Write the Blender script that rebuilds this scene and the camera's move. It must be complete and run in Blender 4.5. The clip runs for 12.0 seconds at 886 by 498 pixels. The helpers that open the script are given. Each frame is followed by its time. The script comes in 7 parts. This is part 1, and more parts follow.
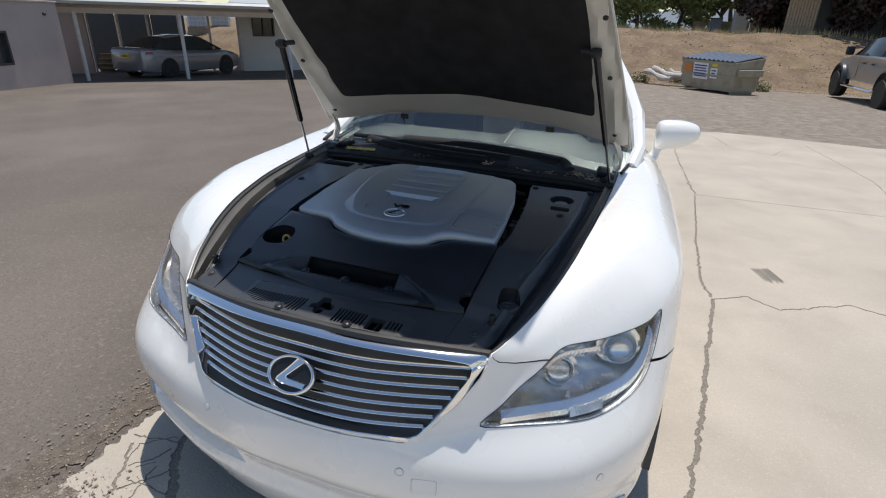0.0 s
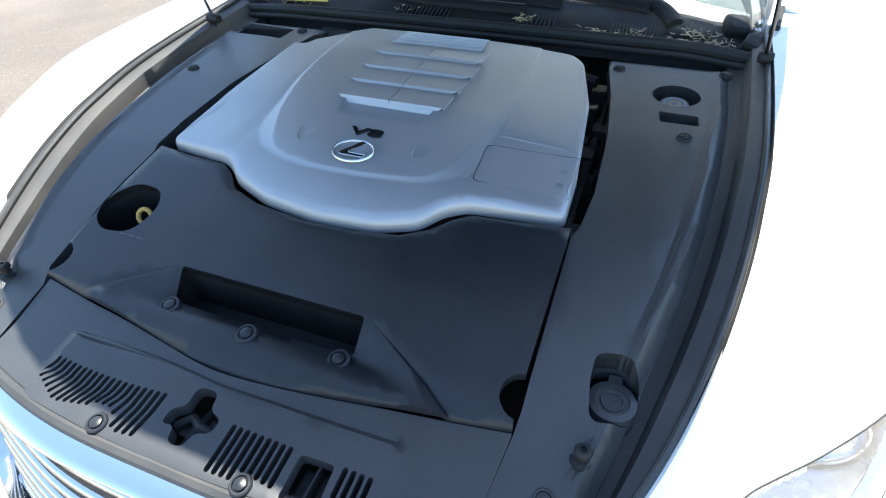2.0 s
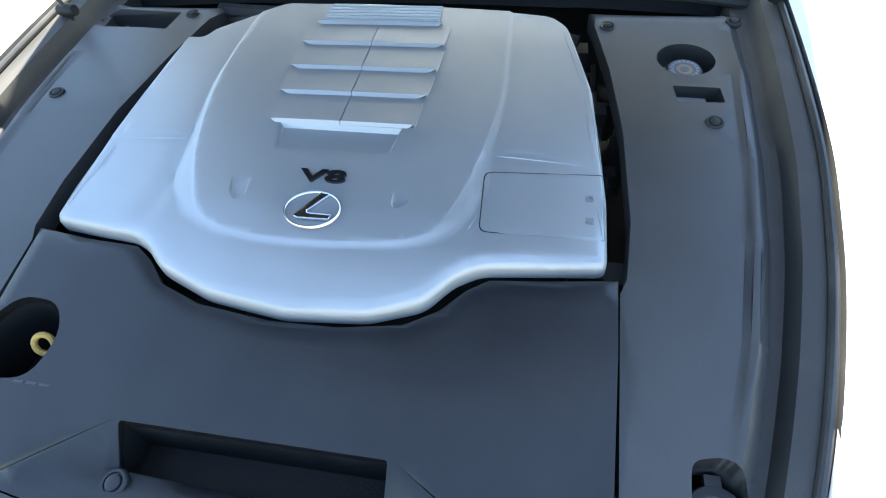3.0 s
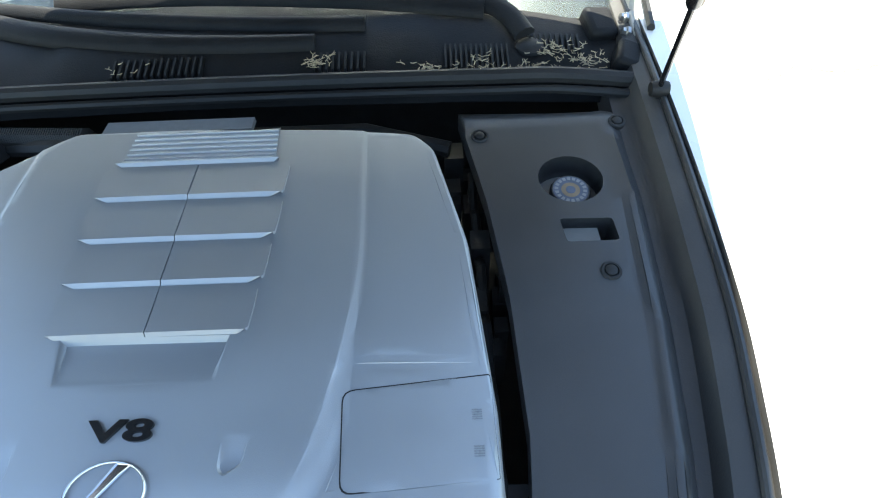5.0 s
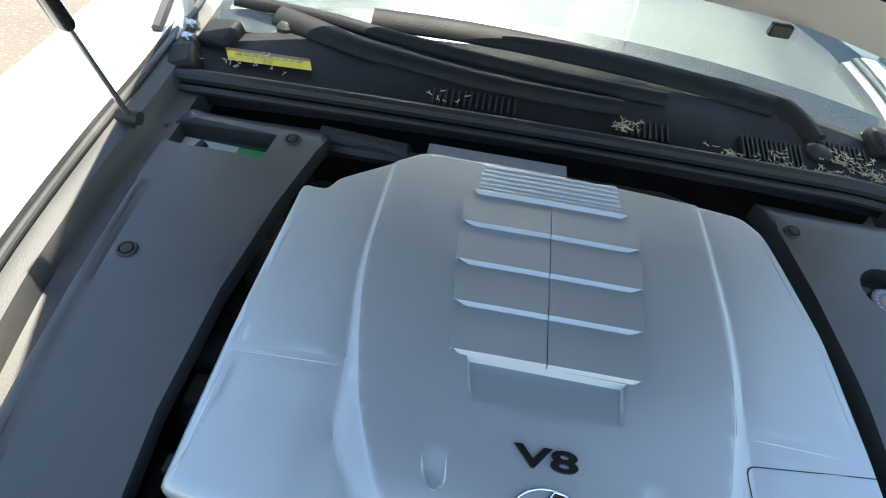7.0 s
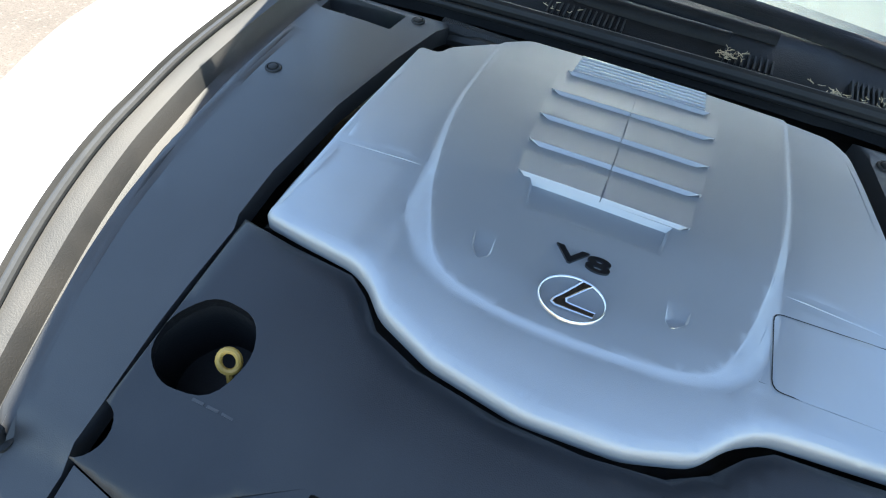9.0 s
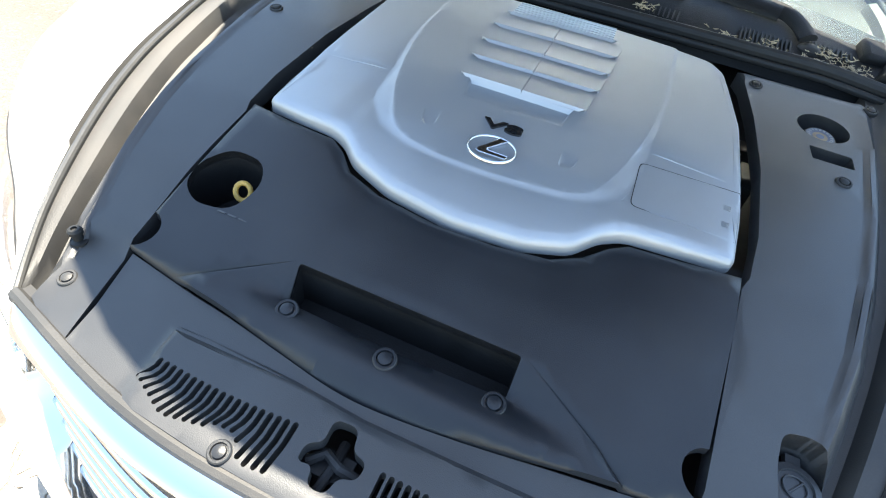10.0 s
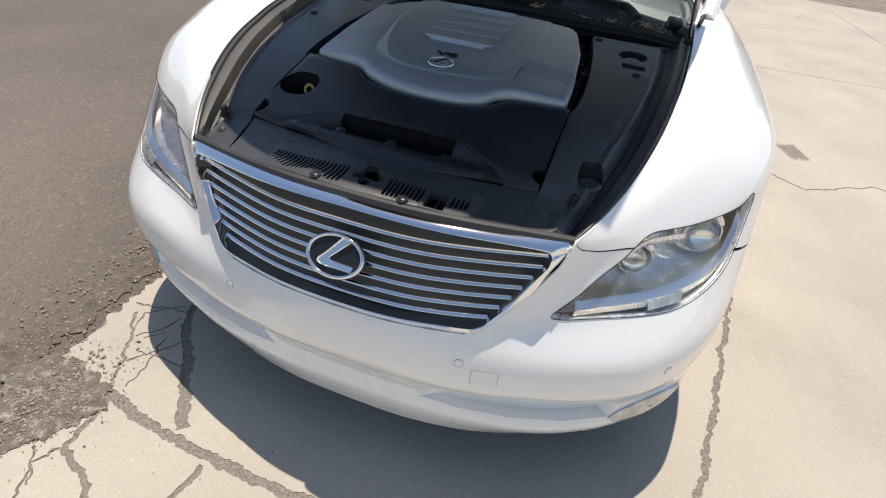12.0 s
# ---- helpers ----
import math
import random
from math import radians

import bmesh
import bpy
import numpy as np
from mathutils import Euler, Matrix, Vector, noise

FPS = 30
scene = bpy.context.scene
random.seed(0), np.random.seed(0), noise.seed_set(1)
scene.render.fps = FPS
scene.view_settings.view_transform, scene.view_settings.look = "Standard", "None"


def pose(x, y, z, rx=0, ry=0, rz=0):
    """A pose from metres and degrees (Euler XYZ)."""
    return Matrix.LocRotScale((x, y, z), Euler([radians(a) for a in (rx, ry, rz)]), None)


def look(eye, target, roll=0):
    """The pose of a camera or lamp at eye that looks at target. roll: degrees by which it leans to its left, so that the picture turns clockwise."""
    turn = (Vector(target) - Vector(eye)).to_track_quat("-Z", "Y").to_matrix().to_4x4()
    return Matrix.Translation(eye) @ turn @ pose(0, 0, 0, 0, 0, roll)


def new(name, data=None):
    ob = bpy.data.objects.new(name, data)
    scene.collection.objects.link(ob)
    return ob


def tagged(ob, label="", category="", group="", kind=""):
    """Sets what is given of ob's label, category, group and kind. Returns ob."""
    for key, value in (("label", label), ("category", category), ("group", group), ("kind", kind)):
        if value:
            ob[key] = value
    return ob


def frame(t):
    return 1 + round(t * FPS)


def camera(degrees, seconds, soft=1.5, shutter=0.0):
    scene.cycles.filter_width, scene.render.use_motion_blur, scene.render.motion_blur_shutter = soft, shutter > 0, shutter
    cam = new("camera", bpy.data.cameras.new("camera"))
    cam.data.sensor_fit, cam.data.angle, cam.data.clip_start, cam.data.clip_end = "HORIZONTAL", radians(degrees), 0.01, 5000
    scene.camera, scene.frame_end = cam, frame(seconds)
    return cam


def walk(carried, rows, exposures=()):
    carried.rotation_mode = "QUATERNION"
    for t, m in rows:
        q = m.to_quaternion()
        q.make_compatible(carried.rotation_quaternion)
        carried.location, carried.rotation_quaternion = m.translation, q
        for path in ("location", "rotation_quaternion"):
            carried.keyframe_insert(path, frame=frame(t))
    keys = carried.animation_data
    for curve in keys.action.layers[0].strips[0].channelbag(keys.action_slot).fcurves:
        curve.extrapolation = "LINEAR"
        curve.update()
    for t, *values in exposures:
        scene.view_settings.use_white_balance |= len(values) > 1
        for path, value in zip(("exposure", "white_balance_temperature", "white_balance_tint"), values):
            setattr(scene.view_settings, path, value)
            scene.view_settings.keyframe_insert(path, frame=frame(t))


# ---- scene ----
from mathutils.geometry import delaunay_2d_cdt
from mathutils import geometry

cam = camera(80.0, 12.0, soft=1.1)
PATH = [
    (0, (0.764, 0.182, 1.537), (0.074, 1.886, 0.748), 1.5),
    (0.5, (0.66, 0.432, 1.508), (-0.033, 2.092, 0.634), 0.8),
    (1, (0.569, 0.65, 1.457), (-0.138, 2.25, 0.487), -0.3),
    (1.5, (0.494, 0.854, 1.41), (-0.165, 2.395, 0.319), -1.0),
    (2, (0.429, 0.988, 1.385), (-0.171, 2.4, 0.102), -1.8),
    (2.5, (0.334, 1.109, 1.379), (-0.176, 2.427, -0.036), -3.3),
    (3, (0.267, 1.217, 1.407), (-0.057, 2.487, -0.104), -5.3),
    (3.5, (0.312, 1.306, 1.387), (0.112, 2.597, -0.128), -5.6),
    (3.7, (0.339, 1.348, 1.382), (0.146, 2.626, -0.144), -6.8),
    (5.3, (0.286, 1.506, 1.461), (0.286, 2.78, -0.08), -1.4),
    (5.5, (0.266, 1.501, 1.466), (0.269, 2.802, -0.054), -1.2),
    (6, (0.191, 1.48, 1.475), (0.219, 2.84, 0.008), 1.1),
    (6.5, (0.056, 1.464, 1.472), (0.064, 2.861, 0.041), 4.0),
    (7, (-0.12, 1.466, 1.469), (-0.192, 2.838, 0.015), 8.4),
    (7.2, (-0.15, 1.468, 1.473), (-0.293, 2.804, -0.009), 9.0),
    (8.8, (-0.054, 1.296, 1.38), (-0.481, 2.601, -0.074), 8.7),
    (9, (-0.024, 1.256, 1.377), (-0.443, 2.567, -0.074), 9.0),
    (9.5, (0.085, 1.139, 1.37), (-0.359, 2.46, -0.064), 8.5),
    (10, (0.153, 1.012, 1.387), (-0.279, 2.356, -0.029), 9.1),
    (10.5, (0.188, 0.875, 1.407), (-0.262, 2.226, 0.002), 7.8),
    (11, (0.252, 0.704, 1.426), (-0.193, 2.085, 0.048), 6.6),
    (11.5, (0.379, 0.502, 1.416), (-0.081, 1.939, 0.103), 6.0),
    (12, (0.488, 0.297, 1.44), (0.008, 1.798, 0.209), 5.8),
]
walk(cam, [(t, look(eye, target, roll)) for t, eye, target, roll in PATH],
     [(0, -0.07, 6650, 10), (1.0, 0.32, 6550, 9), (1.5, 0.9, 6450, 7), (2.0, 1.75, 6450, 5), (2.5, 2.15, 6650, 4), (3.0, 2.35, 6950, 4), (3.5, 2.35, 7250, 3), (5.5, 2.02, 7050, 3), (6.5, 1.98, 7050, 3), (7.0, 2.05, 7100, 3), (9.0, 2.05, 6800, 4), (9.5, 2.22, 6950, 4), (10.0, 2.32, 7250, 6), (10.5, 2.18, 7450, 8), (11.0, 1.26, 7550, 10), (11.5, 0.5, 7200, 11), (12.0, 0.15, 7100, 11)])

# ---- daylight: a high sun behind the car ----
SUN = Vector((-0.046, 0.226, 1.0)).normalized()
world = bpy.data.worlds.new("sky")
scene.world = world
world.use_nodes = True
wn = world.node_tree
sky = wn.nodes.new("ShaderNodeTexSky")
sky.sky_type, sky.sun_disc = "NISHITA", False
sky.dust_density = 0.2
sky.sun_elevation = math.asin(SUN.z)
sky.sun_rotation = math.atan2(SUN.x, SUN.y)
wn.links.new(sky.outputs[0], wn.nodes["Background"].inputs[0])
wn.nodes["Background"].inputs[1].default_value = 0.126
sun = new("sun", bpy.data.lights.new("sun", "SUN"))
sun.data.energy, sun.data.angle, sun.data.color = 4.35, radians(0.53), (1.0, 0.955, 0.89)
sun.matrix_world = look(SUN * 50, (0, 0, 0))

# ---- materials ----
def mat(name, base, rough=0.5, metal=0.0, vary=0.12, scale=6.0, fine=90.0, bump=0.05, dirt=None, dirt_amount=0.0, dirt_scale=2.0, coat=0.0, spec=0.5, rough_vary=0.1, by_piece=0.0, grain=0.0):
    m = bpy.data.materials.new(name)
    m.use_nodes = True
    nt = m.node_tree
    b = nt.nodes["Principled BSDF"]
    tc = nt.nodes.new("ShaderNodeTexCoord")
    def noise_of(s, detail=4.0):
        n = nt.nodes.new("ShaderNodeTexNoise")
        n.inputs["Scale"].default_value, n.inputs["Detail"].default_value = s, detail
        nt.links.new(tc.outputs["Object"], n.inputs["Vector"])
        return n
    def mixc(fac, a, bb, how="MIX"):
        x = nt.nodes.new("ShaderNodeMix")
        x.data_type, x.blend_type = "RGBA", how
        for sock, v in ((x.inputs[0], fac), (x.inputs[6], a), (x.inputs[7], bb)):
            if hasattr(v, "is_output"):
                nt.links.new(v, sock)
            else:
                sock.default_value = v
        return x.outputs[2]
    def ramp(v, lo, hi, a=0.0, c=1.0):
        r = nt.nodes.new("ShaderNodeMapRange")
        r.inputs[1].default_value, r.inputs[2].default_value, r.inputs[3].default_value, r.inputs[4].default_value = lo, hi, a, c
        nt.links.new(v, r.inputs[0])
        return r.outputs[0]
    big, small = noise_of(scale), noise_of(fine, 3.0)
    dark = tuple(c * (1 - vary) for c in base) + (1,)
    lite = tuple(min(1, c * (1 + vary)) for c in base) + (1,)
    col = mixc(ramp(big.outputs[0], 0.3, 0.7), dark, lite)
    col = mixc(ramp(small.outputs[0], 0.3, 0.7, 0.0, 0.5), col, dark)
    if dirt:
        d = noise_of(dirt_scale, 6.0)
        col = mixc(ramp(d.outputs[0], 0.5, 0.68, 0.0, dirt_amount), col, tuple(dirt) + (1,))
    if grain:
        for gs, lo, hi, k in ((fine * 2.2, 0.52, 0.66, 0.6), (fine * 0.8, 0.58, 0.70, 1.5)):
            g = noise_of(gs, 2.0)
            col = mixc(ramp(g.outputs[0], lo, hi, 0.0, grain), col, tuple(min(1, c * k) for c in base) + (1,))
    if by_piece:
        oi = nt.nodes.new("ShaderNodeObjectInfo")
        col = mixc(ramp(oi.outputs["Random"], 0, 1, 0.0, by_piece), col, tuple(c * 0.6 for c in base) + (1,))
    nt.links.new(col, b.inputs["Base Color"])
    nt.links.new(ramp(big.outputs[0], 0.3, 0.7, max(0.02, rough - rough_vary * rough), min(1, rough + rough_vary * rough)), b.inputs["Roughness"])
    b.inputs["Metallic"].default_value = metal
    b.inputs["Specular IOR Level"].default_value = spec
    b.inputs["Coat Weight"].default_value = coat
    b.inputs["Coat Roughness"].default_value = 0.04
    if bump:
        bp = nt.nodes.new("ShaderNodeBump")
        bp.inputs["Strength"].default_value, bp.inputs["Distance"].default_value = bump, 0.004
        nt.links.new(small.outputs[0], bp.inputs["Height"])
        nt.links.new(bp.outputs[0], b.inputs["Normal"])
    return m

def glass_mat(name, tint, rough=0.0, alpha=1.0, dust=0.0):
    m = bpy.data.materials.new(name)
    m.use_nodes = True
    b = m.node_tree.nodes["Principled BSDF"]
    b.inputs["Base Color"].default_value = (*tint, 1)
    b.inputs["Roughness"].default_value = rough
    b.inputs["Transmission Weight"].default_value = alpha
    b.inputs["IOR"].default_value = 1.45
    b.inputs["Coat Weight"].default_value, b.inputs["Coat Roughness"].default_value = dust, 0.11
    return m

WHITE = mat("white_pearl_paint", (0.87, 0.87, 0.855), 0.28, vary=0.01, bump=0.0, coat=1.0, dirt=(0.7, 0.69, 0.66), dirt_amount=0.12, dirt_scale=3)
# Inner panel white taken down in tone for the shade under the bonnet.
WHITE_IN = mat("shade_dulled_inner_paint", (0.47, 0.45, 0.405), 0.42, vary=0.04, bump=0.02, dirt=(0.33, 0.31, 0.27), dirt_amount=0.5, dirt_scale=4)
BLACK = mat("black_textured_plastic", (0.054, 0.055, 0.057), 0.36, vary=0.2, fine=900, bump=0.12, spec=0.5, dirt=(0.05, 0.047, 0.044), dirt_amount=0.18, dirt_scale=5)
# Darker than BLACK to carry the dark reflection of the bonnet's underside.
BLACK_MID = mat("black_moulded_plastic", (0.022, 0.024, 0.028), 0.34, vary=0.2, scale=9, fine=900, bump=0.12, spec=0.42, dirt=(0.04, 0.04, 0.04), dirt_amount=0.25, dirt_scale=7)
SATIN = mat("satin_badge_metal", (0.62, 0.63, 0.65), 0.16, metal=1.0, vary=0.03, bump=0.0)
BLACK_GLOSS = mat("black_gloss_plastic", (0.012, 0.012, 0.013), 0.25, vary=0.2, bump=0.0)
DEEP = mat("dark_engine_metal", (0.026, 0.026, 0.027), 0.7, vary=0.4, scale=20, fine=60, bump=0.2)
GREYTRIM = mat("grey_rubber_trim", (0.050, 0.049, 0.048), 0.55, vary=0.2, fine=500, bump=0.15, dirt=(0.15, 0.13, 0.11), dirt_amount=0.2, dirt_scale=6)
# Extra dark, making up for bonnet shade that misses the cowl.
COWLPL = mat("black_cowl_plastic", (0.013, 0.0135, 0.0145), 0.55, vary=0.3, scale=18, fine=400, bump=0.2, spec=0.2)
SEALRUBBER = mat("smooth_seal_rubber", (0.05, 0.05, 0.05), 0.30, vary=0.15, fine=200, bump=0.05, dirt=(0.16, 0.15, 0.13), dirt_amount=0.3, dirt_scale=7)
RUBBER = mat("black_rubber", (0.012, 0.0125, 0.013), 0.62, vary=0.25, fine=300, bump=0.15, dirt=(0.05, 0.048, 0.045), dirt_amount=0.2, dirt_scale=9)
SILVER = mat("silver_painted_plastic", (0.43, 0.452, 0.475), 0.46, metal=0.58, vary=0.03, fine=1200, bump=0.08, dirt=(0.33, 0.33, 0.33), dirt_amount=0.2, dirt_scale=5)
SILVER_ROUGH = mat("grained_silver_plastic", (0.33, 0.345, 0.36), 0.5, metal=0.5, vary=0.08, scale=300, fine=500, bump=0.6)
CHROME = mat("chrome", (0.86, 0.87, 0.88), 0.06, metal=1.0, vary=0.01, bump=0.0)
BARMETAL = mat("satin_chrome_bar", (0.80, 0.80, 0.79), 0.16, metal=1.0, vary=0.04, bump=0.0)
FELT = mat("black_felt_insulation", (0.026, 0.026, 0.028), 0.95, vary=0.3, scale=14, fine=700, bump=0.4, spec=0.1)
STEEL = mat("brushed_steel", (0.5, 0.5, 0.5), 0.3, metal=1.0, vary=0.1)
YELLOW = mat("yellow_label", (0.75, 0.56, 0.03), 0.5, vary=0.05, bump=0.0)
YELLOW_PL = mat("yellow_plastic", (0.48, 0.30, 0.07), 0.4, vary=0.1, bump=0.0)
GREEN_PL = mat("green_label", (0.05, 0.30, 0.09), 0.5, bump=0.0)
CLEAR_PL = mat("translucent_tank_plastic", (0.62, 0.60, 0.55), 0.4, vary=0.08)
BARINK = mat("black_ink", (0.03, 0.03, 0.03), 0.6, bump=0.0)
GREYINK = mat("grey_ink", (0.22, 0.22, 0.22), 0.6, bump=0.0)
AMBER = mat("amber_plastic", (0.8, 0.28, 0.03), 0.3, bump=0.0)
REFLECT = mat("lamp_reflector", (0.80, 0.81, 0.83), 0.14, metal=1.0, vary=0.03, fine=60, bump=0.1)
LAMPBODY = mat("lamp_housing", (0.58, 0.60, 0.62), 0.26, metal=0.85, vary=0.3, scale=22, fine=70, bump=0.12)
CLEAR = glass_mat("clear_lamp_lens", (1, 1, 1))
PROJ = glass_mat("projector_glass", (0.95, 0.97, 1.0))
WSGLASS = glass_mat("tinted_windscreen_glass", (0.62, 0.72, 0.70), 0.02, dust=0.03)
SIDEGLASS = glass_mat("dark_side_glass", (0.22, 0.25, 0.25), 0.0)
CABIN = mat("dark_cabin_plastic", (0.014, 0.014, 0.015), 0.6, vary=0.1)
STRAW = mat("dry_twigs", (0.55, 0.45, 0.30), 0.8, vary=0.35, scale=120, bump=0.0)

# ---- mesh helpers ----
def mesh_of(name, bm, material, smooth=35):
    me = bpy.data.meshes.new(name)
    bm.normal_update()
    bm.to_mesh(me)
    bm.free()
    me.materials.append(material)
    if smooth:
        me.shade_smooth()
        me.set_sharp_from_angle(angle=radians(smooth))
    return me

def part(name, bm, material, parent, label="", smooth=35):
    ob = new(name, mesh_of(name, bm, material, smooth))
    ob.parent = parent
    if label:
        tagged(ob, label)
    return ob

def thing(name, label, category, at=(0, 0, 0), rz=0.0, group="", kind=""):
    ob = tagged(new(name), label, category, group, kind)
    ob.matrix_world = pose(*at, 0, 0, rz)
    return ob

def solid(ob, thick, offset=-1.0):
    md = ob.modifiers.new("thickness", "SOLIDIFY")
    md.thickness, md.offset = thick, offset
    # open edges stay crisp, so that the rim does not bend the shading of the face
    me = ob.data
    used = np.zeros(len(me.edges), int)
    for p in me.polygons:
        for k in p.loop_indices:
            used[me.loops[k].edge_index] += 1
    for e in me.edges:
        if used[e.index] == 1:
            e.use_edge_sharp = True
    return ob

def bevelled(ob, width, seg=2):
    md = ob.modifiers.new("bevel", "BEVEL")
    md.width, md.segments, md.limit_method, md.angle_limit = width, seg, "ANGLE", radians(40)
    return ob

def box(bm, lo, hi, m=None):
    x0, y0, z0 = lo
    x1, y1, z1 = hi
    v = [bm.verts.new(p) for p in ((x0, y0, z0), (x1, y0, z0), (x1, y1, z0), (x0, y1, z0), (x0, y0, z1), (x1, y0, z1), (x1, y1, z1), (x0, y1, z1))]
    for f in ((3, 2, 1, 0), (4, 5, 6, 7), (0, 1, 5, 4), (1, 2, 6, 5), (2, 3, 7, 6), (3, 0, 4, 7)):
        bm.faces.new([v[i] for i in f])
    if m:
        bmesh.ops.transform(bm, matrix=m, verts=v)
    return v

def grid(bm, rows, flip=False, closed=False):
    vs = [[bm.verts.new(p) for p in r] for r in rows]
    n = len(vs[0])
    for a, b in zip(vs, vs[1:]):
        for i in range(n if closed else n - 1):
            q = [a[i], a[(i + 1) % n], b[(i + 1) % n], b[i]]
            bm.faces.new(q[::-1] if flip else q)
    return vs

def tube(bm, pts, r, n=8, caps=True):
    pts = [Vector(p) for p in pts]
    rad = r if hasattr(r, "__len__") else [r] * len(pts)
    rings, up = [], Vector((0.13, 0.2, 1)).normalized()
    for i, p in enumerate(pts):
        d = (pts[min(i + 1, len(pts) - 1)] - pts[max(i - 1, 0)]).normalized()
        u = d.cross(up)
        u = (u if u.length > 1e-4 else d.cross(Vector((1, 0, 0)))).normalized()
        w = u.cross(d)
        rings.append([p + rad[i] * (math.cos(a) * u + math.sin(a) * w) for a in [2 * math.pi * k / n for k in range(n)]])
    vs = grid(bm, rings, closed=True)
    if caps:
        bm.faces.new(vs[0][::-1])
        bm.faces.new(vs[-1])
    return vs

def disc(bm, m, profile, n=24):
    """A turned body: profile of (radius, height) from the foot up, about the z axis of m."""
    rings = [[m @ Vector((r * math.cos(2 * math.pi * k / n), r * math.sin(2 * math.pi * k / n), h)) for k in range(n)] for r, h in profile]
    vs = grid(bm, rings, closed=True)
    bm.faces.new(vs[0][::-1])
    bm.faces.new(vs[-1])
    return vs

def inside(p, poly):
    c = False
    for i in range(len(poly)):
        a, b = poly[i], poly[i - 1]
        if (a[1] > p[1]) != (b[1] > p[1]) and p[0] < (b[0] - a[0]) * (p[1] - a[1]) / (b[1] - a[1]) + a[0]:
            c = not c
    return c

def smooth_loop(pts, per=6, closed=True):
    P = [Vector(p) for p in pts]
    n = len(P)
    out = []
    for i in range(n if closed else n - 1):
        g = (lambda k: P[k % n]) if closed else (lambda k: P[min(max(k, 0), n - 1)])
        a, b, c, d = g(i - 1), g(i), g(i + 1), g(i + 2)
        for k in range(per):
            t = k / per
            out.append(0.5 * (2 * b + (c - a) * t + (2 * a - 5 * b + 4 * c - d) * t * t + (3 * b - a - 3 * c + d) * t ** 3))
    if not closed:
        out.append(P[-1])
    return out

def rounded(poly, r, seg=4):
    """A polygon with its corners rounded to radius r (one number, or one a corner)."""
    n, out = len(poly), []
    for i in range(n):
        rr = r[i] if hasattr(r, "__len__") else r
        p, a, b = Vector(poly[i]).to_2d(), Vector(poly[i - 1]).to_2d(), Vector(poly[(i + 1) % n]).to_2d()
        u, w = (a - p), (b - p)
        k = min(rr, 0.45 * u.length, 0.45 * w.length)
        if k < 1e-5:
            out.append(p)
            continue
        s, e = p + u.normalized() * k, p + w.normalized() * k
        for j in range(seg + 1):
            t = j / seg
            out.append((1 - t) ** 2 * s + 2 * t * (1 - t) * p + t * t * e)
    return out

def sheet(outline, holes, height, step, extra=()):
    """Triangles that fill an outline less its holes, with points in between every step; height(x, y) gives z."""
    loops = [outline, *holes]
    pts, edges = [], []
    for lp in loops:
        k = len(pts)
        n = len(lp)
        pts += [Vector((p[0], p[1])) for p in lp]
        edges += [(k + i, k + (i + 1) % n) for i in range(n)]
    for pl in extra:
        k = len(pts)
        pts += [Vector((p[0], p[1])) for p in pl]
        edges += [(k + i, k + i + 1) for i in range(len(pl) - 1)]
    xs, ys = [p[0] for p in outline], [p[1] for p in outline]
    y = min(ys) + step / 2
    while y < max(ys):
        x = min(xs) + step / 2
        while x < max(xs):
            if inside((x, y), outline) and not any(inside((x, y), h) for h in holes):
                pts.append(Vector((x, y)))
            x += step
        y += step
    vs, _, fs, _, _, _ = delaunay_2d_cdt(pts, edges, [], 0, 1e-6)
    bm = bmesh.new()
    bv = [bm.verts.new((p.x, p.y, height(p.x, p.y))) for p in vs]
    for f in fs:
        c = sum((vs[i] for i in f), Vector((0, 0))) / len(f)
        if inside(c, outline) and not any(inside(c, h) for h in holes):
            try:
                fc = bm.faces.new([bv[i] for i in f])
                if fc.normal.length == 0:
                    fc.normal_update()
            except ValueError:
                pass
    for v in [v for v in bm.verts if not v.link_faces]:
        bm.verts.remove(v)
    bm.normal_update()
    for f in bm.faces:
        if f.normal.z < 0:
            f.normal_flip()
    return bm

def skirt(bm, depth, only=None):
    """Turns the open edges of a sheet down by depth."""
    ed = [e for e in bm.edges if e.is_boundary and (only is None or only(e))]
    r = bmesh.ops.extrude_edge_only(bm, edges=ed)
    for v in r["geom"]:
        if isinstance(v, bmesh.types.BMVert):
            v.co.z -= depth
    return bm

def lerp_table(t, table):
    for (a, va), (b, vb) in zip(table, table[1:]):
        if t <= b:
            f = max(0.0, (t - a) / (b - a))
            return va + (vb - va) * f
    return table[-1][1]

def oval(cx, cy, rx, ry, n=28, turn=0.0):
    c, s = math.cos(turn), math.sin(turn)
    return [Vector((cx + rx * math.cos(a) * c - ry * math.sin(a) * s, cy + rx * math.cos(a) * s + ry * math.sin(a) * c)) for a in [2 * math.pi * k / n for k in range(n)]]

def ribbon(bm, pts, width, z=0.0):
    """A flat strip of that width along points, in the plane z."""
    L, R = [], []
    for i, p in enumerate(pts):
        d = (Vector(pts[min(i + 1, len(pts) - 1)]) - Vector(pts[max(i - 1, 0)])).normalized()
        nrm = Vector((-d.y, d.x, 0)) * width / 2
        L.append(Vector(p) + nrm)
        R.append(Vector(p) - nrm)
    grid(bm, [R, L])

# ---- the white saloon car: its front skin ----
CAR = thing("sedan_car", "white luxury saloon car with its bonnet propped open on concrete", "car")
CAR.matrix_world = Matrix.Translation((0, 1.2, 0)) @ pose(0, 0, 0, 0, 0, 0.9) @ Matrix.Translation((0, -1.2, 0))

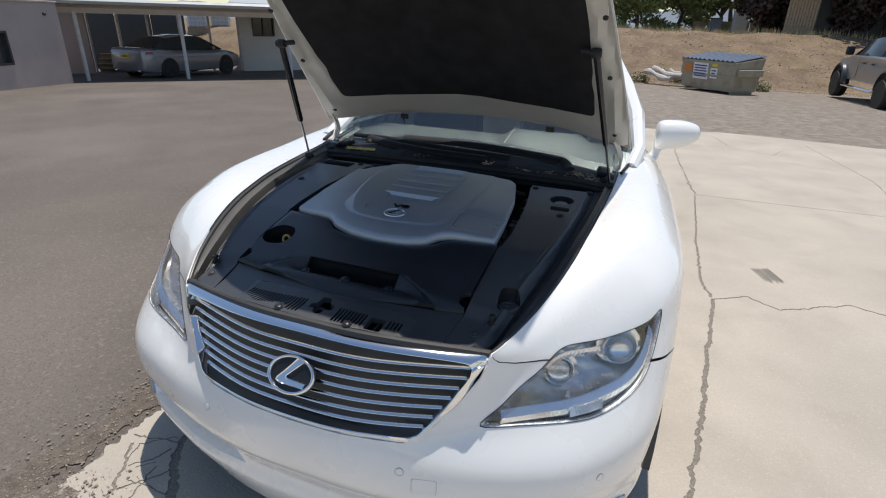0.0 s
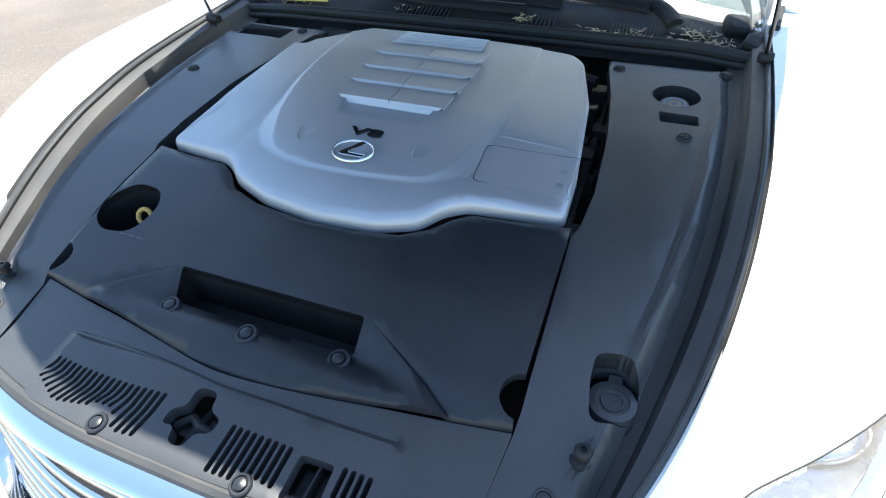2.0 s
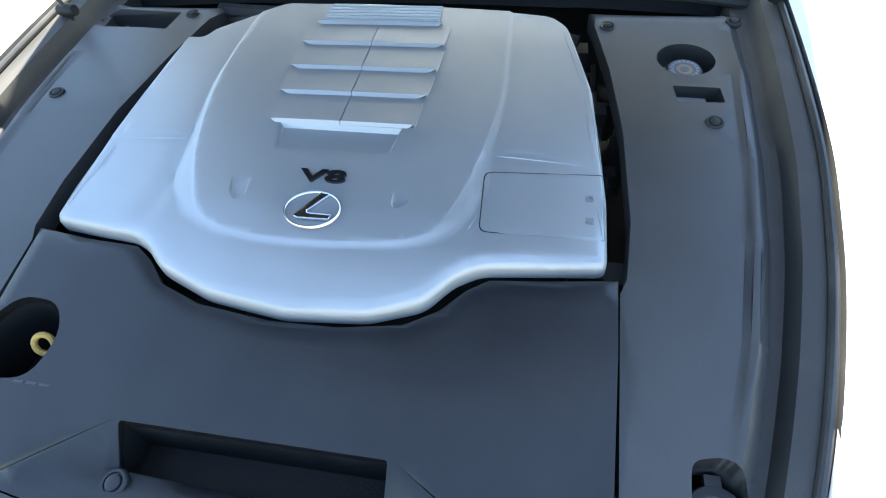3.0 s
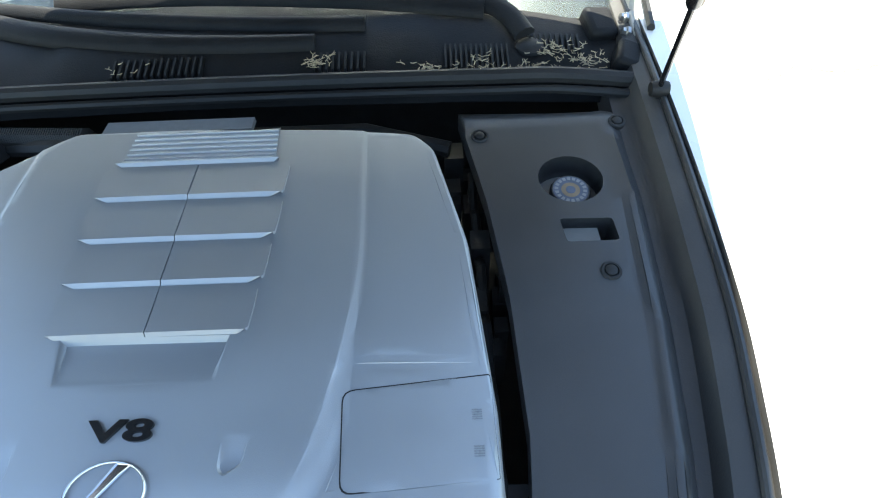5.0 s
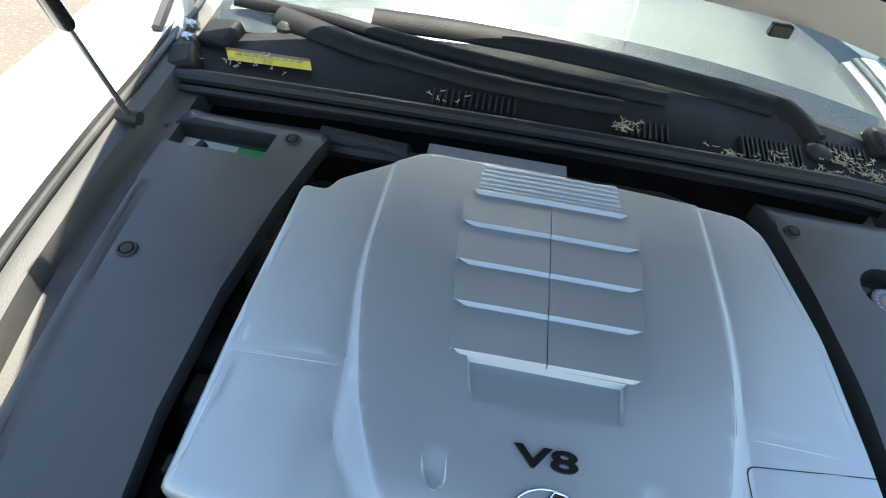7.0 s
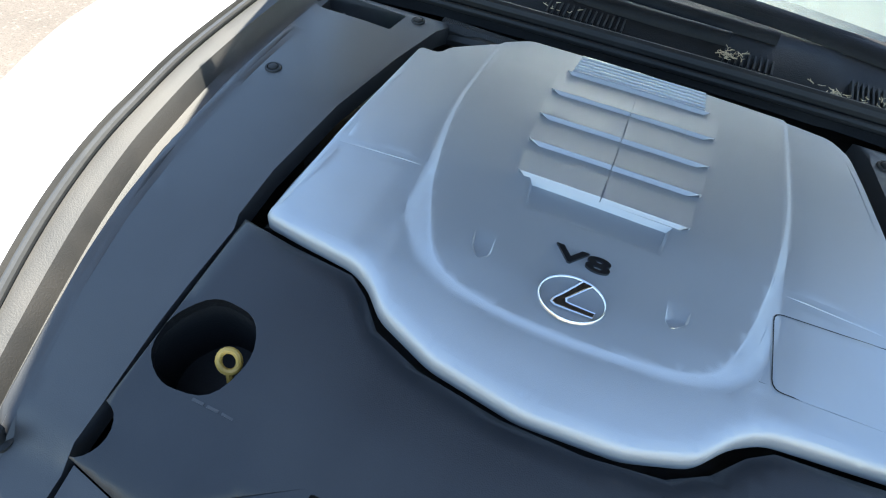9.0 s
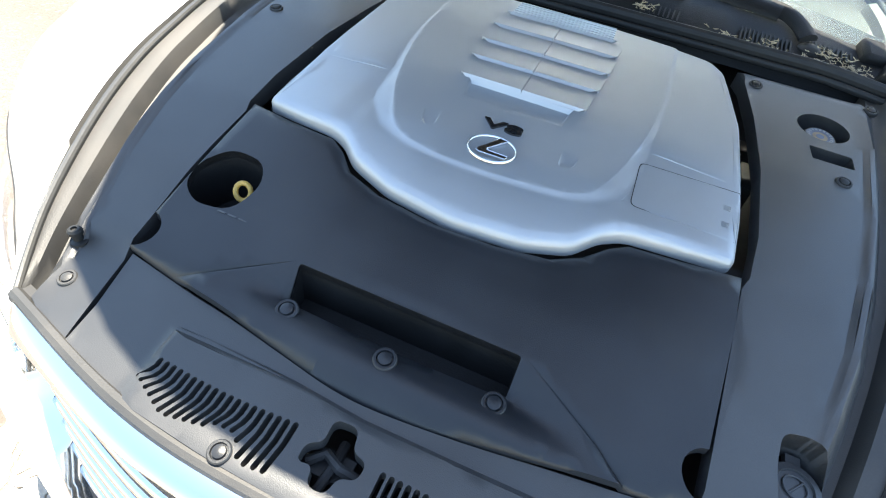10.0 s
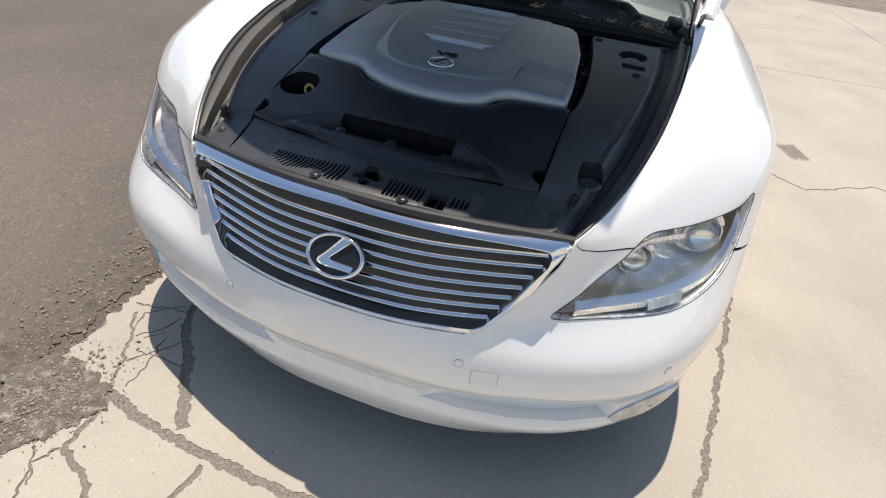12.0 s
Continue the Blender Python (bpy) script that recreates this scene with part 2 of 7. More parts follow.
# plan of the nose: depth y by column, and half width, at each height from lip to bonnet gap
LV = np.array([
 [(0,1.09,.17),(.17,1.095,.17),(.33,1.118,.175),(.47,1.155,.19),(.59,1.21,.19),(.70,1.29,.19),(.80,1.42,.19),(.85,1.56,.19),(.87,1.78,.19),(.875,2.2,.19),(.88,2.62,.19)],
 [(0,1.06,.27),(.17,1.063,.27),(.33,1.082,.27),(.47,1.112,.27),(.60,1.165,.27),(.72,1.25,.27),(.835,1.39,.27),(.89,1.54,.27),(.907,1.78,.27),(.912,2.2,.27),(.915,2.62,.27)],
 [(0,1.065,.345),(.17,1.068,.345),(.33,1.09,.345),(.47,1.125,.345),(.60,1.175,.345),(.72,1.255,.345),(.84,1.39,.345),(.897,1.54,.345),(.918,1.78,.345),(.922,2.2,.345),(.924,2.62,.345)],
 [(0,1.026,.425),(.17,1.03,.425),(.33,1.055,.425),(.47,1.095,.425),(.60,1.15,.425),(.73,1.235,.425),(.85,1.39,.425),(.905,1.54,.425),(.927,1.78,.425),(.932,2.2,.425),(.933,2.62,.425)],
 [(0,1.024,.52),(.17,1.029,.52),(.325,1.062,.52),(.47,1.105,.52),(.60,1.16,.52),(.73,1.245,.52),(.855,1.40,.52),(.911,1.55,.52),(.932,1.78,.52),(.937,2.2,.52),(.9375,2.62,.52)],
 [(0,1.048,.61),(.17,1.058,.61),(.345,1.105,.61),(.475,1.165,.615),(.60,1.235,.62),(.72,1.325,.625),(.850,1.475,.63),(.910,1.60,.635),(.936,1.80,.64),(.935,2.2,.65),(.925,2.62,.66)],
 [(0,1.082,.71),(.19,1.094,.71),(.41,1.155,.705),(.478,1.195,.71),(.575,1.27,.715),(.695,1.38,.72),(.828,1.525,.735),(.897,1.64,.752),(.931,1.82,.768),(.925,2.2,.79),(.915,2.62,.81)],
 [(0,1.108,.775),(.20,1.12,.775),(.44,1.185,.765),(.479,1.205,.77),(.56,1.28,.775),(.665,1.40,.79),(.792,1.55,.83),(.867,1.665,.86),(.910,1.84,.887),(.902,2.2,.915),(.882,2.62,.93)],
 [(0,1.118,.80),(.21,1.13,.80),(.455,1.195,.79),(.479,1.209,.795),(.548,1.29,.81),(.63,1.425,.852),(.70,1.565,.908),(.752,1.69,.945),(.795,1.85,.972),(.805,2.2,.995),(.79,2.62,1.015)],
 [(0,1.128,.822),(.22,1.14,.82),(.46,1.20,.806),(.480,1.212,.806),(.533,1.315,.846),(.573,1.44,.885),(.601,1.57,.921),(.618,1.69,.950),(.635,1.85,.974),(.655,2.2,1.000),(.660,2.62,1.03)],
])
def cr4(a, b, c, d, t):
    return 0.5 * (2 * b + (c - a) * t + (2 * a - 5 * b + 4 * c - d) * t * t + (3 * b - a - 3 * c + d) * t ** 3)

def skin(s, u):
    n, m = LV.shape[:2]
    i, k = min(max(int(u), 0), n - 2), min(max(int(s), 0), m - 2)
    f, g = u - i, s - k
    def col(j):
        q = LV[:, abs(j)] * (np.array((-1, 1, 1)) if j < 0 else 1) if j < m else LV[:, m - 1]
        return cr4(q[max(i - 1, 0)], q[i], q[i + 1], q[min(i + 2, n - 1)], f)
    return cr4(col(k - 1), col(k), col(k + 1), col(k + 2), g)

SG = [(s / 20, u / 20) for s in range(0, 201) for u in range(0, 181)]
PG = np.array([skin(*q) for q in SG])

def where(target, use=(1, 0, 1)):
    """The (s, u) of the skin nearest to a place, by the axes given."""
    w = np.array(use, float)
    q = np.array(SG[int((((PG - np.array(target)) * w) ** 2).sum(1).argmin())])
    for _ in range(12):
        p = skin(*q)
        js = (skin(q[0] + 1e-3, q[1]) - p) / 1e-3
        ju = (skin(q[0], q[1] + 1e-3) - p) / 1e-3
        A = np.stack([js * w, ju * w], 1)
        q = q + np.linalg.lstsq(A, (np.array(target) - p) * w, rcond=None)[0] * 0.7
        q = np.clip(q, (0, 0), (10, 9))
    return float(q[0]), float(q[1])

def off_skin(s, u, d):
    """A point d metres outside the skin."""
    e = 0.02
    a = Vector(skin(min(s + e, 10), u)) - Vector(skin(max(s - e, 0), u))
    b = Vector(skin(s, min(u + e, 9))) - Vector(skin(s, max(u - e, 0)))
    nrm = a.cross(b)
    return Vector(skin(s, u)) + (nrm.normalized() * d if nrm.length > 1e-9 else Vector())

LAMP = smooth_loop([(2.98, 5.07), (3.36, 5.54), (3.72, 5.92), (4.12, 6.30), (4.36, 6.64), (4.55, 6.88), (4.74, 6.94), (4.98, 6.84), (5.34, 6.66), (5.80, 6.54), (6.20, 6.52), (6.60, 6.62), (6.50, 6.22), (6.28, 5.78), (6.02, 5.34), (5.66, 5.03), (5.18, 4.88), (4.63, 4.90), (3.8, 4.98)], 5)
GRILLE = [(-1, 10), (3.0, 10), (2.98, 8.9), (2.62, 7.5), (2.36, 6.6), (2.2, 5.7), (2.1, 5.05), (2.0, 4.78), (1.8, 4.66), (1.36, 4.68), (0.8, 4.68), (0, 4.66), (-1, 4.66)]
ARCH_C, ARCH_R = (1.955, 0.335), 0.385
ARCH = []
for k in range(33):
    a = math.pi * (-0.12 + 1.24 * k / 32)
    yz = (ARCH_C[0] + ARCH_R * math.cos(a), ARCH_C[1] + ARCH_R * math.sin(a))
    d2 = [(PG[i][1] - yz[0]) ** 2 + (PG[i][2] - yz[1]) ** 2 if SG[i][0] > 6.2 else 9 for i in range(0, len(SG))]
    ARCH.append(SG[int(np.argmin(d2))])
ARCH = [ARCH[0]] + [p for p, q in zip(ARCH[1:], ARCH) if p != q]
ARCH = [(ARCH[0][0], -1)] + ARCH + [(ARCH[-1][0], -1)]
SEAM = [(3.0, 8.4), (3.1, 7.77), (3.25, 7.32), (3.6, 6.99), (4.0, 6.80), (4.34, 6.66), (4.8, 6.2), (5.8, 5.7), (6.24, 5.52), (6.6, 5.42), (7.2, 5.25), (7.7, 5.05), (8.2, 4.8)]

def seam_u(s):
    return lerp_table(s, SEAM)

def seg_dist(p, poly, closed=True):
    best = 9.0
    for i in range(0 if closed else 1, len(poly)):
        a, b = Vector(poly[i - 1][:2]), Vector(poly[i][:2])
        ab = b - a
        t = min(1, max(0, (Vector(p) - a).dot(ab) / (ab.length_squared + 1e-12)))
        best = min(best, (Vector(p) - a - ab * t).length)
    return best

def ease(t):
    t = min(1.0, max(0.0, t))
    return t * t * (3 - 2 * t)

STRIP = [(1.22, 1.62), (1.9, 1.52), (2.8, 1.5), (3.8, 1.5), (4.62, 1.5), (4.72, 1.9), (4.5, 2.45), (3.7, 2.74), (2.4, 2.82), (1.7, 2.72), (1.35, 2.35)]

def skin_panel(keep, side, step=0.125):
    gap = 0.035
    pts, edges = [], []
    def add(loop, close=True):
        k = len(pts)
        pts.extend(Vector(p[:2]) for p in loop)
        n = len(loop)
        edges.extend((k + i, k + (i + 1) % n) for i in range(n if close else n - 1))
    add([(0, 0), (10, 0), (10, 9), (0, 9)])
    add(LAMP)
    add(STRIP)
    add([(c.x + (p[0] - c.x) * .985, c.y + (p[1] - c.y) * .93) for c in (Vector((2.95, 2.1)),) for p in STRIP])
    add([(max(p[0], 0), min(p[1], 9)) for p in GRILLE[2:-1]], False)
    add([p for p in ARCH if p[1] >= 0], False)
    for d in (-gap, gap):
        add([(s, seam_u(s) + d) for s in [3.05 + 0.15 * k for k in range(34)]], False)
    # free points keep clear of the cut lines, so that no thin splinters arise
    lines = []
    for a, b in edges[4:]:
        n = max(1, int((pts[b] - pts[a]).length / .03))
        lines += [pts[a].lerp(pts[b], k / n) for k in range(n + 1)]
    lines = np.array([(p.x, p.y) for p in lines])
    for i in range(int(10 / step) + 1):
        for j in range(int(9 / step) + 1):
            q = (min(i * step, 10), min(j * step, 9))
            if i * step in (0, 10) or j * step in (0, 9) or ((lines - np.array(q)) ** 2).sum(1).min() > .05 ** 2:
                pts.append(Vector(q))
    vs, _, fs, _, _, _ = delaunay_2d_cdt(pts, edges, [], 0, 1e-4)
    bm = bmesh.new()
    bv = [None] * len(vs)
    for f in fs:
        c = sum((vs[i] for i in f), Vector((0, 0))) / len(f)
        if inside(c, GRILLE) or inside(c, ARCH) or inside(c, LAMP):
            continue
        fender = c.x > 3.0 and (c.y > seam_u(c.x) or c.x > 8.05)
        if 3.0 < c.x < 7.9 and abs(c.y - seam_u(c.x)) < gap:
            continue
        if fender != (keep == "fender"):
            continue
        for i in f:
            if bv[i] is None:
                q = vs[i]
                p = skin(q.x, q.y)
                if inside(q, STRIP):
                    p = off_skin(q.x, q.y, -0.034 * min(1.0, seg_dist(q, STRIP) / 0.12) * ease((q.x - 1.2) / .7))
                bv[i] = bm.verts.new((p[0] * side, p[1], p[2]))
        try:
            bm.faces.new([bv[i] for i in (f if side > 0 else f[::-1])])
        except ValueError:
            pass
    return bm

for side in (1, -1):
    solid(part("front_fender", skin_panel("fender", side), WHITE, CAR), 0.005)
bb = bmesh.new()
for side in (1, -1):
    b2 = skin_panel("bumper", side)
    tmp = bpy.data.meshes.new("tmp")
    b2.to_mesh(tmp)
    b2.free()
    bb.from_mesh(tmp)
    bpy.data.meshes.remove(tmp)
bmesh.ops.remove_doubles(bb, verts=bb.verts, dist=1e-4)
bumper = solid(part("front_bumper", bb, WHITE, CAR), 0.005)

def edge_line(d, u0=9.0, s0=3.0, s1=10.0, n=40, drop=0.0):
    out = []
    for k in range(n + 1):
        p = skin(s0 + (s1 - s0) * k / n, u0)
        out.append(Vector((p[0] - d, p[1], p[2] - drop)))
    return out

# flange below the bonnet gap: a flat band, then a groove down to the bay covers, and the rubber seal
for side in (1, -1):
    bm = bmesh.new()
    rows = []
    for p in edge_line(0.0, n=60):
        inner_x = lerp_table(p.y, [(1.2, .446), (1.28, .462), (1.33, .474), (1.45, .502), (1.54, .522), (1.66, .542), (1.80, .558), (1.98, .572), (2.2, .582), (2.6, .60)])
        w = max(.016, p.x - inner_x)
        g = min(1.0, max(0.0, (w - .02) / .03))
        prof = [(0, 0), (0.003, -0.006 * g - .002), (0.012, -0.008 * g - .003), (0.016, -0.007 * g - .003), (0.30 * w + .006, -0.010 * g - .003), (0.50 * w, -0.012 * g - .003), (0.54 * w, -.018 * g - .004), (0.62 * w, -0.034 * g - .006), (0.82 * w, -0.038 * g - .008), (w, -0.034 * g - .010), (w + .004, -.085)]
        rows.append([(side * (p.x - a), p.y, p.z + h) for a, h in prof])
    grid(bm, rows, flip=side < 0)
    part("fender_gutter", bm, GREYTRIM, CAR, "dusty dark grey gutter beside the bonnet gap", smooth=50)
    bm = bmesh.new()
    tube(bm, [(side * (p.x - 0.009), p.y, p.z - 0.007) for p in edge_line(0.0)], 0.0055, 10)
    part("rubber_seal", bm, SEALRUBBER, CAR)

# ---- grille ----
def rest_on_front(x, z):
    return where((x, 0, z))

grille = new("radiator_grille")
grille.parent = CAR
tagged(grille, "chrome framed grille with seven slim bars and a dark mesh behind")
outer = [(0, 0.822), (0.22, 0.82), (0.40, 0.810), (0.478, 0.803), (0.470, 0.775), (0.455, 0.745), (0.41, 0.672), (0.356, 0.600), (0.335, 0.584), (0.308, 0.576), (0.230, 0.579), (0.138, 0.579), (0, 0.578)]
inner = [(0, 0.803), (0.22, 0.800), (0.40, 0.790), (0.434, 0.780), (0.436, 0.757), (0.428, 0.738), (0.390, 0.676), (0.342, 0.614), (0.326, 0.602), (0.305, 0.597), (0.230, 0.599), (0.138, 0.599), (0, 0.598)]
def dense(pl, per=5):
    return smooth_loop([(a, b, 0) for a, b in pl], per, closed=False)
bm = bmesh.new()
for side in (1, -1):
    rows = []
    for po, pi in zip(dense(outer), dense(inner)):
        so, ui = where((po.x, 0, po.y)), where((pi.x, 0, pi.y))
        k = min(1.0, max(-1.0, (po.y - .69) / .06))
        k = max(k, -.75 * k)
        a, b = off_skin(*so, 0.002 - 0.012 * k), off_skin(*ui, 0.003 + 0.012 * k)
        mid = (so[0] + ui[0]) / 2, (so[1] + ui[1]) / 2
        r = [off_skin(*so, -0.012), a, a * 0.9 + b * 0.1 + (off_skin(*mid, 0.003) - off_skin(*mid, 0.0)), off_skin(*mid, 0.0045), a * 0.12 + b * 0.88 + (off_skin(*mid, 0.003) - off_skin(*mid, 0.0)), b, off_skin(*ui, -0.03)]
        rows.append([(side * v.x, v.y, v.z) for v in r])
    grid(bm, rows, flip=side < 0)
part("frame", bm, CHROME, grille, "polished chrome surround", smooth=60)
NB = 7
for k in range(NB):
    z = 0.617 + 0.150 * k / (NB - 1)
    xi = 0.0
    for (xa, za), (xb, zb) in zip(inner[3:], inner[4:]):
        if (za - z) * (zb - z) <= 0:
            xi = xa + (xb - xa) * (z - za) / (zb - za + 1e-9)
    bm = bmesh.new()
    rows = []
    for j in range(-24, 25):
        x = xi * j / 24
        s, u = where((abs(x), 0, z))
        p = off_skin(s, u, -0.006)
        q = off_skin(s, u, -0.0142)
        y, dy = p.y, (q - p)
        sg = 1 if x >= 0 else -1
        sec = []
        for a, b in ((0, -0.0035), (0.06, -0.0022), (0.6, 0.0020), (1.0, 0.0026), (1.0, -0.004), (0.3, -0.0045)):
            sec.append((sg * abs(p.x + dy.x * a), y + dy.y * a, z + b + dy.z * a * 0.2))
        rows.append(sec)
    grid(bm, rows, closed=True)
    part("bar", bm, BARMETAL, grille, smooth=50)
bm = bmesh.new()
rows = []
for j in range(-20, 21):
    x = 0.45 * j / 20
    rows.append([(x, Vector(skin(*where((abs(x) * f, 0, z)))).y + 0.045, z) for z, f in ((0.57, 0.75), (0.66, 0.9), (0.72, 0.95), (0.80, 1.0))])
grid(bm, rows, flip=True)
solid(part("backing", bm, BLACK, grille, "dark recessed grille backing"), 0.01)

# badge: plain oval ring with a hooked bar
def emblem(parent, m, rx, ry, thick, material, backing=None):
    e = new("emblem")
    e.parent = parent
    tagged(e, "oval chrome badge with a hooked bar")
    bm = bmesh.new()
    ring = []
    for k in range(48):
        a = 2 * math.pi * k / 48
        ring.append([m @ Vector(((rx + dr) * math.cos(a), (ry + dr) * math.sin(a), h)) for dr, h in ((0, 0), (-0.001, thick * 0.8), (-thick * 0.5, thick), (-thick * 0.9, thick * 0.8), (-thick, 0))])
    ring.append(ring[0])
    grid(bm, ring, flip=True)
    bmesh.ops.remove_doubles(bm, verts=bm.verts, dist=1e-6)
    part("ring", bm, material, e, smooth=60)
    outline = [Vector(p) for p in ((.14, .90), (.52, .82), (.30, .52), (-.12, -.10), (-.10, -.19), (.02, -.21), (.72, -.26), (.66, -.54), (-.40, -.52), (-.56, -.42), (-.52, -.22), (-.30, .12))]
    bm = bmesh.new()
    loops = []
    for grow, h in ((0.0, 0.0), (0.0, .80), (.03, 1.0), (.07, .80)):
        ring2 = []
        for k, p in enumerate(outline):
            tv = (outline[(k + 1) % len(outline)] - outline[k - 1]).normalized()
            ring2.append(bm.verts.new(m @ Vector(((p.x + tv.y * grow) * rx, (p.y - tv.x * grow) * ry, thick * h))))
        loops.append(ring2)
    for a, b in zip(loops, loops[1:]):
        for k in range(len(a)):
            bm.faces.new([a[k - 1], b[k - 1], b[k], a[k]])
    bm.faces.new(loops[-1][::-1])
    bmesh.ops.recalc_face_normals(bm, faces=bm.faces)
    part("bar", bm, material, e, smooth=0)
    if backing:
        bm = bmesh.new()
        disc(bm, m @ Matrix.Diagonal((rx, ry, 1, 1)), [(0.96, -0.012), (0.96, 0.0005)], 40)
        part("plate", bm, backing, e)
    return e

lean = Matrix.Translation((0, 1.062, 0.707)) @ pose(0, 0, 0, 90 - 36, 0, 0)
emblem(grille, lean, 0.069, 0.050, 0.009, CHROME, BLACK_GLOSS)

# small bumper details: parking sensors, tow-eye cover, lower strip and fog lamps
def on_bumper(x, z, d):
    s, u = where((abs(x), 0, z))
    p, q = off_skin(s, u, 0.0), off_skin(s, u, 0.01)
    nrm = (q - p).normalized()
    if x < 0:
        p.x, nrm.x = -p.x, -nrm.x
    return Matrix.Translation(p + nrm * d) @ nrm.to_track_quat("Z", "Y").to_matrix().to_4x4()

for x in (-0.77, -0.305, 0.305, 0.77):
    bm = bmesh.new()
    disc(bm, on_bumper(x, 0.51 if abs(x) < 0.5 else 0.47, 0.0), [(0.0115, -0.004), (0.0115, 0.0004), (0.0100, 0.0004), (0.0100, -0.001), (0.0096, -0.001), (0.0096, 0.0012), (0.004, 0.002)], 24)
    part("parking_sensor", bm, WHITE, bumper)
    bm = bmesh.new()
    disc(bm, on_bumper(x, 0.51 if abs(x) < 0.5 else 0.47, 0.0), [(0.0114, -0.002), (0.0114, 0.0007), (0.0108, 0.0007), (0.0108, -0.002)], 24)
    part("sensor_ring", bm, GREYTRIM, bumper)
bm = bmesh.new()
tm = on_bumper(0.367, 0.476, 0.0)
loop = rounded([(-0.032, -0.021), (0.032, -0.021), (0.032, 0.021), (-0.032, 0.021)], 0.007)
rows = [[tm @ Vector((p.x * k, p.y * k, h)) for p in loop] for k, h in ((1.0, 0.0004), (0.982, 0.0008))]
grid(bm, rows, closed=True)
part("tow_cover_gap", bm, GREYTRIM, bumper)
for side in (1, -1):
    bm = bmesh.new()
    loop = smooth_loop([(4.62, 1.42), (4.85, 1.72), (5.3, 1.86), (5.75, 1.80), (6.12, 1.55), (6.05, 1.22), (5.8, 1.08), (5.42, 1.0), (5.0, 1.1)], 4)
    c = sum(loop, Vector((0, 0))) / len(loop)
    rows = []
    for k, d in ((1.0, 0.0), (0.98, 0.004), (0.9, 0.006), (0.5, 0.007), (0.05, 0.007)):
        rows.append([off_skin(c.x + (p.x - c.x) * k, c.y + (p.y - c.y) * k, d) for p in loop])
    rows = [[(side * v.x, v.y, v.z) for v in r] for r in rows]
    grid(bm, rows, closed=True, flip=side < 0)
    part("fog_lamp", bm, LAMPBODY, bumper, "small wedge shaped fog lamp low in the bumper")

# ---- headlamps ----
def headlamp(side):
    h = new("headlamp")
    h.parent = CAR
    tagged(h, "clear headlamp unit with two projectors and chrome inside")
    c = sum(LAMP, Vector((0, 0))) / len(LAMP)
    flip = side < 0
    def X(v):
        return Vector((side * v.x, v.y, v.z))
    lampo = [c + (p - c) * 0.997 for p in LAMP]
    bm = sheet([(p.x, p.y) for p in lampo], [], lambda a, b: 0.0, 0.14)
    for v in bm.verts:
        v.co = X(off_skin(v.co.x, v.co.y, 0.001))
    if flip:
        bmesh.ops.reverse_faces(bm, faces=bm.faces)
    lens = solid(part("lens", bm, CLEAR, h, "clear polycarbonate lens"), 0.003)
    lens.visible_shadow = False
    def back(p, k, d):
        q = c + (p - c) * k
        v = off_skin(q.x, q.y, 0.0)
        d += .006 * min(1.0, max(0.0, d - .03) / .03) * math.sin(q.x * 9 + 2.2 * math.sin(q.y * 7))
        return X(Vector((v.x - d * 0.45, v.y + d * 0.9, v.z - 0.1 * d)))
    bm = bmesh.new()
    rows = [[back(p, k, d) for p in LAMP] for k, d in ((0.965, 0.022), (0.95, 0.030), (0.93, 0.045), (0.89, 0.070), (0.82, 0.092), (0.74, 0.102), (0.64, 0.108), (0.55, 0.112), (0.46, 0.115), (0.36, 0.118), (0.25, 0.12), (0.1, 0.12), (0.002, 0.12))]
    grid(bm, rows, closed=True, flip=flip)
    solid(part("housing", bm, LAMPBODY, h, "silver grey lamp housing", smooth=180), 0.002)
    bm = bmesh.new()
    rim = [[X(off_skin(*(c + (p - c) * k), d)) for p in LAMP] for k, d in ((1.004, -0.0035), (0.985, -0.0045), (0.965, -0.007), (0.945, -0.020), (0.94, -0.032))]
    grid(bm, rim, closed=True, flip=flip)
    part("bezel", bm, LAMPBODY, h, "silver grey bezel", smooth=60)
    for (x, y, z), r, nm in (((0.765, 1.526, 0.714), 0.045, "projector"), ((0.618, 1.402, 0.676), 0.037, "projector")):
        m = Matrix.Translation((side * x, y, z)) @ Vector((side * 0.35, -1, 0.12)).to_track_quat("Z", "Y").to_matrix().to_4x4()
        bm = bmesh.new()
        disc(bm, m, [(r * 1.15, -0.05), (r * 1.16, 0.0), (r * 1.12, 0.008), (r * 1.03, 0.008), (r * 0.98, 0.0), (r * 0.9, -0.004)], 36)
        disc(bm, m, [(r * 1.42, -0.010), (r * 1.38, -0.013), (r * 1.28, -0.024), (r * 1.17, -0.034)], 36)
        pr = part(nm, bm, REFLECT, h, "round chrome ringed projector", smooth=50)
        bm = bmesh.new()
        tube(bm, [m @ Vector((r * 1.06 * math.cos(2 * math.pi * k / 32), r * 1.06 * math.sin(2 * math.pi * k / 32), 0.010)) for k in range(33)], 0.0022, 6, caps=False)
        part("projector_ring", bm, CHROME, pr, "polished ring")
        bm = bmesh.new()
        disc(bm, m, [(r * 0.92, -0.006), (r * 0.9, 0.002), (r * 0.75, 0.012), (r * 0.45, 0.019), (r * 0.12, 0.022)], 36)
        part("bulb_lens", bm, PROJ, pr, smooth=60)
        bm = bmesh.new()
        disc(bm, m, [(r * 0.9, -0.02), (r * 0.9, -0.014), (r * 0.3, -0.02)], 36)
        part("bulb_cup", bm, AMBER if r < 0.04 else LAMPBODY, pr)
    bm = bmesh.new()
    tube(bm, [X(off_skin(p.x, p.y, 0.0006)) for p in list(LAMP) + [LAMP[0]]], 0.0011, 6, caps=False)
    part("lamp_seal", bm, RUBBER, h)
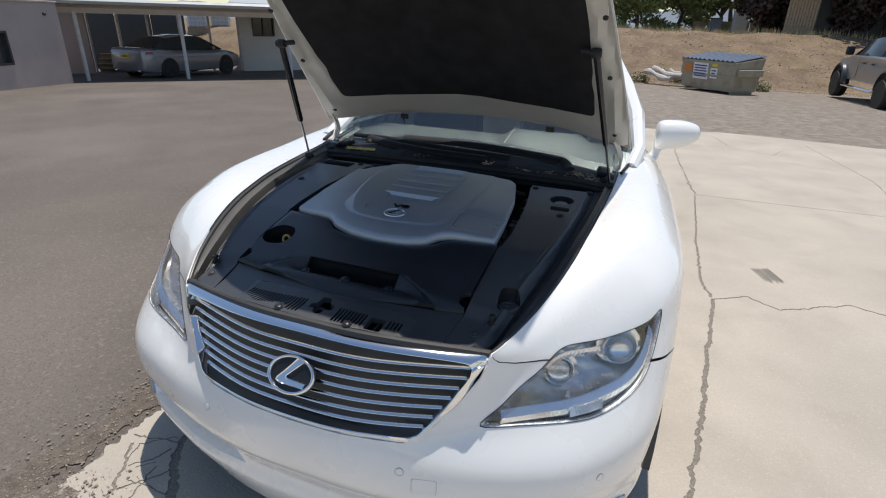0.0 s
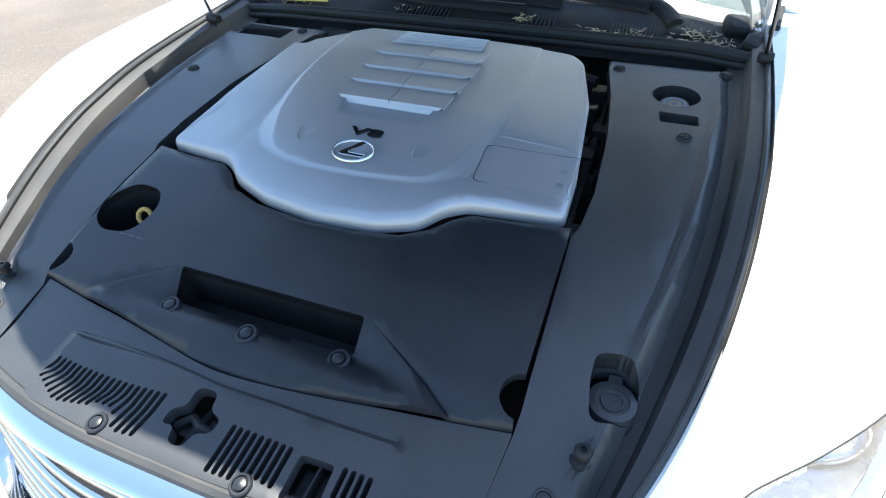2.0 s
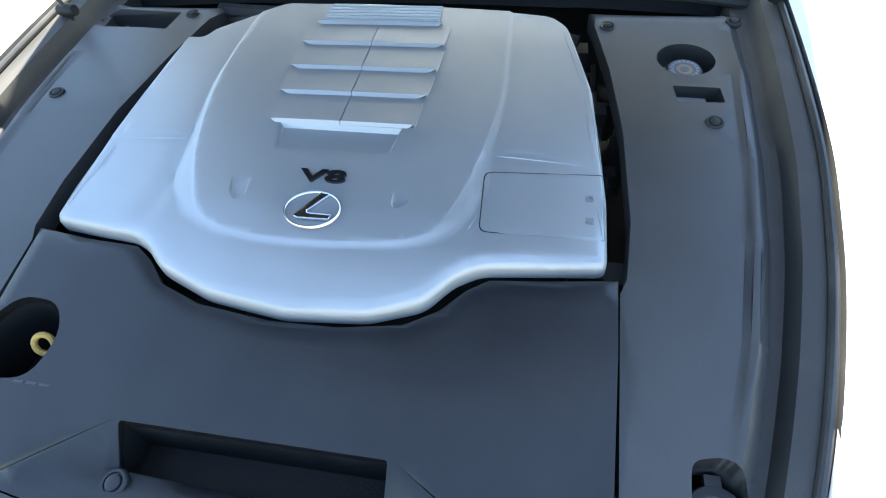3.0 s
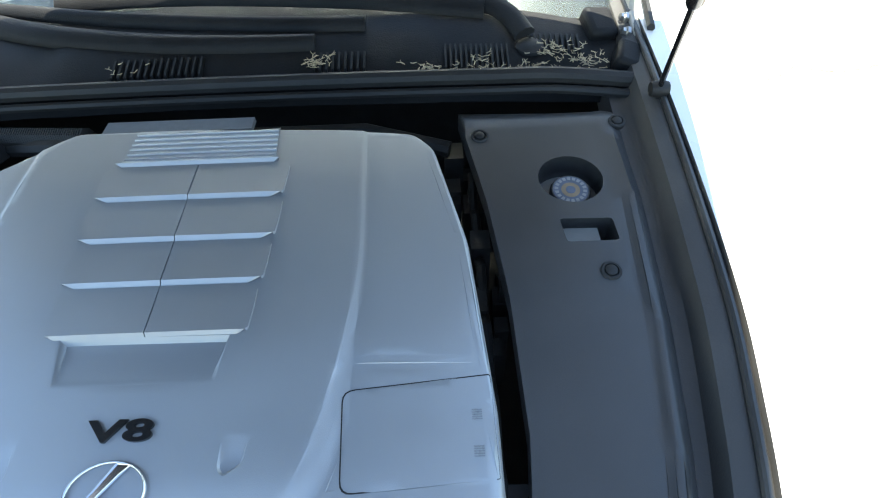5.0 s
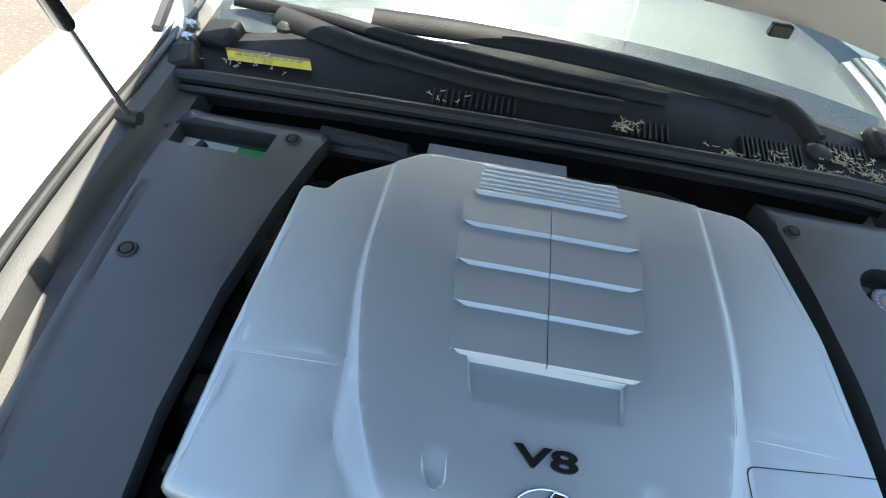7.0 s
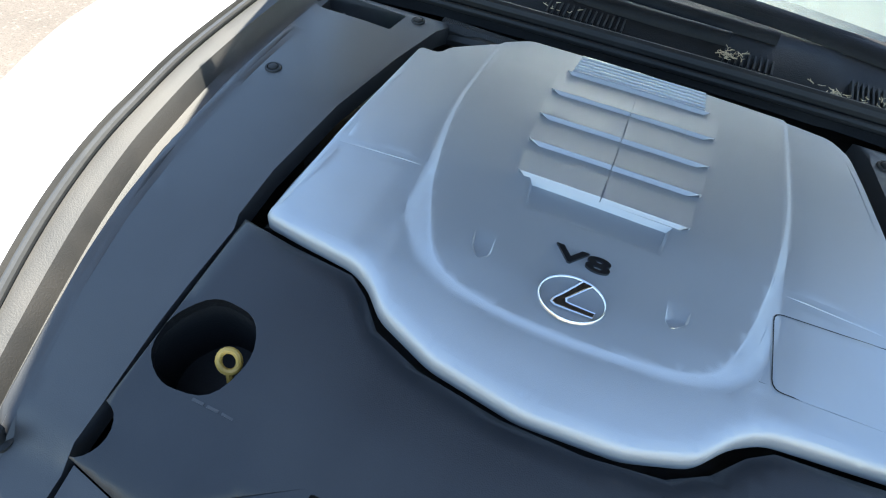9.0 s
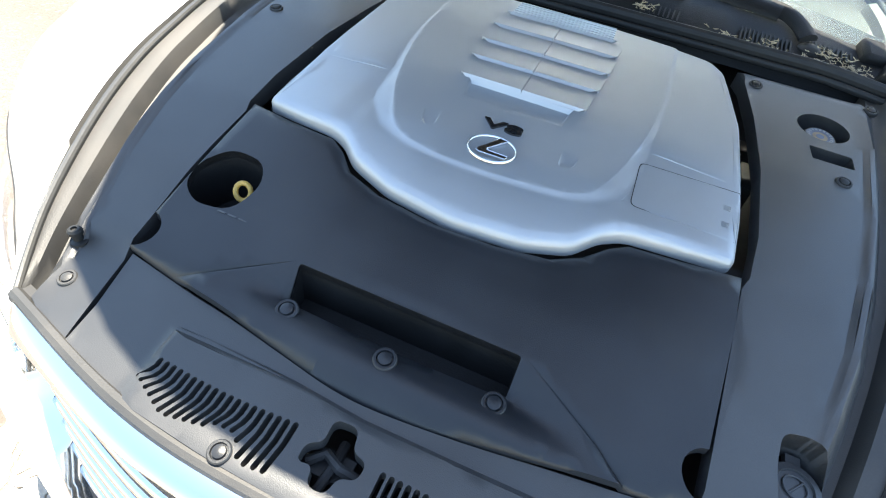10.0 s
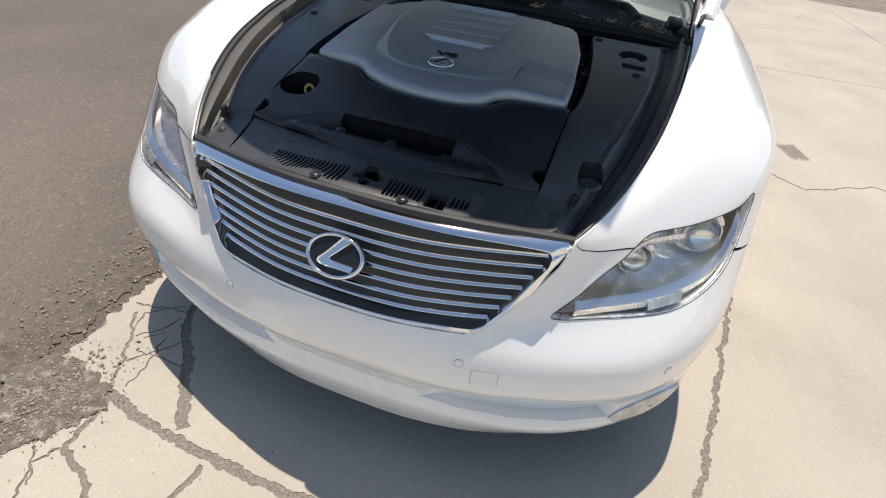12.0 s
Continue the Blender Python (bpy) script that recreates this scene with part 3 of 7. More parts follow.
    # light strip along the lower edge, ribbed, and the small marker
    lowp = [(3.35, 5.18), (3.8, 5.20), (4.3, 5.19), (4.7, 5.19), (5.15, 5.22), (5.6, 5.30), (5.92, 5.52), (6.16, 5.86), (6.30, 6.2)]
    pts = smooth_loop(lowp, 12, closed=False)
    bm = bmesh.new()
    rows = []
    for i, p in enumerate(pts):
        w = 0.11
        rows.append([X(off_skin(p.x, p.y - w, -0.010)), X(off_skin(p.x, p.y, -0.006 - 0.002 * (i % 2))), X(off_skin(p.x, p.y + w * 1.5, -0.016))])
    grid(bm, rows, flip=flip)
    solid(part("light_strip", bm, REFLECT, h, "ribbed clear light strip", smooth=0), 0.003)
    # ribbed turn signal under the upper edge
    bm = bmesh.new()
    rows = []
    for i, p in enumerate(smooth_loop([(4.34, 6.46), (4.50, 6.68), (4.72, 6.78), (5.0, 6.68), (5.30, 6.54)], 8, closed=False)):
        rows.append([X(off_skin(p.x, p.y - .36, -.030)), X(off_skin(p.x, p.y - .24, -.020 - .0018 * (i % 2))), X(off_skin(p.x, p.y - .10, -.018))])
    grid(bm, rows, flip=flip)
    solid(part("turn_signal", bm, REFLECT, h, "ribbed clear turn signal", smooth=0), 0.003)
    bm = bmesh.new()
    rows = [[X(off_skin(s, u, -0.003)) for s in (4.62, 4.8, 5.0, 5.2)] for u in (5.0, 5.1, 5.2)]
    grid(bm, rows, flip=not flip)
    solid(part("side_marker", bm, LAMPBODY, h), 0.004)

headlamp(1)
headlamp(-1)

# black gap between wing and bumper, from the grille to the lamp
for side in (1, -1):
    bm = bmesh.new()
    pts = [off_skin(s, seam_u(s), -0.0022) for s in [3.04 + 0.05 * k for k in range(27)]]
    tube(bm, [(side * p.x, p.y, p.z) for p in pts], 0.0028, 6, caps=False)
    part("panel_gap", bm, RUBBER, bumper, "black gap below the wing")

# ---- engine bay covers ----
TB = [(1.0, .80), (1.12, .822), (1.2, .832), (1.3, .847), (1.35, .858), (1.45, .885), (1.6, .914), (1.85, .942), (2.2, .962), (2.6, .97)]
def bay(x, y):
    return lerp_table(y, TB) - .022 * (x / .45) ** 2 * min(1, max(0, (1.5 - y) / .3))

LOW = [(-.150, 1.381), (.155, 1.381), (.30, 1.296), (.25, 1.27), (0, 1.24), (-.25, 1.275), (-.29, 1.302)]
def mid_z(x, y):
    z = bay(x, y) + 0.016
    if inside((x, y), LOW):
        z -= 0.024 * ease(seg_dist((x, y), LOW[:3] + LOW[6:] + LOW[:1], False) / 0.05)
    else:
        z -= 0.0145 * ease((1.33 - y) / 0.05)
    if y > 1.46:
        z -= 0.005 * (1 - min(1.0, seg_dist((x, y), CUT, False) / 0.014)) ** 2
    return z

SEAM_MF = [(-.366, 1.317), (-.262, 1.300), (-.188, 1.290), (-.10, 1.275), (-.03, 1.264), (.03, 1.263), (.125, 1.272), (.234, 1.288), (.306, 1.298), (.370, 1.308)]
seam_mf = smooth_loop([(*p, 0) for p in SEAM_MF], 4, closed=False)
def notch(cx, cy, r, a0, a1, n=10):
    return [(cx + r * math.cos(radians(a0 + (a1 - a0) * k / n)), cy + r * math.sin(radians(a0 + (a1 - a0) * k / n))) for k in range(n + 1)]
CUT = [(.374, 1.595), (.298, 1.587), (.230, 1.581), (.206, 1.566), (.178, 1.538), (.140, 1.517), (.067, 1.506), (-.016, 1.505), (-.108, 1.516), (-.165, 1.536), (-.195, 1.566), (-.221, 1.583), (-.30, 1.588), (-.372, 1.597)]
mid_out = [(p.x, p.y + 0.0008) for p in seam_mf] + notch(.371, 1.342, .026, 265, 95) + CUT + notch(-.371, 1.344, .026, 85, -85)
DIP = rounded([(-.366, 1.462), (-.338, 1.500), (-.283, 1.497), (-.260, 1.458), (-.276, 1.408), (-.332, 1.402), (-.364, 1.424)], 0.024)
POCKET = rounded([(-.146, 1.379), (.152, 1.379), (.152, 1.338), (.06, 1.334), (-.05, 1.334), (-.140, 1.338)], 0.004, 2)

bm = sheet(mid_out, [DIP, POCKET], mid_z, 0.016, [LOW[5:] + LOW[:4]])
skirt(bm, 0.012)
mid_cover = part("engine_front_cover", bm, BLACK_MID, CAR, "matt black plastic cover in front of the engine", smooth=65)
# Wells get a darker plastic than their cover, deepening the recess shade.
bm = bmesh.new()
for pts, z0, z1 in ((POCKET, 0.002, 0.05), (DIP, 0.0, 0.09)):
    top = [bm.verts.new((p.x, p.y, mid_z(p.x, p.y) - z0)) for p in pts]
    bot = [bm.verts.new((p.x, p.y, mid_z(p.x, p.y) - (z1 if pts is DIP else 0.040 + (0.030 if p.y > 1.36 else 0.0)))) for p in pts]
    for i in range(len(pts)):
        bm.faces.new([top[i - 1], top[i], bot[i], bot[i - 1]])
    bm.faces.new(bot)
part("pocket_well", bm, COWLPL, mid_cover)

def clip(x, y, z, r, parent, material=BLACK, dome=True):
    bm = bmesh.new()
    tilt = Matrix.Translation((x, y, z)) @ pose(0, 0, 0, 8, 0, 0)
    disc(bm, tilt, [(r, -0.004), (r, 0.0016), (r * 0.9, 0.003), (r * 0.72, 0.003), (r * 0.66, 0.0005), (r * 0.6, 0.0005), (r * 0.55, 0.0038), (r * 0.3, 0.005 if dome else 0.0038)], 20)
    part("push_clip", bm, material, parent)

for x, y in ((-.129, 1.323), (.010, 1.313), (.142, 1.321)):
    clip(x, y, mid_z(x, y) + 0.002, 0.0145, mid_cover, BLACK_MID)
# dipstick handle in its hole
bm = bmesh.new()
ringm = Matrix.Translation((-.289, 1.452, 0.884)) @ pose(0, 0, 0, 58, 0, 24)
tube(bm, [ringm @ Vector((0.0105 * math.cos(a), 0.0125 * math.sin(a), 0)) for a in [2 * math.pi * k / 20 for k in range(21)]], 0.0038, 8, caps=False)
tube(bm, [ringm @ Vector((0, -0.0125, 0)), ringm @ Vector((0, -0.05, -0.01))], 0.004, 8)
part("dipstick", bm, YELLOW_PL, CAR, "yellow oil dipstick loop")
bm = bmesh.new()
for k in range(3):
    box(bm, (-.292 + 0.017 * k, 1.4015, mid_z(-.28, 1.403) + 0.0003), (-.279 + 0.017 * k, 1.4045, mid_z(-.28, 1.403) + 0.0008))
part("moulded_mark", bm, BLACK, mid_cover)

# front cover with its vents, behind the grille
def front_z(x, y):
    z = bay(x, y)
    ridge = lerp_table(x, [(-.4, 1.25), (-.24, 1.258), (-.07, 1.254), (.02, 1.248), (.13, 1.250), (.25, 1.254), (.4, 1.25)])
    if -.24 < x < .26:
        z += 0.007 * ease((ridge - y) / 0.006) * ease((x + .24) / 0.008) * ease((.26 - x) / 0.008)
    z -= 0.012 * ease((1.150 - y) / 0.03)
    return z

def nose(x):
    return lerp_table(abs(x), [(0, 1.142), (.11, 1.145), (.22, 1.154), (.30, 1.165), (.35, 1.175), (.42, 1.198), (.47, 1.222)])

front_out = [(-.349 + 0.0, nose(.349))] + [(x / 100, nose(x / 100)) for x in range(-33, 34, 3)] + [(.355, nose(.355)), (.363, 1.24), (.370, 1.302)] + [(p.x, p.y - 0.0008) for p in reversed(seam_mf)] + [(-.353, 1.24)]
def slot_hole(x, y0, y1, bend=0.0, w=0.0042):
    mid = (y0 + y1) / 2
    top = [(x + w * math.cos(a), y1 - w + w * math.sin(a)) for a in [math.pi * (1 - k / 4) for k in range(5)]]
    foot = [(x - bend + w * math.cos(a), y0 + w + w * math.sin(a)) for a in [-math.pi * k / 4 for k in range(5)]]
    return [Vector(p) for p in top + [(x + w, mid + .004), (x + w - bend * .25, mid - .004)] + foot + [(x - w - bend * .25, mid - .004), (x - w, mid + .004)]]
holes = []
for k in range(19):
    f = k / 18
    x = -.223 + .181 * f
    y1 = 1.214 - 0.004 * math.sin(math.pi * f)
    y0 = lerp_table(f, [(0, 1.186), (.3, 1.160), (.55, 1.168), (.62, 1.176), (.75, 1.176), (.85, 1.152), (1, 1.155)])
    holes.append(slot_hole(x, y0, y1, bend=0.010 * (1 - f) + 0.004, w=0.0033))
for k in range(9):
    f = k / 8
    holes.append(slot_hole(.066 + .077 * f, lerp_table(f, [(0, 1.151), (.4, 1.152), (.5, 1.164), (1, 1.160)]), 1.208, w=0.0033))
for k in range(4):
    holes.append(slot_hole(.212 + .010 * k, 1.174 + .002 * k, 1.209, w=0.0033))
CROSS = rounded([(-.008, 1.234), (.022, 1.236), (.026, 1.212), (.046, 1.208), (.044, 1.188), (.026, 1.184), (.022, 1.164), (.0, 1.164), (-.004, 1.184), (-.022, 1.180), (-.022, 1.200), (-.006, 1.208)], 0.011, 4)
LATCHHOLE = rounded([(.157, 1.204), (.199, 1.206), (.202, 1.156), (.157, 1.154)], 0.005, 2)
RIDGE = [(-.24, 1.258), (-.07, 1.254), (.02, 1.248), (.13, 1.250), (.25, 1.254)]
ridge_lines = [[(x, y + d) for x, y in RIDGE] for d in (.001, -.003, -.0065)] + [[(x, 1.247), (x, 1.222)] for x in (-.2405, -.236, -.2315)]
bm = sheet(front_out, holes + [CROSS, LATCHHOLE], front_z, 0.012, ridge_lines)
skirt(bm, 0.018)
front_cover = part("grille_top_cover", bm, BLACK, CAR, "black slotted plastic cover above the grille", smooth=40)
bm = bmesh.new()
box(bm, (.158, 1.155, .785), (.2, 1.205, .80))
box(bm, (.178, 1.155, .80), (.181, 1.205, .822))
part("latch_box", bm, DEEP, front_cover)
bm = bmesh.new()
tube(bm, [(-.018, 1.192, .815), (.0, 1.205, .822), (.02, 1.195, .826), (.04, 1.196, .818)], 0.006)
tube(bm, [(.005, 1.17, .805), (.012, 1.2, .818), (.008, 1.228, .806)], 0.006)
box(bm, (-.012, 1.185, .80), (.03, 1.215, .81))
part("bonnet_latch", bm, DEEP, front_cover, "dark metal bonnet latch")
for x, y in ((-.096, 1.155), (.113, 1.153)):
    clip(x, y, front_z(x, y) + 0.001, 0.013, front_cover, BLACK_MID)

# grey edge strip that runs behind the chrome
bm = bmesh.new()
rows = []
for j in range(-32, 33):
    x = .474 * j / 32
    p = skin(*where((abs(x), 0, lerp_table(abs(x), [(0, .822), (.22, .82), (.4, .81), (.478, .803)]))))
    y0, z0 = p[1] + 0.004, p[2] + 0.001
    rows.append([(x, y0, z0 - 0.006), (x, y0 + 0.002, z0 + 0.004), (x, y0 + 0.008, z0 + 0.0075), (x, y0 + 0.015, z0 + 0.006), (x, y0 + 0.019, z0 - 0.001), (x, y0 + 0.03, z0 - 0.004)])
grid(bm, rows, flip=True)
solid(part("edge_strip", bm, GREYTRIM, CAR, "soft grey rubber strip along the grille top"), 0.003)

# side covers
SIDE_OUT = [(.352, nose(.352) + .002), (.40, nose(.40)), (.452, nose(.45) + .004), (.470, 1.28), (.484, 1.33), (.512, 1.45), (.532, 1.54), (.552, 1.66), (.568, 1.80), (.582, 1.98), (.592, 2.17),
            (.345, 2.175), (.352, 2.10), (.372, 1.98), (.387, 1.83), (.391, 1.68), (.384, 1.60), (.376, 1.58), (.3745, 1.37), (.3745, 1.33), (.3715, 1.305), (.363, 1.24)]
SIDE_EDGE = [(1.2, .452), (1.28, .470), (1.33, .484), (1.45, .512), (1.54, .532), (1.66, .552), (1.80, .568), (1.98, .582), (2.2, .592)]
def side_z(x, y):
    z = bay(x, y) + 0.010
    z -= 0.012 * ease((1.335 - y) / 0.03)
    ax = abs(x)
    out = lerp_table(y, SIDE_EDGE)
    z += 0.004 * ease((ax - out + 0.034) / 0.012) - 0.026 * ease((ax - out + 0.020) / 0.022)
    z -= 0.02 * ease((y - 2.13) / 0.05)
    return z

WASH = rounded([(.441, 1.421), (.476, 1.428), (.499, 1.402), (.494, 1.362), (.466, 1.342), (.447, 1.346), (.440, 1.387)], 0.012)
BRAKE = oval(.487, 2.012, .043, .042, 30)
SLOT = rounded([(.461, 1.944), (.527, 1.942), (.529, 1.907), (.465, 1.907)], 0.004, 2)
BATT = rounded([(-.587, 2.131), (-.42, 2.121), (-.424, 2.062), (-.593, 2.076)], 0.004, 2)
for side, hl in ((1, [WASH, BRAKE, SLOT]), (-1, [BATT])):
    outl = [(side * x, y) for x, y in SIDE_OUT]
    rims = [[(side * (x - d), y) for y, x in SIDE_EDGE[1:-1]] for d in (.010, .019, .027, .035)]
    bm = sheet(outl, hl, side_z, 0.016, rims)
    skirt(bm, 0.03)
    sc = part("bay_side_cover", bm, BLACK, CAR, "long matt black plastic cover beside the engine", smooth=40)
    clips = [(.508, 1.862), (.372, 2.10), (.572, 2.118), (.420, 1.254)] if side > 0 else [(-.518, 1.862), (-.394, 2.115), (-.598, 2.12), (-.420, 1.256)]
    for x, y in clips:
        clip(x, y, side_z(x, y), 0.0125, sc, GREYTRIM if y < 1.3 else RUBBER)
    # tall adjustable stop
    bm = bmesh.new()
    x, y = side * .448, 1.305
    disc(bm, Matrix.Translation((x, y, side_z(x, y))), [(0.013, -0.004), (0.012, 0.003), (0.0065, 0.005), (0.0065, 0.014), (0.0095, 0.016), (0.0095, 0.021), (0.007, 0.024), (0.004, 0.0245), (0.0035, 0.021)], 16)
    part("rubber_stop", bm, RUBBER, sc, "black rubber bonnet stop")
    for pts, dep in ((h, 0.06 if h is BATT else 0.05) for h in hl):
        bm = bmesh.new()
        top = [bm.verts.new((p.x, p.y, side_z(p.x, p.y) - 0.001)) for p in pts]
        bot = [bm.verts.new((p.x, p.y, side_z(p.x, p.y) - dep)) for p in pts]
        for i in range(len(pts)):
            bm.faces.new([top[i - 1], top[i], bot[i], bot[i - 1]])
        part("hole_wall", bm, BLACK, sc)

# White tank plastic greyed for the shade inside its opening.
GREYTANK = mat("shade_greyed_tank_plastic", (0.30, 0.30, 0.285), 0.45, vary=0.15, scale=20)
# brake fluid reservoir, washer filler, battery seen in the holes
bm = bmesh.new()
disc(bm, Matrix.Translation((.485, 2.008, .918)), [(0.052, -0.03), (0.05, 0.005), (0.036, 0.010), (0.030, 0.014)], 28)
box(bm, (.455, 1.912, .88), (.512, 1.955, .938))
res = part("brake_reservoir", bm, GREYTANK, CAR, "translucent white brake fluid tank")
bm = bmesh.new()
capm = Matrix.Translation((.487, 2.003, .934)) @ pose(0, 0, 0, 6, 0, 0)
rings = []
for r, h in ((0.026, -0.004), (0.027, 0.0), (0.027, 0.012), (0.025, 0.016), (0.020, 0.016), (0.012, 0.0155)):
    rings.append([capm @ Vector((r * (1 + (0.035 if k % 3 == 0 and h < 0.014 else 0)) * math.cos(2 * math.pi * k / 36), r * (1 + (0.035 if k % 3 == 0 and h < 0.014 else 0)) * math.sin(2 * math.pi * k / 36), h)) for k in range(36)])
vs = grid(bm, rings, closed=True)
bm.faces.new(vs[-1])
PRINT = mat("dull_white_print", (0.30, 0.30, 0.29), 0.6, vary=0.2)
CAPBLUE = mat("dull_blue_print", (0.13, 0.15, 0.20), 0.5, vary=0.2, scale=60, bump=0.0)
CAPGOLD = mat("dull_gold_print", (0.32, 0.23, 0.14), 0.5, vary=0.2, scale=60, bump=0.0)
part("cap", bm, BLACK, res, "black ribbed cap with a printed top")
for r, h, mt in ((0.0235, .0162, CAPBLUE), (0.0125, .0165, CAPGOLD), (0.0065, .0168, CAPBLUE)):
    bm = bmesh.new()
    disc(bm, capm, [(r, 0.014), (r, h)], 28)
    part("printed_disc", bm, mt, res, smooth=0)
for r0, r1, mt in ((0.0215, 0.0165, PRINT),):
    bm = bmesh.new()
    for k in range(18):
        a0, a1 = 2 * math.pi * (k + 0.15) / 18, 2 * math.pi * (k + 0.8) / 18
        q = [capm @ Vector((r * math.cos(a), r * math.sin(a), 0.0170)) for r, a in ((r0, a0), (r0, a1), (r1, a1), (r1, a0))]
        bm.faces.new([bm.verts.new(p) for p in q])
    o = part("printed_ring", bm, mt, res, smooth=0)
bm = bmesh.new()
disc(bm, Matrix.Translation((.470, 1.383, .842)), [(0.030, -0.03), (0.030, 0.0), (0.028, 0.006), (0.02, 0.008), (0.019, 0.005), (0.004, 0.005)], 28)
tube(bm, [(.470 + .013 * math.cos(math.pi * k / 10), 1.383 + .013 * math.sin(math.pi * k / 10), .8485) for k in range(21)], .0014, 6, caps=False)
tube(bm, [(.461, 1.372, .8485), (.480, 1.393, .8485)], .0013, 6)
box(bm, (.462, 1.410, .838), (.478, 1.422, .8465))
part("washer_filler_cap", bm, BLACK, CAR, "black round washer filler cap")
bm = bmesh.new()
box(bm, (-.60, 2.05, .80), (-.40, 2.15, .926))
batt = part("battery", bm, CLEAR_PL, CAR, "pale battery top in its opening")
bm = bmesh.new()
box(bm, (-.485, 2.065, .926), (-.43, 2.115, .934))
part("battery_label", bm, GREEN_PL, batt)
bm = bmesh.new()
tube(bm, [(-.54, 2.09, .915), (-.54, 2.09, .938), (-.53, 2.10, .945)], 0.007)
part("terminal", bm, DEEP, batt)

# Dark tray added to block the lit ground seen through the cover gaps.
bm = bmesh.new()
tray = [(-.42, 1.20), (.42, 1.20), (.52, 1.33), (.57, 1.60), (.57, 2.30), (-.57, 2.30), (-.57, 1.60), (-.52, 1.33)]
lo, hi = [bm.verts.new((x, y, .69)) for x, y in tray], [bm.verts.new((x, y, .705)) for x, y in tray]
bm.faces.new(hi)
bm.faces.new(lo[::-1])
for i in range(len(tray)):
    bm.faces.new([lo[i - 1], lo[i], hi[i], hi[i - 1]])
part("inner_tray", bm, DEEP, CAR, "dark tray added to hide the ground below the engine bay", smooth=0)
# dark space below the covers with hoses and brackets
bm = bmesh.new()
box(bm, (-.45, 1.36, .45), (.45, 2.42, .62))
for k in range(60):
    x = random.choice((-1, 1)) * random.uniform(.33, .40)
    y = random.uniform(1.62, 2.15)
    s = random.uniform(.006, .016)
    box(bm, (x - s, y - s, .78), (x + s, y + s * 1.6, random.uniform(.84, .90)))
part("engine_block", bm, DEEP, CAR, "dark engine parts below the covers")
bm = bmesh.new()
for side in (1, -1):
    tube(bm, [(side * .362, y / 100, .885 + 0.012 * math.sin(y * .7)) for y in range(162, 212, 3)], 0.007)
tube(bm, [(-.36, 2.16, .93), (-.28, 2.14, .945), (-.2, 2.15, .94), (-.05, 2.17, .93), (.2, 2.17, .93), (.33, 2.13, .92)], 0.013)
for k in range(40):
    t = k / 39
    tube(bm, [(-.36 + .14 * t, 2.165 - .01 * t, .948), (-.357 + .14 * t, 2.165 - .01 * t, .949)], 0.017)
part("wiring_hose", bm, RUBBER, CAR)
GREYPL = mat("grey_plastic_strip", (0.22, 0.225, 0.23), 0.5, vary=0.15)
bm = bmesh.new()
box(bm, (-.188, 2.145, .955), (.035, 2.172, .963))
part("rear_bracket", bm, GREYPL, CAR, "pale plastic strip behind the engine cover")

# ---- silver engine cover ----
COVER = [(-.353, 1.607), (-.30, 1.598), (-.222, 1.588), (-.198, 1.576), (-.170, 1.550), (-.10, 1.524), (0, 1.511), (.10, 1.518), (.162, 1.538), (.192, 1.570), (.220, 1.586), (.30, 1.597), (.362, 1.606), (.361, 1.70), (.343, 1.90), (.306, 2.055), (.28, 2.082), (.16, 2.090), (0, 2.098), (-.185, 2.101), (-.24, 2.06), (-.297, 2.022), (-.304, 2.000), (-.340, 2.006), (-.346, 1.83)]
COVER = rounded(COVER, 0.012, 3)
PLATEAU = [Vector(p[:2]) for p in smooth_loop([(*p, 0) for p in ((-.222, 2.10), (-.224, 1.98), (-.222, 1.87), (-.196, 1.738), (-.166, 1.661), (-.138, 1.618), (-.088, 1.598), (-.010, 1.591), (.076, 1.596), (.145, 1.609), (.174, 1.642), (.202, 1.741), (.218, 1.86), (.216, 1.98), (.212, 2.10))], 3, closed=False)]
TC = [(1.5, .921), (1.56, .941), (1.60, .952), (1.64, .960), (1.7, .966), (1.78, .976), (2.0, .995), (2.1, 1.0)]
RECESS = [(-.086, 1.784), (.090, 1.782), (.084, 1.733), (-.078, 1.733)]
DIMPLES = [rounded([(-.118, 1.684), (-.090, 1.684), (-.088, 1.650), (-.10, 1.640), (-.112, 1.654)], 0.006), rounded([(.101, 1.683), (.129, 1.684), (.124, 1.655), (.108, 1.645), (.102, 1.652)], 0.006)]
LID = [(.209, 1.722), (.356, 1.738), (.358, 1.640), (.212, 1.628)]
def shoulder(y):
    """Width and fall of the sloping face round the raised middle: slim at the sides, broad at the front corners."""
    return lerp_table(y, [(1.58, .004), (1.605, .008), (1.64, .024), (1.70, .024), (1.76, .010), (1.86, .005), (2.2, .004)]), lerp_table(y, [(1.58, .0010), (1.605, .0024), (1.64, .0058), (1.70, .0056), (1.76, .0036), (1.86, .0020), (2.2, .0015)])

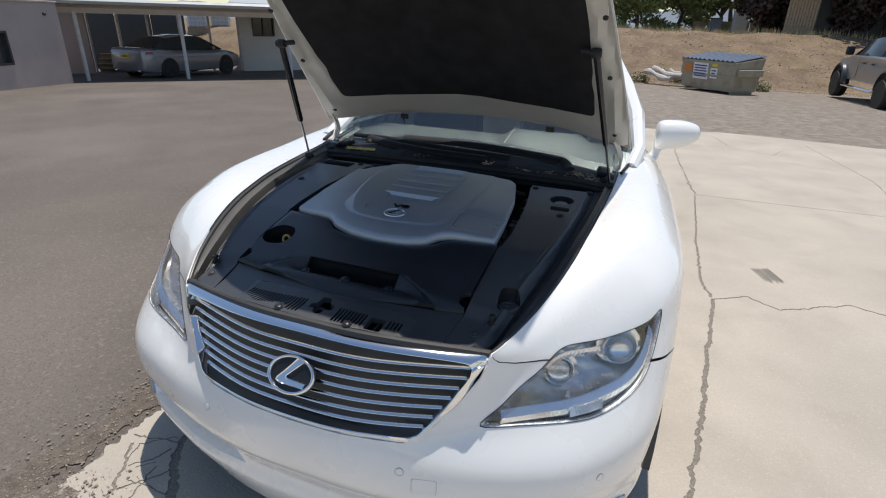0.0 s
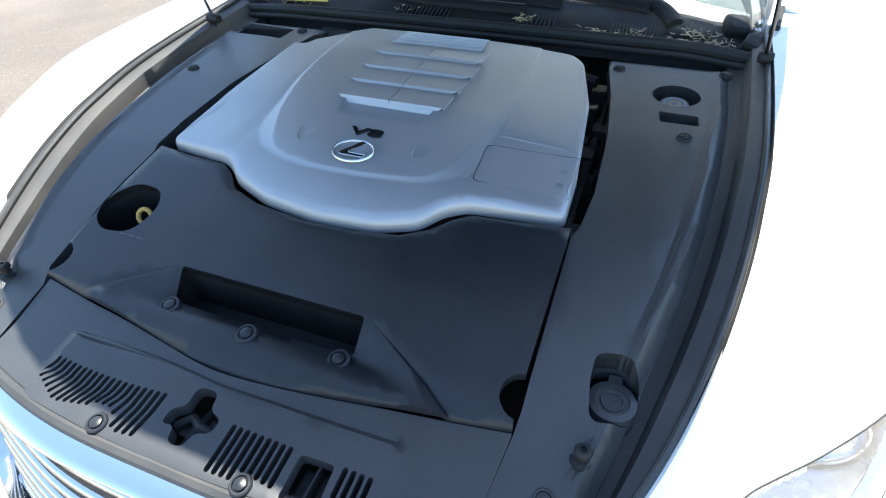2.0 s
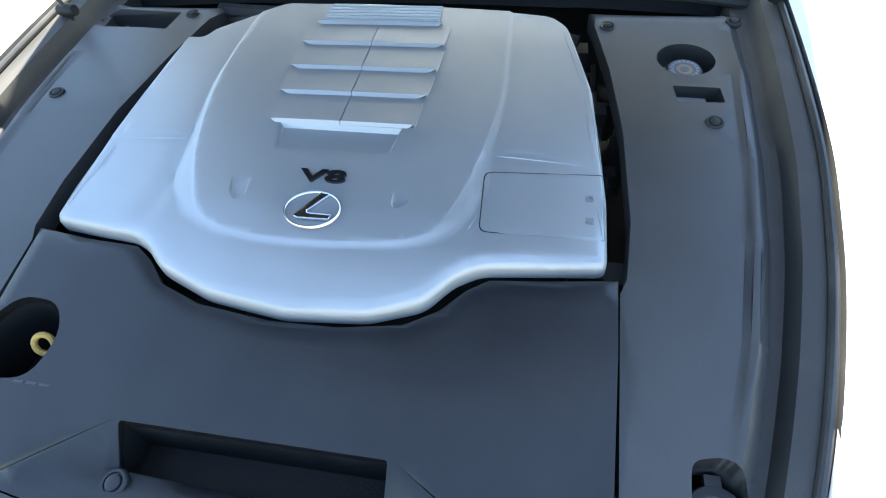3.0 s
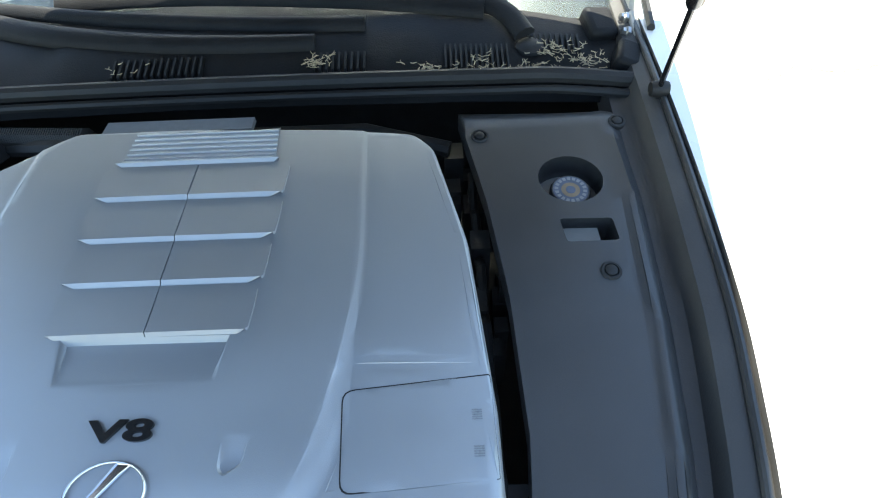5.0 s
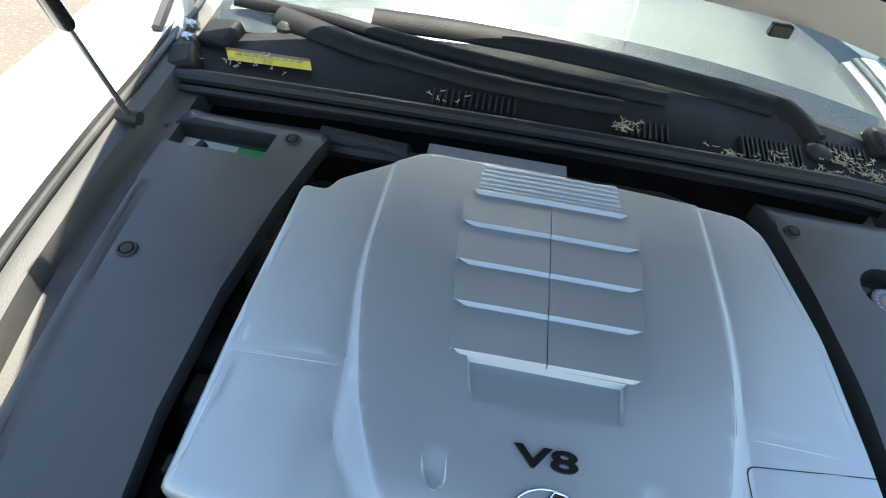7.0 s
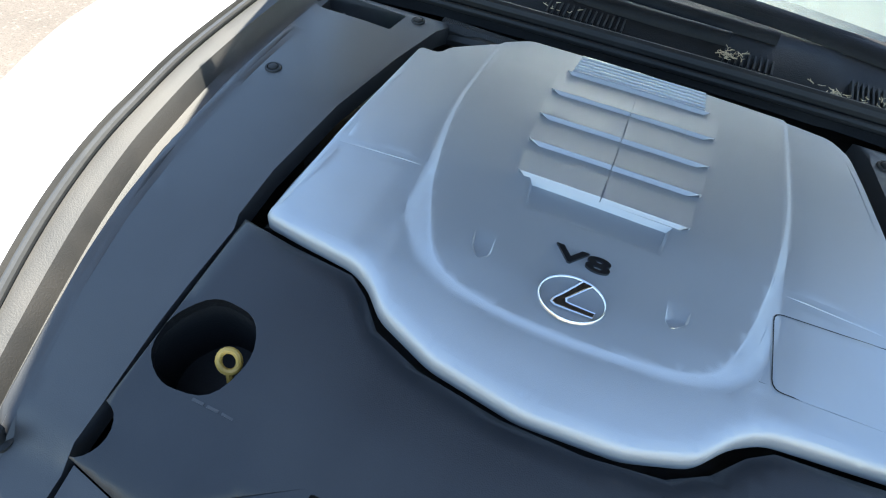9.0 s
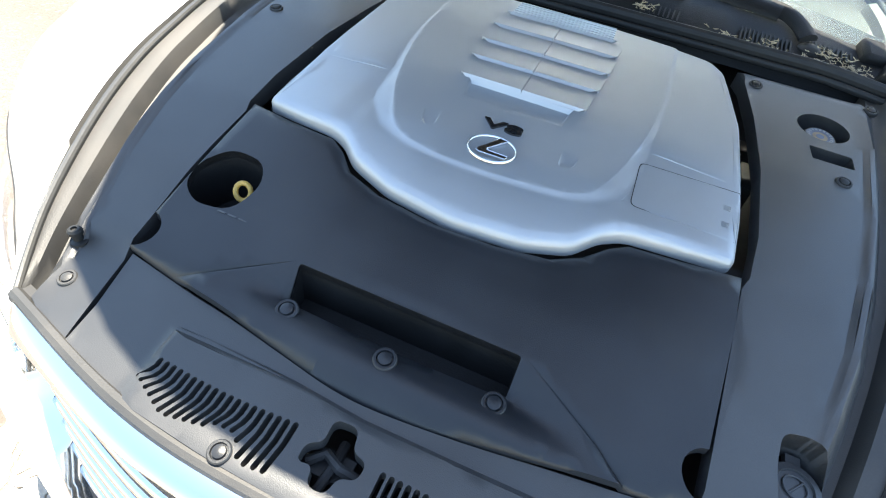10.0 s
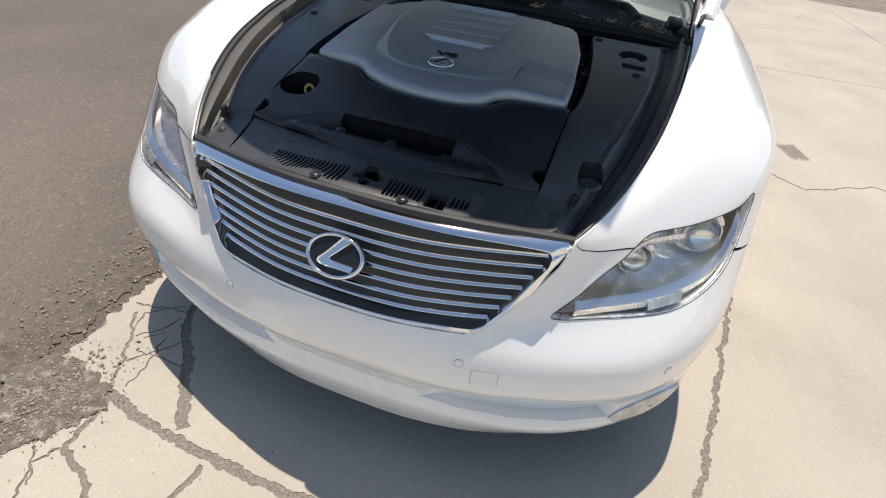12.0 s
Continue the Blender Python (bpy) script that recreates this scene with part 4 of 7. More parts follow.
def cover_z(x, y):
    z = lerp_table(y, TC) - .004 * (x / .3) ** 2
    d = seg_dist((x, y), PLATEAU, False)
    if inside((x, y), PLATEAU):
        z += 0.0009 * ease(d / 0.002)
    else:
        w, fall = shoulder(y)
        z -= fall * min(1.0, d / w)
        if abs(x) > .2:
            z -= 0.0009 * ease((1.756 - y) / 0.006) + .05 * max(0.0, abs(x) - .24)
    e = seg_dist((x, y), COVER)
    if y < 1.66:
        z -= 0.006 * (1 - min(1.0, e / 0.016)) ** 2
    if inside((x, y), RECESS):
        z -= 0.007 * min(1.0, max(0.0, (y - 1.731) / 0.045)) * min(1.0, seg_dist((x, y), RECESS) / 0.004)
    for q in DIMPLES:
        if inside((x, y), q):
            z -= 0.0026 * min(1.0, seg_dist((x, y), q) / 0.0025) * ease((1.686 - y) / 0.03)
    return z - 0.005 * (1 - min(1.0, e / 0.005)) ** 2

def pulled(loop, d):
    out = []
    for i, p in enumerate(loop):
        t = (loop[(i + 1) % len(loop)] - loop[i - 1])
        nrm = Vector((-t.y, t.x)).normalized() if t.length > 1e-9 else Vector((0, 1))
        out.append(p + nrm * d)
    return out
inset1, inset2, inset3 = pulled(COVER, 0.002), pulled(COVER, 0.005), pulled(COVER, 0.013)
def inward(line, d):
    out = []
    for i, p in enumerate(line):
        t = line[min(i + 1, len(line) - 1)] - line[max(i - 1, 0)]
        n = Vector((-t.y, t.x)).normalized()
        out.append(p + n * (d if n.dot(Vector((0, 1.83)) - p) > 0 else -d))
    return out
def outward(f, more=0.0):
    return [p + (q - p) * (shoulder(p.y)[0] * f + more) / .001 for p, q in zip(PLATEAU, inward(PLATEAU, -0.001))]
PLAT2, PLAT3, PLAT4, PLAT5 = inward(PLATEAU, 0.002), outward(.5), outward(1.0), outward(1.0, .004)
DIM2 = [[p + (sum(d, Vector((0, 0))) / len(d) - p).normalized() * 0.0025 for p in d] for d in DIMPLES]
REC2 = [Vector(q) * 1.0 for q in ((-.081, 1.780), (.085, 1.778), (.079, 1.737), (-.073, 1.737))]
STEPS = [[Vector((sx * .205, yy)), Vector((sx * .345, yy))] for sx in (1, -1) for yy in (1.7495, 1.7565)]
lid_loop = rounded(LID, [0.012, 0.002, 0.002, 0.012], 4)
bm = sheet([(p.x, p.y) for p in COVER], [], cover_z, 0.009, [inset1 + inset1[:1], inset2 + inset2[:1], PLATEAU, PLAT2, PLAT3, PLAT4, PLAT5, inset3 + inset3[:1], [Vector(q) for q in RECESS] + [Vector(RECESS[0])], REC2 + REC2[:1]] + [d + d[:1] for d in DIMPLES + DIM2] + STEPS + [lid_loop + lid_loop[:1]])
skirt(bm, 0.014)
ecover = part("engine_cover", bm, SILVER, CAR, "silver plastic V8 engine cover with louvres and a badge", smooth=28)

# louvres: two scales a row, flush at the back and lifted at the front edge
ROWS_Y = [(1.971, 2.026, .117), (1.908, 1.966, .116), (1.848, 1.903, .112), (1.785, 1.843, .106)]
for y0, y1, hw in ROWS_Y:
    for side in (1, -1):
        bm = bmesh.new()
        cx = 0.002
        def at_row(a, y, h):
            x = cx + side * a
            return bm.verts.new((x, y, cover_z(x, y) + h))
        n = 8
        front = [at_row(.0006 + (hw - .006) * k / n, y0 + .0006, .0046) for k in range(n + 1)] + [at_row(hw - .002, y0 + .0012, .0040), at_row(hw, y0 + .004, .0034)]
        flank_edge = [at_row(hw + .001, y0 + .016, .0030), at_row(hw + .002, y0 + .034, .0024), at_row(hw + .002, y1 - .008, .0018)]
        back = [at_row(.0006 + (hw - .004) * k / n, y1, .0014) for k in range(n, -1, -1)]
        middle = [at_row(.0006, y0 + .036, .0024), at_row(.0008, y0 + .016, .0034)]
        top = front + flank_edge + back + middle
        bm.faces.new(top if side > 0 else top[::-1])
        # the bright front face leans forward and is cut back at its outer end
        foot = [at_row(.0006 + (hw - .023) * k / n, y0 - .0062, -.0012) for k in range(n + 1)]
        for k in range(n):
            q = [foot[k], foot[k + 1], front[k + 1], front[k]]
            bm.faces.new(q if side > 0 else q[::-1])
        q = [foot[n], front[n + 1], front[n]]
        bm.faces.new(q if side > 0 else q[::-1])
        # skirt under the other edges, and a closing face below
        rest = [front[n + 1], front[n + 2]] + flank_edge + back + middle + [front[0]]
        low = [bm.verts.new((v.co.x, v.co.y, v.co.z - .009)) for v in rest]
        for k in range(len(rest) - 1):
            q = [low[k], low[k + 1], rest[k + 1], rest[k]]
            bm.faces.new(q if side > 0 else q[::-1])
        part("louvre", bm, SILVER, ecover, smooth=12)
# fine ribs at the back
for k in range(7):
    y = 2.030 + 0.0094 * k
    bm = bmesh.new()
    hw = .100 - .0006 * k
    if k == 0:
        pts = [(-hw - .006, y, .0052), (hw + .006, y, .0052), (hw, y + .0088, .0006), (-hw, y + .0088, .0006), (-hw + .006, y - .006, -.001), (hw - .006, y - .006, -.001)]
    else:
        pts = [(-hw, y, .0026), (hw, y, .0026), (hw, y + .0088, .0004), (-hw, y + .0088, .0004), (-hw, y - .0012, -.001), (hw, y - .0012, -.001)]
    n = 10
    def rib_row(a, b):
        return [bm.verts.new((a[0] + (b[0] - a[0]) * t / n, a[1], cover_z(a[0] + (b[0] - a[0]) * t / n, a[1]) + a[2])) for t in range(n + 1)]
    r0, r1, r2 = rib_row(pts[4], pts[5]), rib_row(pts[0], pts[1]), rib_row(pts[3], pts[2])
    for a, b in ((r0, r1), (r1, r2)):
        for t in range(n):
            bm.faces.new([a[t], a[t + 1], b[t + 1], b[t]])
    solid(part("rib", bm, SILVER, ecover, smooth=12), .002)
# service lid: a thin plate with a dark joint round it
bm = bmesh.new()
joint = [[Vector((p.x, p.y, cover_z(p.x, p.y) + 0.0006)) for p in lid_loop], [Vector((p.x + (0.283 - p.x) * 0.018, p.y + (1.682 - p.y) * 0.026, cover_z(p.x, p.y) + 0.0006)) for p in lid_loop]]
grid(bm, joint, closed=True)
part("lid_joint", bm, DEEP, ecover)
for k in range(2):
    bm = bmesh.new()
    for j in range(5):
        a = .335
        y = 1.702 - .034 * k - .0022 * j
        box(bm, (a, y, cover_z(a, y) + 0.0002), (a + .010, y + .0012, cover_z(a + .01, y) + 0.0012))
    part("grip_marks", bm, SILVER_ROUGH, ecover, smooth=0)
# raised lettering
cu = bpy.data.curves.new("lettering", "FONT")
cu.body, cu.size, cu.extrude, cu.offset, cu.align_x = "V8", 1.0, 0.06, 0.026, "CENTER"
to = bpy.data.objects.new("tmp", cu)
tme = bpy.data.meshes.new_from_object(to)
bpy.data.objects.remove(to)
bm = bmesh.new()
bm.from_mesh(tme)
xs, ys = [v.co.x for v in bm.verts], [v.co.y for v in bm.verts]
for v in bm.verts:
    fx, fy = (v.co.x - min(xs)) / (max(xs) - min(xs)), (v.co.y - min(ys)) / (max(ys) - min(ys))
    x, y = -.027 + .0635 * fx, 1.678 + .021 * fy
    v.co = Vector((x, y, cover_z(x, y) + (0.003 if v.co.z > 0 else -0.002)))
part("lettering", bm, BLACK_GLOSS, ecover, "dark raised V8 lettering", smooth=0)
ez = Matrix.Translation((.008, 1.634, cover_z(.008, 1.634) + 0.001)) @ pose(0, 0, 0, 6.5, 0, 2)
emblem(ecover, ez, .037, .029, 0.0034, SATIN)

# ---- cowl, wipers, windscreen ----
def cowl_z(x, y):
    return .980 + .20 * (y - 2.24) - .02 * (x / .6) ** 2

bm = bmesh.new()
seal_pts = [(-.655, 2.19, .965), (-.645, 2.222, .972), (-.60, 2.231, .974)] + [(x / 100, 2.232 - .012 * (abs(x) / 60) ** 2, .982) for x in range(-50, 51, 10)] + [(.60, 2.218, .974), (.645, 2.21, .972), (.655, 2.18, .965)]
tube(bm, smooth_loop(seal_pts, 3, closed=False), 0.013, 10)
tube(bm, [(p[0], p[1] - 0.020, p[2] - 0.012) for p in smooth_loop(seal_pts, 3, closed=False)], 0.007, 8)
part("cowl_seal", bm, RUBBER, CAR, "thick black rubber seal across the bulkhead")
bm = bmesh.new()
rows = []
for i in range(-26, 27):
    x = .645 * i / 26
    rows.append([(x, y, cowl_z(x, y) + (0.012 * math.sin((y - 2.24) * 18) if abs(x) < .3 else 0.006 * math.sin((y - 2.24) * 14)) - (0.03 if y < 2.235 else 0)) for y in [2.225, 2.236, 2.25, 2.28, 2.31, 2.34, 2.37, 2.39 - .03 * (x / .6) ** 2, 2.415 - .05 * (x / .6) ** 2, 2.44 - .08 * (x / .6) ** 2]])
grid(bm, rows, flip=True)
solid(part("cowl_panel", bm, COWLPL, CAR, "black plastic cowl panel scattered with dry twigs"), 0.004)
cowl = CAR.children[-1]
def slats(x0, x1, y0, y1, n, skew=0.0):
    for k in range(n):
        x = x0 + (x1 - x0) * k / (n - 1)
        bm = bmesh.new()
        z = cowl_z(x, y0) + 0.008
        z1 = cowl_z(x, y1) + 0.010
        vs = [(x - .0016, y0, z), (x + .0016, y0, z), (x + .0016 + skew, y1, z1), (x - .0016 + skew, y1, z1)]
        lo = [bm.verts.new((a, b, c - .006)) for a, b, c in vs]
        hi = [bm.verts.new((a, b, c + .003)) for a, b, c in vs]
        bm.faces.new(hi)
        for i in range(4):
            bm.faces.new([lo[i - 1], lo[i], hi[i], hi[i - 1]])
        part("vent_slat", bm, RUBBER, cowl, smooth=0)
slats(.33, .43, 2.25, 2.30, 13)
slats(.12, .20, 2.25, 2.285, 9)
slats(.47, .55, 2.29, 2.325, 10)
slats(-.20, -.06, 2.25, 2.285, 14)
bm = bmesh.new()
disc(bm, Matrix.Translation((.470, 2.305, cowl_z(.47, 2.305))), [(0.024, 0), (0.024, 0.006), (0.018, 0.011), (0.010, 0.014)], 20)
part("wiper_pivot", bm, RUBBER, cowl)
bm = bmesh.new()
disc(bm, Matrix.Translation((-.50, 2.40, cowl_z(-.5, 2.40))), [(0.018, 0), (0.018, 0.008), (0.012, 0.015), (0.007, 0.018)], 20)
part("wiper_pivot", bm, RUBBER, cowl)
bm = bmesh.new()
lp = rounded([(-.577, 2.318), (-.428, 2.312), (-.416, 2.284), (-.562, 2.287)], 0.002, 1)
bm.faces.new([bm.verts.new((p.x, p.y, cowl_z(p.x, p.y) + 0.012)) for p in lp]).normal_update()
for f in bm.faces:
    if f.normal.z < 0:
        f.normal_flip()
lab = part("warning_label", bm, YELLOW, cowl, "yellow sticker with small dark print", smooth=0)
bm = bmesh.new()
bm.faces.new([bm.verts.new((x, y, cowl_z(x, y) + .0126)) for x, y in ((-.5755, 2.3115), (-.4255, 2.3055), (-.428, 2.3118), (-.5768, 2.3178))])
part("label_band", bm, mat("brown_label_band", (0.20, 0.13, 0.06), 0.5, bump=0.0), lab, smooth=0)
bm = bmesh.new()
for j in range(2):
    for k in range(9):
        x0 = -.555 + .0135 * k
        box(bm, (x0, 2.3045 - .0055 * j - (x0 + .56) * .03, cowl_z(x0, 2.31) + 0.0122), (x0 + .010, 2.3058 - .0055 * j - (x0 + .56) * .03, cowl_z(x0, 2.31) + 0.0130))
part("print_bar", bm, GREYINK, lab, smooth=0)

def wiper(pts, half, blade, blade_half):
    """A broad shrouded arm and the blade with its wind deflector."""
    w = new("wiper")
    w.parent = CAR
    tagged(w, "black windscreen wiper arm with its blade")
    for name, line, wide, tall, m in (("arm", pts, half, .010, COWLPL), ("blade", blade, blade_half, .009, COWLPL)):
        bm = bmesh.new()
        P = smooth_loop(line, 5, closed=False)
        rows = []
        for i, p in enumerate(P):
            d = (P[min(i + 1, len(P) - 1)] - P[max(i - 1, 0)]).normalized()
            nrm = Vector((-d.y, d.x, 0)).normalized()
            f = i / (len(P) - 1)
            wd = wide[0] + (wide[1] - wide[0]) * f
            rows.append([p + nrm * wd * a + Vector((0, 0, tall * b + .5 * a * nrm.y * wd)) for a, b in ((-1, -.4), (-.96, .25), (-.6, .8), (0, 1), (.6, .7), (.96, .2), (1, -.4))])
        vs = grid(bm, rows, closed=True)
        bm.faces.new(vs[0][::-1])
        bm.faces.new(vs[-1])
        bmesh.ops.recalc_face_normals(bm, faces=bm.faces)
        part(name, bm, m, w, smooth=40)
def wz(x, y, h=.004):
    return 1.016 - .03 * (x / .68) ** 2 + .5 * (y - 2.452) + h
def on_base(pts, h=.012):
    return [(x, y, max(wz(x, y, h), cowl_z(x, y) + .016)) for x, y in pts]
wiper(on_base([(-.520, 2.418), (-.455, 2.395), (-.33, 2.352), (-.16, 2.318), (-.02, 2.306), (.12, 2.304)]), (.020, .012), on_base([(-.60, 2.448), (-.45, 2.428), (-.25, 2.385), (.0, 2.352), (.20, 2.345)], .014), (.010, .013))
wiper(on_base([(.462, 2.318), (.440, 2.365), (.395, 2.398), (.27, 2.404), (.06, 2.422), (-.10, 2.430)], .012), (.018, .012), on_base([(.40, 2.385), (.22, 2.408), (.02, 2.426), (-.16, 2.438), (-.345, 2.440)], .004), (.018, .020))

def ws(x, t):
    """Windscreen: t 0 at the cowl, 1 at the roof."""
    y = 2.452 - .095 * (x / .68) ** 2 + .80 * t
    z = 1.016 - .042 * (x / .68) ** 2 + .425 * t - .02 * t * t - .01 * t * (x / .6) ** 2
    return Vector((x * (1 - .16 * t), y + .045 * (x / .68) ** 2 * t, z))
bm = bmesh.new()
grid(bm, [[ws(.69 * i / 20, (j - .35) / 12) for i in range(-20, 21)] for j in range(14)])
screen = solid(part("windscreen", bm, WSGLASS, CAR, "greenish tinted windscreen catching the sun"), 0.005)
screen.visible_shadow = False
bm = bmesh.new()
tube(bm, [ws(.14, .06) + Vector((0, -.004, .004)), ws(.19, .20) + Vector((0, -.004, .004))], 0.0012, 5)
part("scratch", bm, CLEAR_PL, screen)
bm = bmesh.new()
grid(bm, [[ws(.68 * i / 20, t) - Vector((0, -.01, .012)) for i in range(-20, 21)] for t in (-.03, 0.07)])
part("black_border", bm, BLACK_GLOSS, screen)

# cabin behind the glass
bm = bmesh.new()
rows = []
for t, y, z in ((0, 2.47, .985), (1, 2.70, 1.0), (2, 2.95, .99), (3, 3.0, .86), (4, 3.0, .5)):
    rows.append([(.66 * i / 12, y, z + (.035 if i < 10 and i > 2 and t in (1, 2) else 0)) for i in range(-12, 13)])
grid(bm, rows, flip=True)
part("dashboard", bm, CABIN, CAR, "grey dashboard behind the windscreen")
for x in (-.37, .37):
    bm = bmesh.new()
    box(bm, (x - .24, 3.45, .45), (x + .24, 3.60, 1.10))
    box(bm, (x - .12, 3.50, 1.10), (x + .12, 3.60, 1.30))
    box(bm, (x - .24, 2.98, .38), (x + .24, 3.5, .56))
    bevelled(part("front_seat", bm, CABIN, CAR), 0.05, 3)
bm = bmesh.new()
tube(bm, [(.37 + .18 * math.cos(a), 3.02 + .06 * math.sin(a), 1.0 + .17 * math.sin(a)) for a in [2 * math.pi * k / 24 for k in range(25)]], 0.016, 8, caps=False)
part("steering_wheel", bm, BLACK, CAR)

# ---- open bonnet ----
ANG = radians(40.8)
RC = Vector((.014, 2.345, 1.098))
AL, NO = Vector((0, -math.cos(ANG), math.sin(ANG))), Vector((0, math.sin(ANG), math.cos(ANG)))
def hood_half(d):
    return lerp_table(d, [(-.08, .672), (-.03, .679), (0, .680), (.3, .655), (.53, .628), (.74, .594), (.88, .566), (1.0, .540), (1.13, .505), (1.215, .466), (1.255, .42), (1.285, .30), (1.31, .0)])
def hood(x, d, h=0.0):
    w = .69
    crown = .128 * (1 - min(1, (x / w) ** 2)) + .022 * math.sin(math.pi * min(1, max(0, d / 1.33)))
    if x > 0:
        x *= 1 - .045 * min(1.0, max(0.0, d) / .5)
    return RC + Vector((x, 0, 0)) + AL * d + NO * (crown + h)
def rear_d(x):
    return -.040 * (1 - (x / .66) ** 2)
hoodp = new("bonnet")
hoodp.parent = CAR
tagged(hoodp, "raised white bonnet showing its cream inner panel")
DS = [i / 24 for i in range(25)]
def hood_sheet(h, shrink):
    rows = []
    for f in DS:
        row = []
        for i in range(-20, 21):
            v = i / 20
            # columns run from the rear edge to the front edge
            x_r = .680 * v
            d0, d1 = rear_d(x_r), lerp_table(abs(v) * .478, [(0, 1.31), (.11, 1.307), (.22, 1.290), (.30, 1.268), (.36, 1.242), (.42, 1.205), (.478, 1.145)])
            d = d0 + (d1 - d0) * f
            x = v * (hood_half(min(max(d, -.02), 1.225)) - shrink)
            row.append(hood(x, d, h))
        rows.append(row)
    return rows
bm = bmesh.new()
grid(bm, hood_sheet(0.0, 0.0), flip=True)
bmesh.ops.recalc_face_normals(bm, faces=bm.faces)
solid(part("outer_skin", bm, WHITE, hoodp), 0.002, 0)
# inner panel with a raised border and a sunk field for the felt
FELTO = [(-.545, .170), (-.40, .150), (0, .136), (.40, .150), (.535, .170), (.54, .30), (.535, .36), (.543, .42), (.535, .62), (.51, .90), (.45, 1.05), (.37, 1.14), (0, 1.225), (-.37, 1.14), (-.45, 1.05), (-.51, .90), (-.535, .62), (-.543, .42), (-.535, .36), (-.55, .30)]
FELTO = rounded(FELTO, 0.03, 3)
outl = []
for i in range(-16, 17):
    x = .675 * i / 16
    outl.append((x, rear_d(x) + 0.004))
for d in [.05, .12, .2, .3, .42, .53, .62, .70, .76, .83, .89, .95, 1.01, 1.07, 1.12]:
    outl.append((hood_half(d) - .006, d))
for i in range(14, -15, -2):
    x = .47 * i / 15
    outl.append((x, lerp_table(abs(x), [(0, 1.303), (.11, 1.300), (.22, 1.283), (.30, 1.261), (.36, 1.235), (.42, 1.198), (.478, 1.14)])))
for d in [1.12, 1.07, 1.01, .95, .89, .83, .76, .70, .62, .53, .42, .3, .2, .12, .05]:
    outl.append((-hood_half(d) + .006, d))
def inner_h(x, d):
    e = seg_dist((x, d), outl)
    z = -.006 - .030 * ease((e - .012) / .03)
    if inside((x, d), FELTO):
        z += .012 * ease(seg_dist((x, d), FELTO) / .02)
    else:
        f = seg_dist((x, d), FELTO)
        z += .008 * ease((f - .02) / .012) * ease((.07 - f) / .02) * (1 if abs(x) > .5 else 0)
    return z
bm = sheet(outl, [], lambda x, d: 0.0, 0.026, [FELTO + FELTO[:1]])
for v in bm.verts:
    x, d = v.co.x, v.co.y
    v.co = hood(x, d, inner_h(x, d))
bmesh.ops.reverse_faces(bm, faces=bm.faces)
solid(part("inner_panel", bm, WHITE_IN, hoodp, "dusty cream inner panel, its paint darkened for shade", smooth=30), 0.0015, 0)
bm = sheet([(p.x, p.y) for p in FELTO], [], lambda x, d: 0.0, 0.035)
for v in bm.verts:
    x, d = v.co.x, v.co.y
    e = ease(seg_dist((x, d), FELTO) / .03)
    v.co = hood(x, d, -.036 - .010 * e + .003 * noise.noise(Vector((x * 9, d * 9, 2))))
bmesh.ops.reverse_faces(bm, faces=bm.faces)
solid(part("insulation_pad", bm, FELT, hoodp, "black felt insulation pad"), 0.006, 1)
for x in (-.335, .335):
    bm = bmesh.new()
    m = Matrix.Translation(hood(x, rear_d(x) + .012, -.03))
    box(bm, (-.018, -.006, -.012), (.018, .010, .008), m)
    bevelled(part("rubber_bumper", bm, RUBBER, hoodp), 0.003)
for x, d in ((-.60, .42), (.60, .42), (-.585, .68), (.585, .68), (.61, .10), (-.61, .10)):
    bm = bmesh.new()
    disc(bm, Matrix.Translation(hood(x, d, -.037)) @ NO.to_track_quat("Z", "Y").to_matrix().to_4x4() @ pose(0, 0, 0, 180, 0, 0), [(0.008, -0.004), (0.008, 0.001), (0.005, 0.003)], 14)
    part("plug", bm, RUBBER, hoodp)
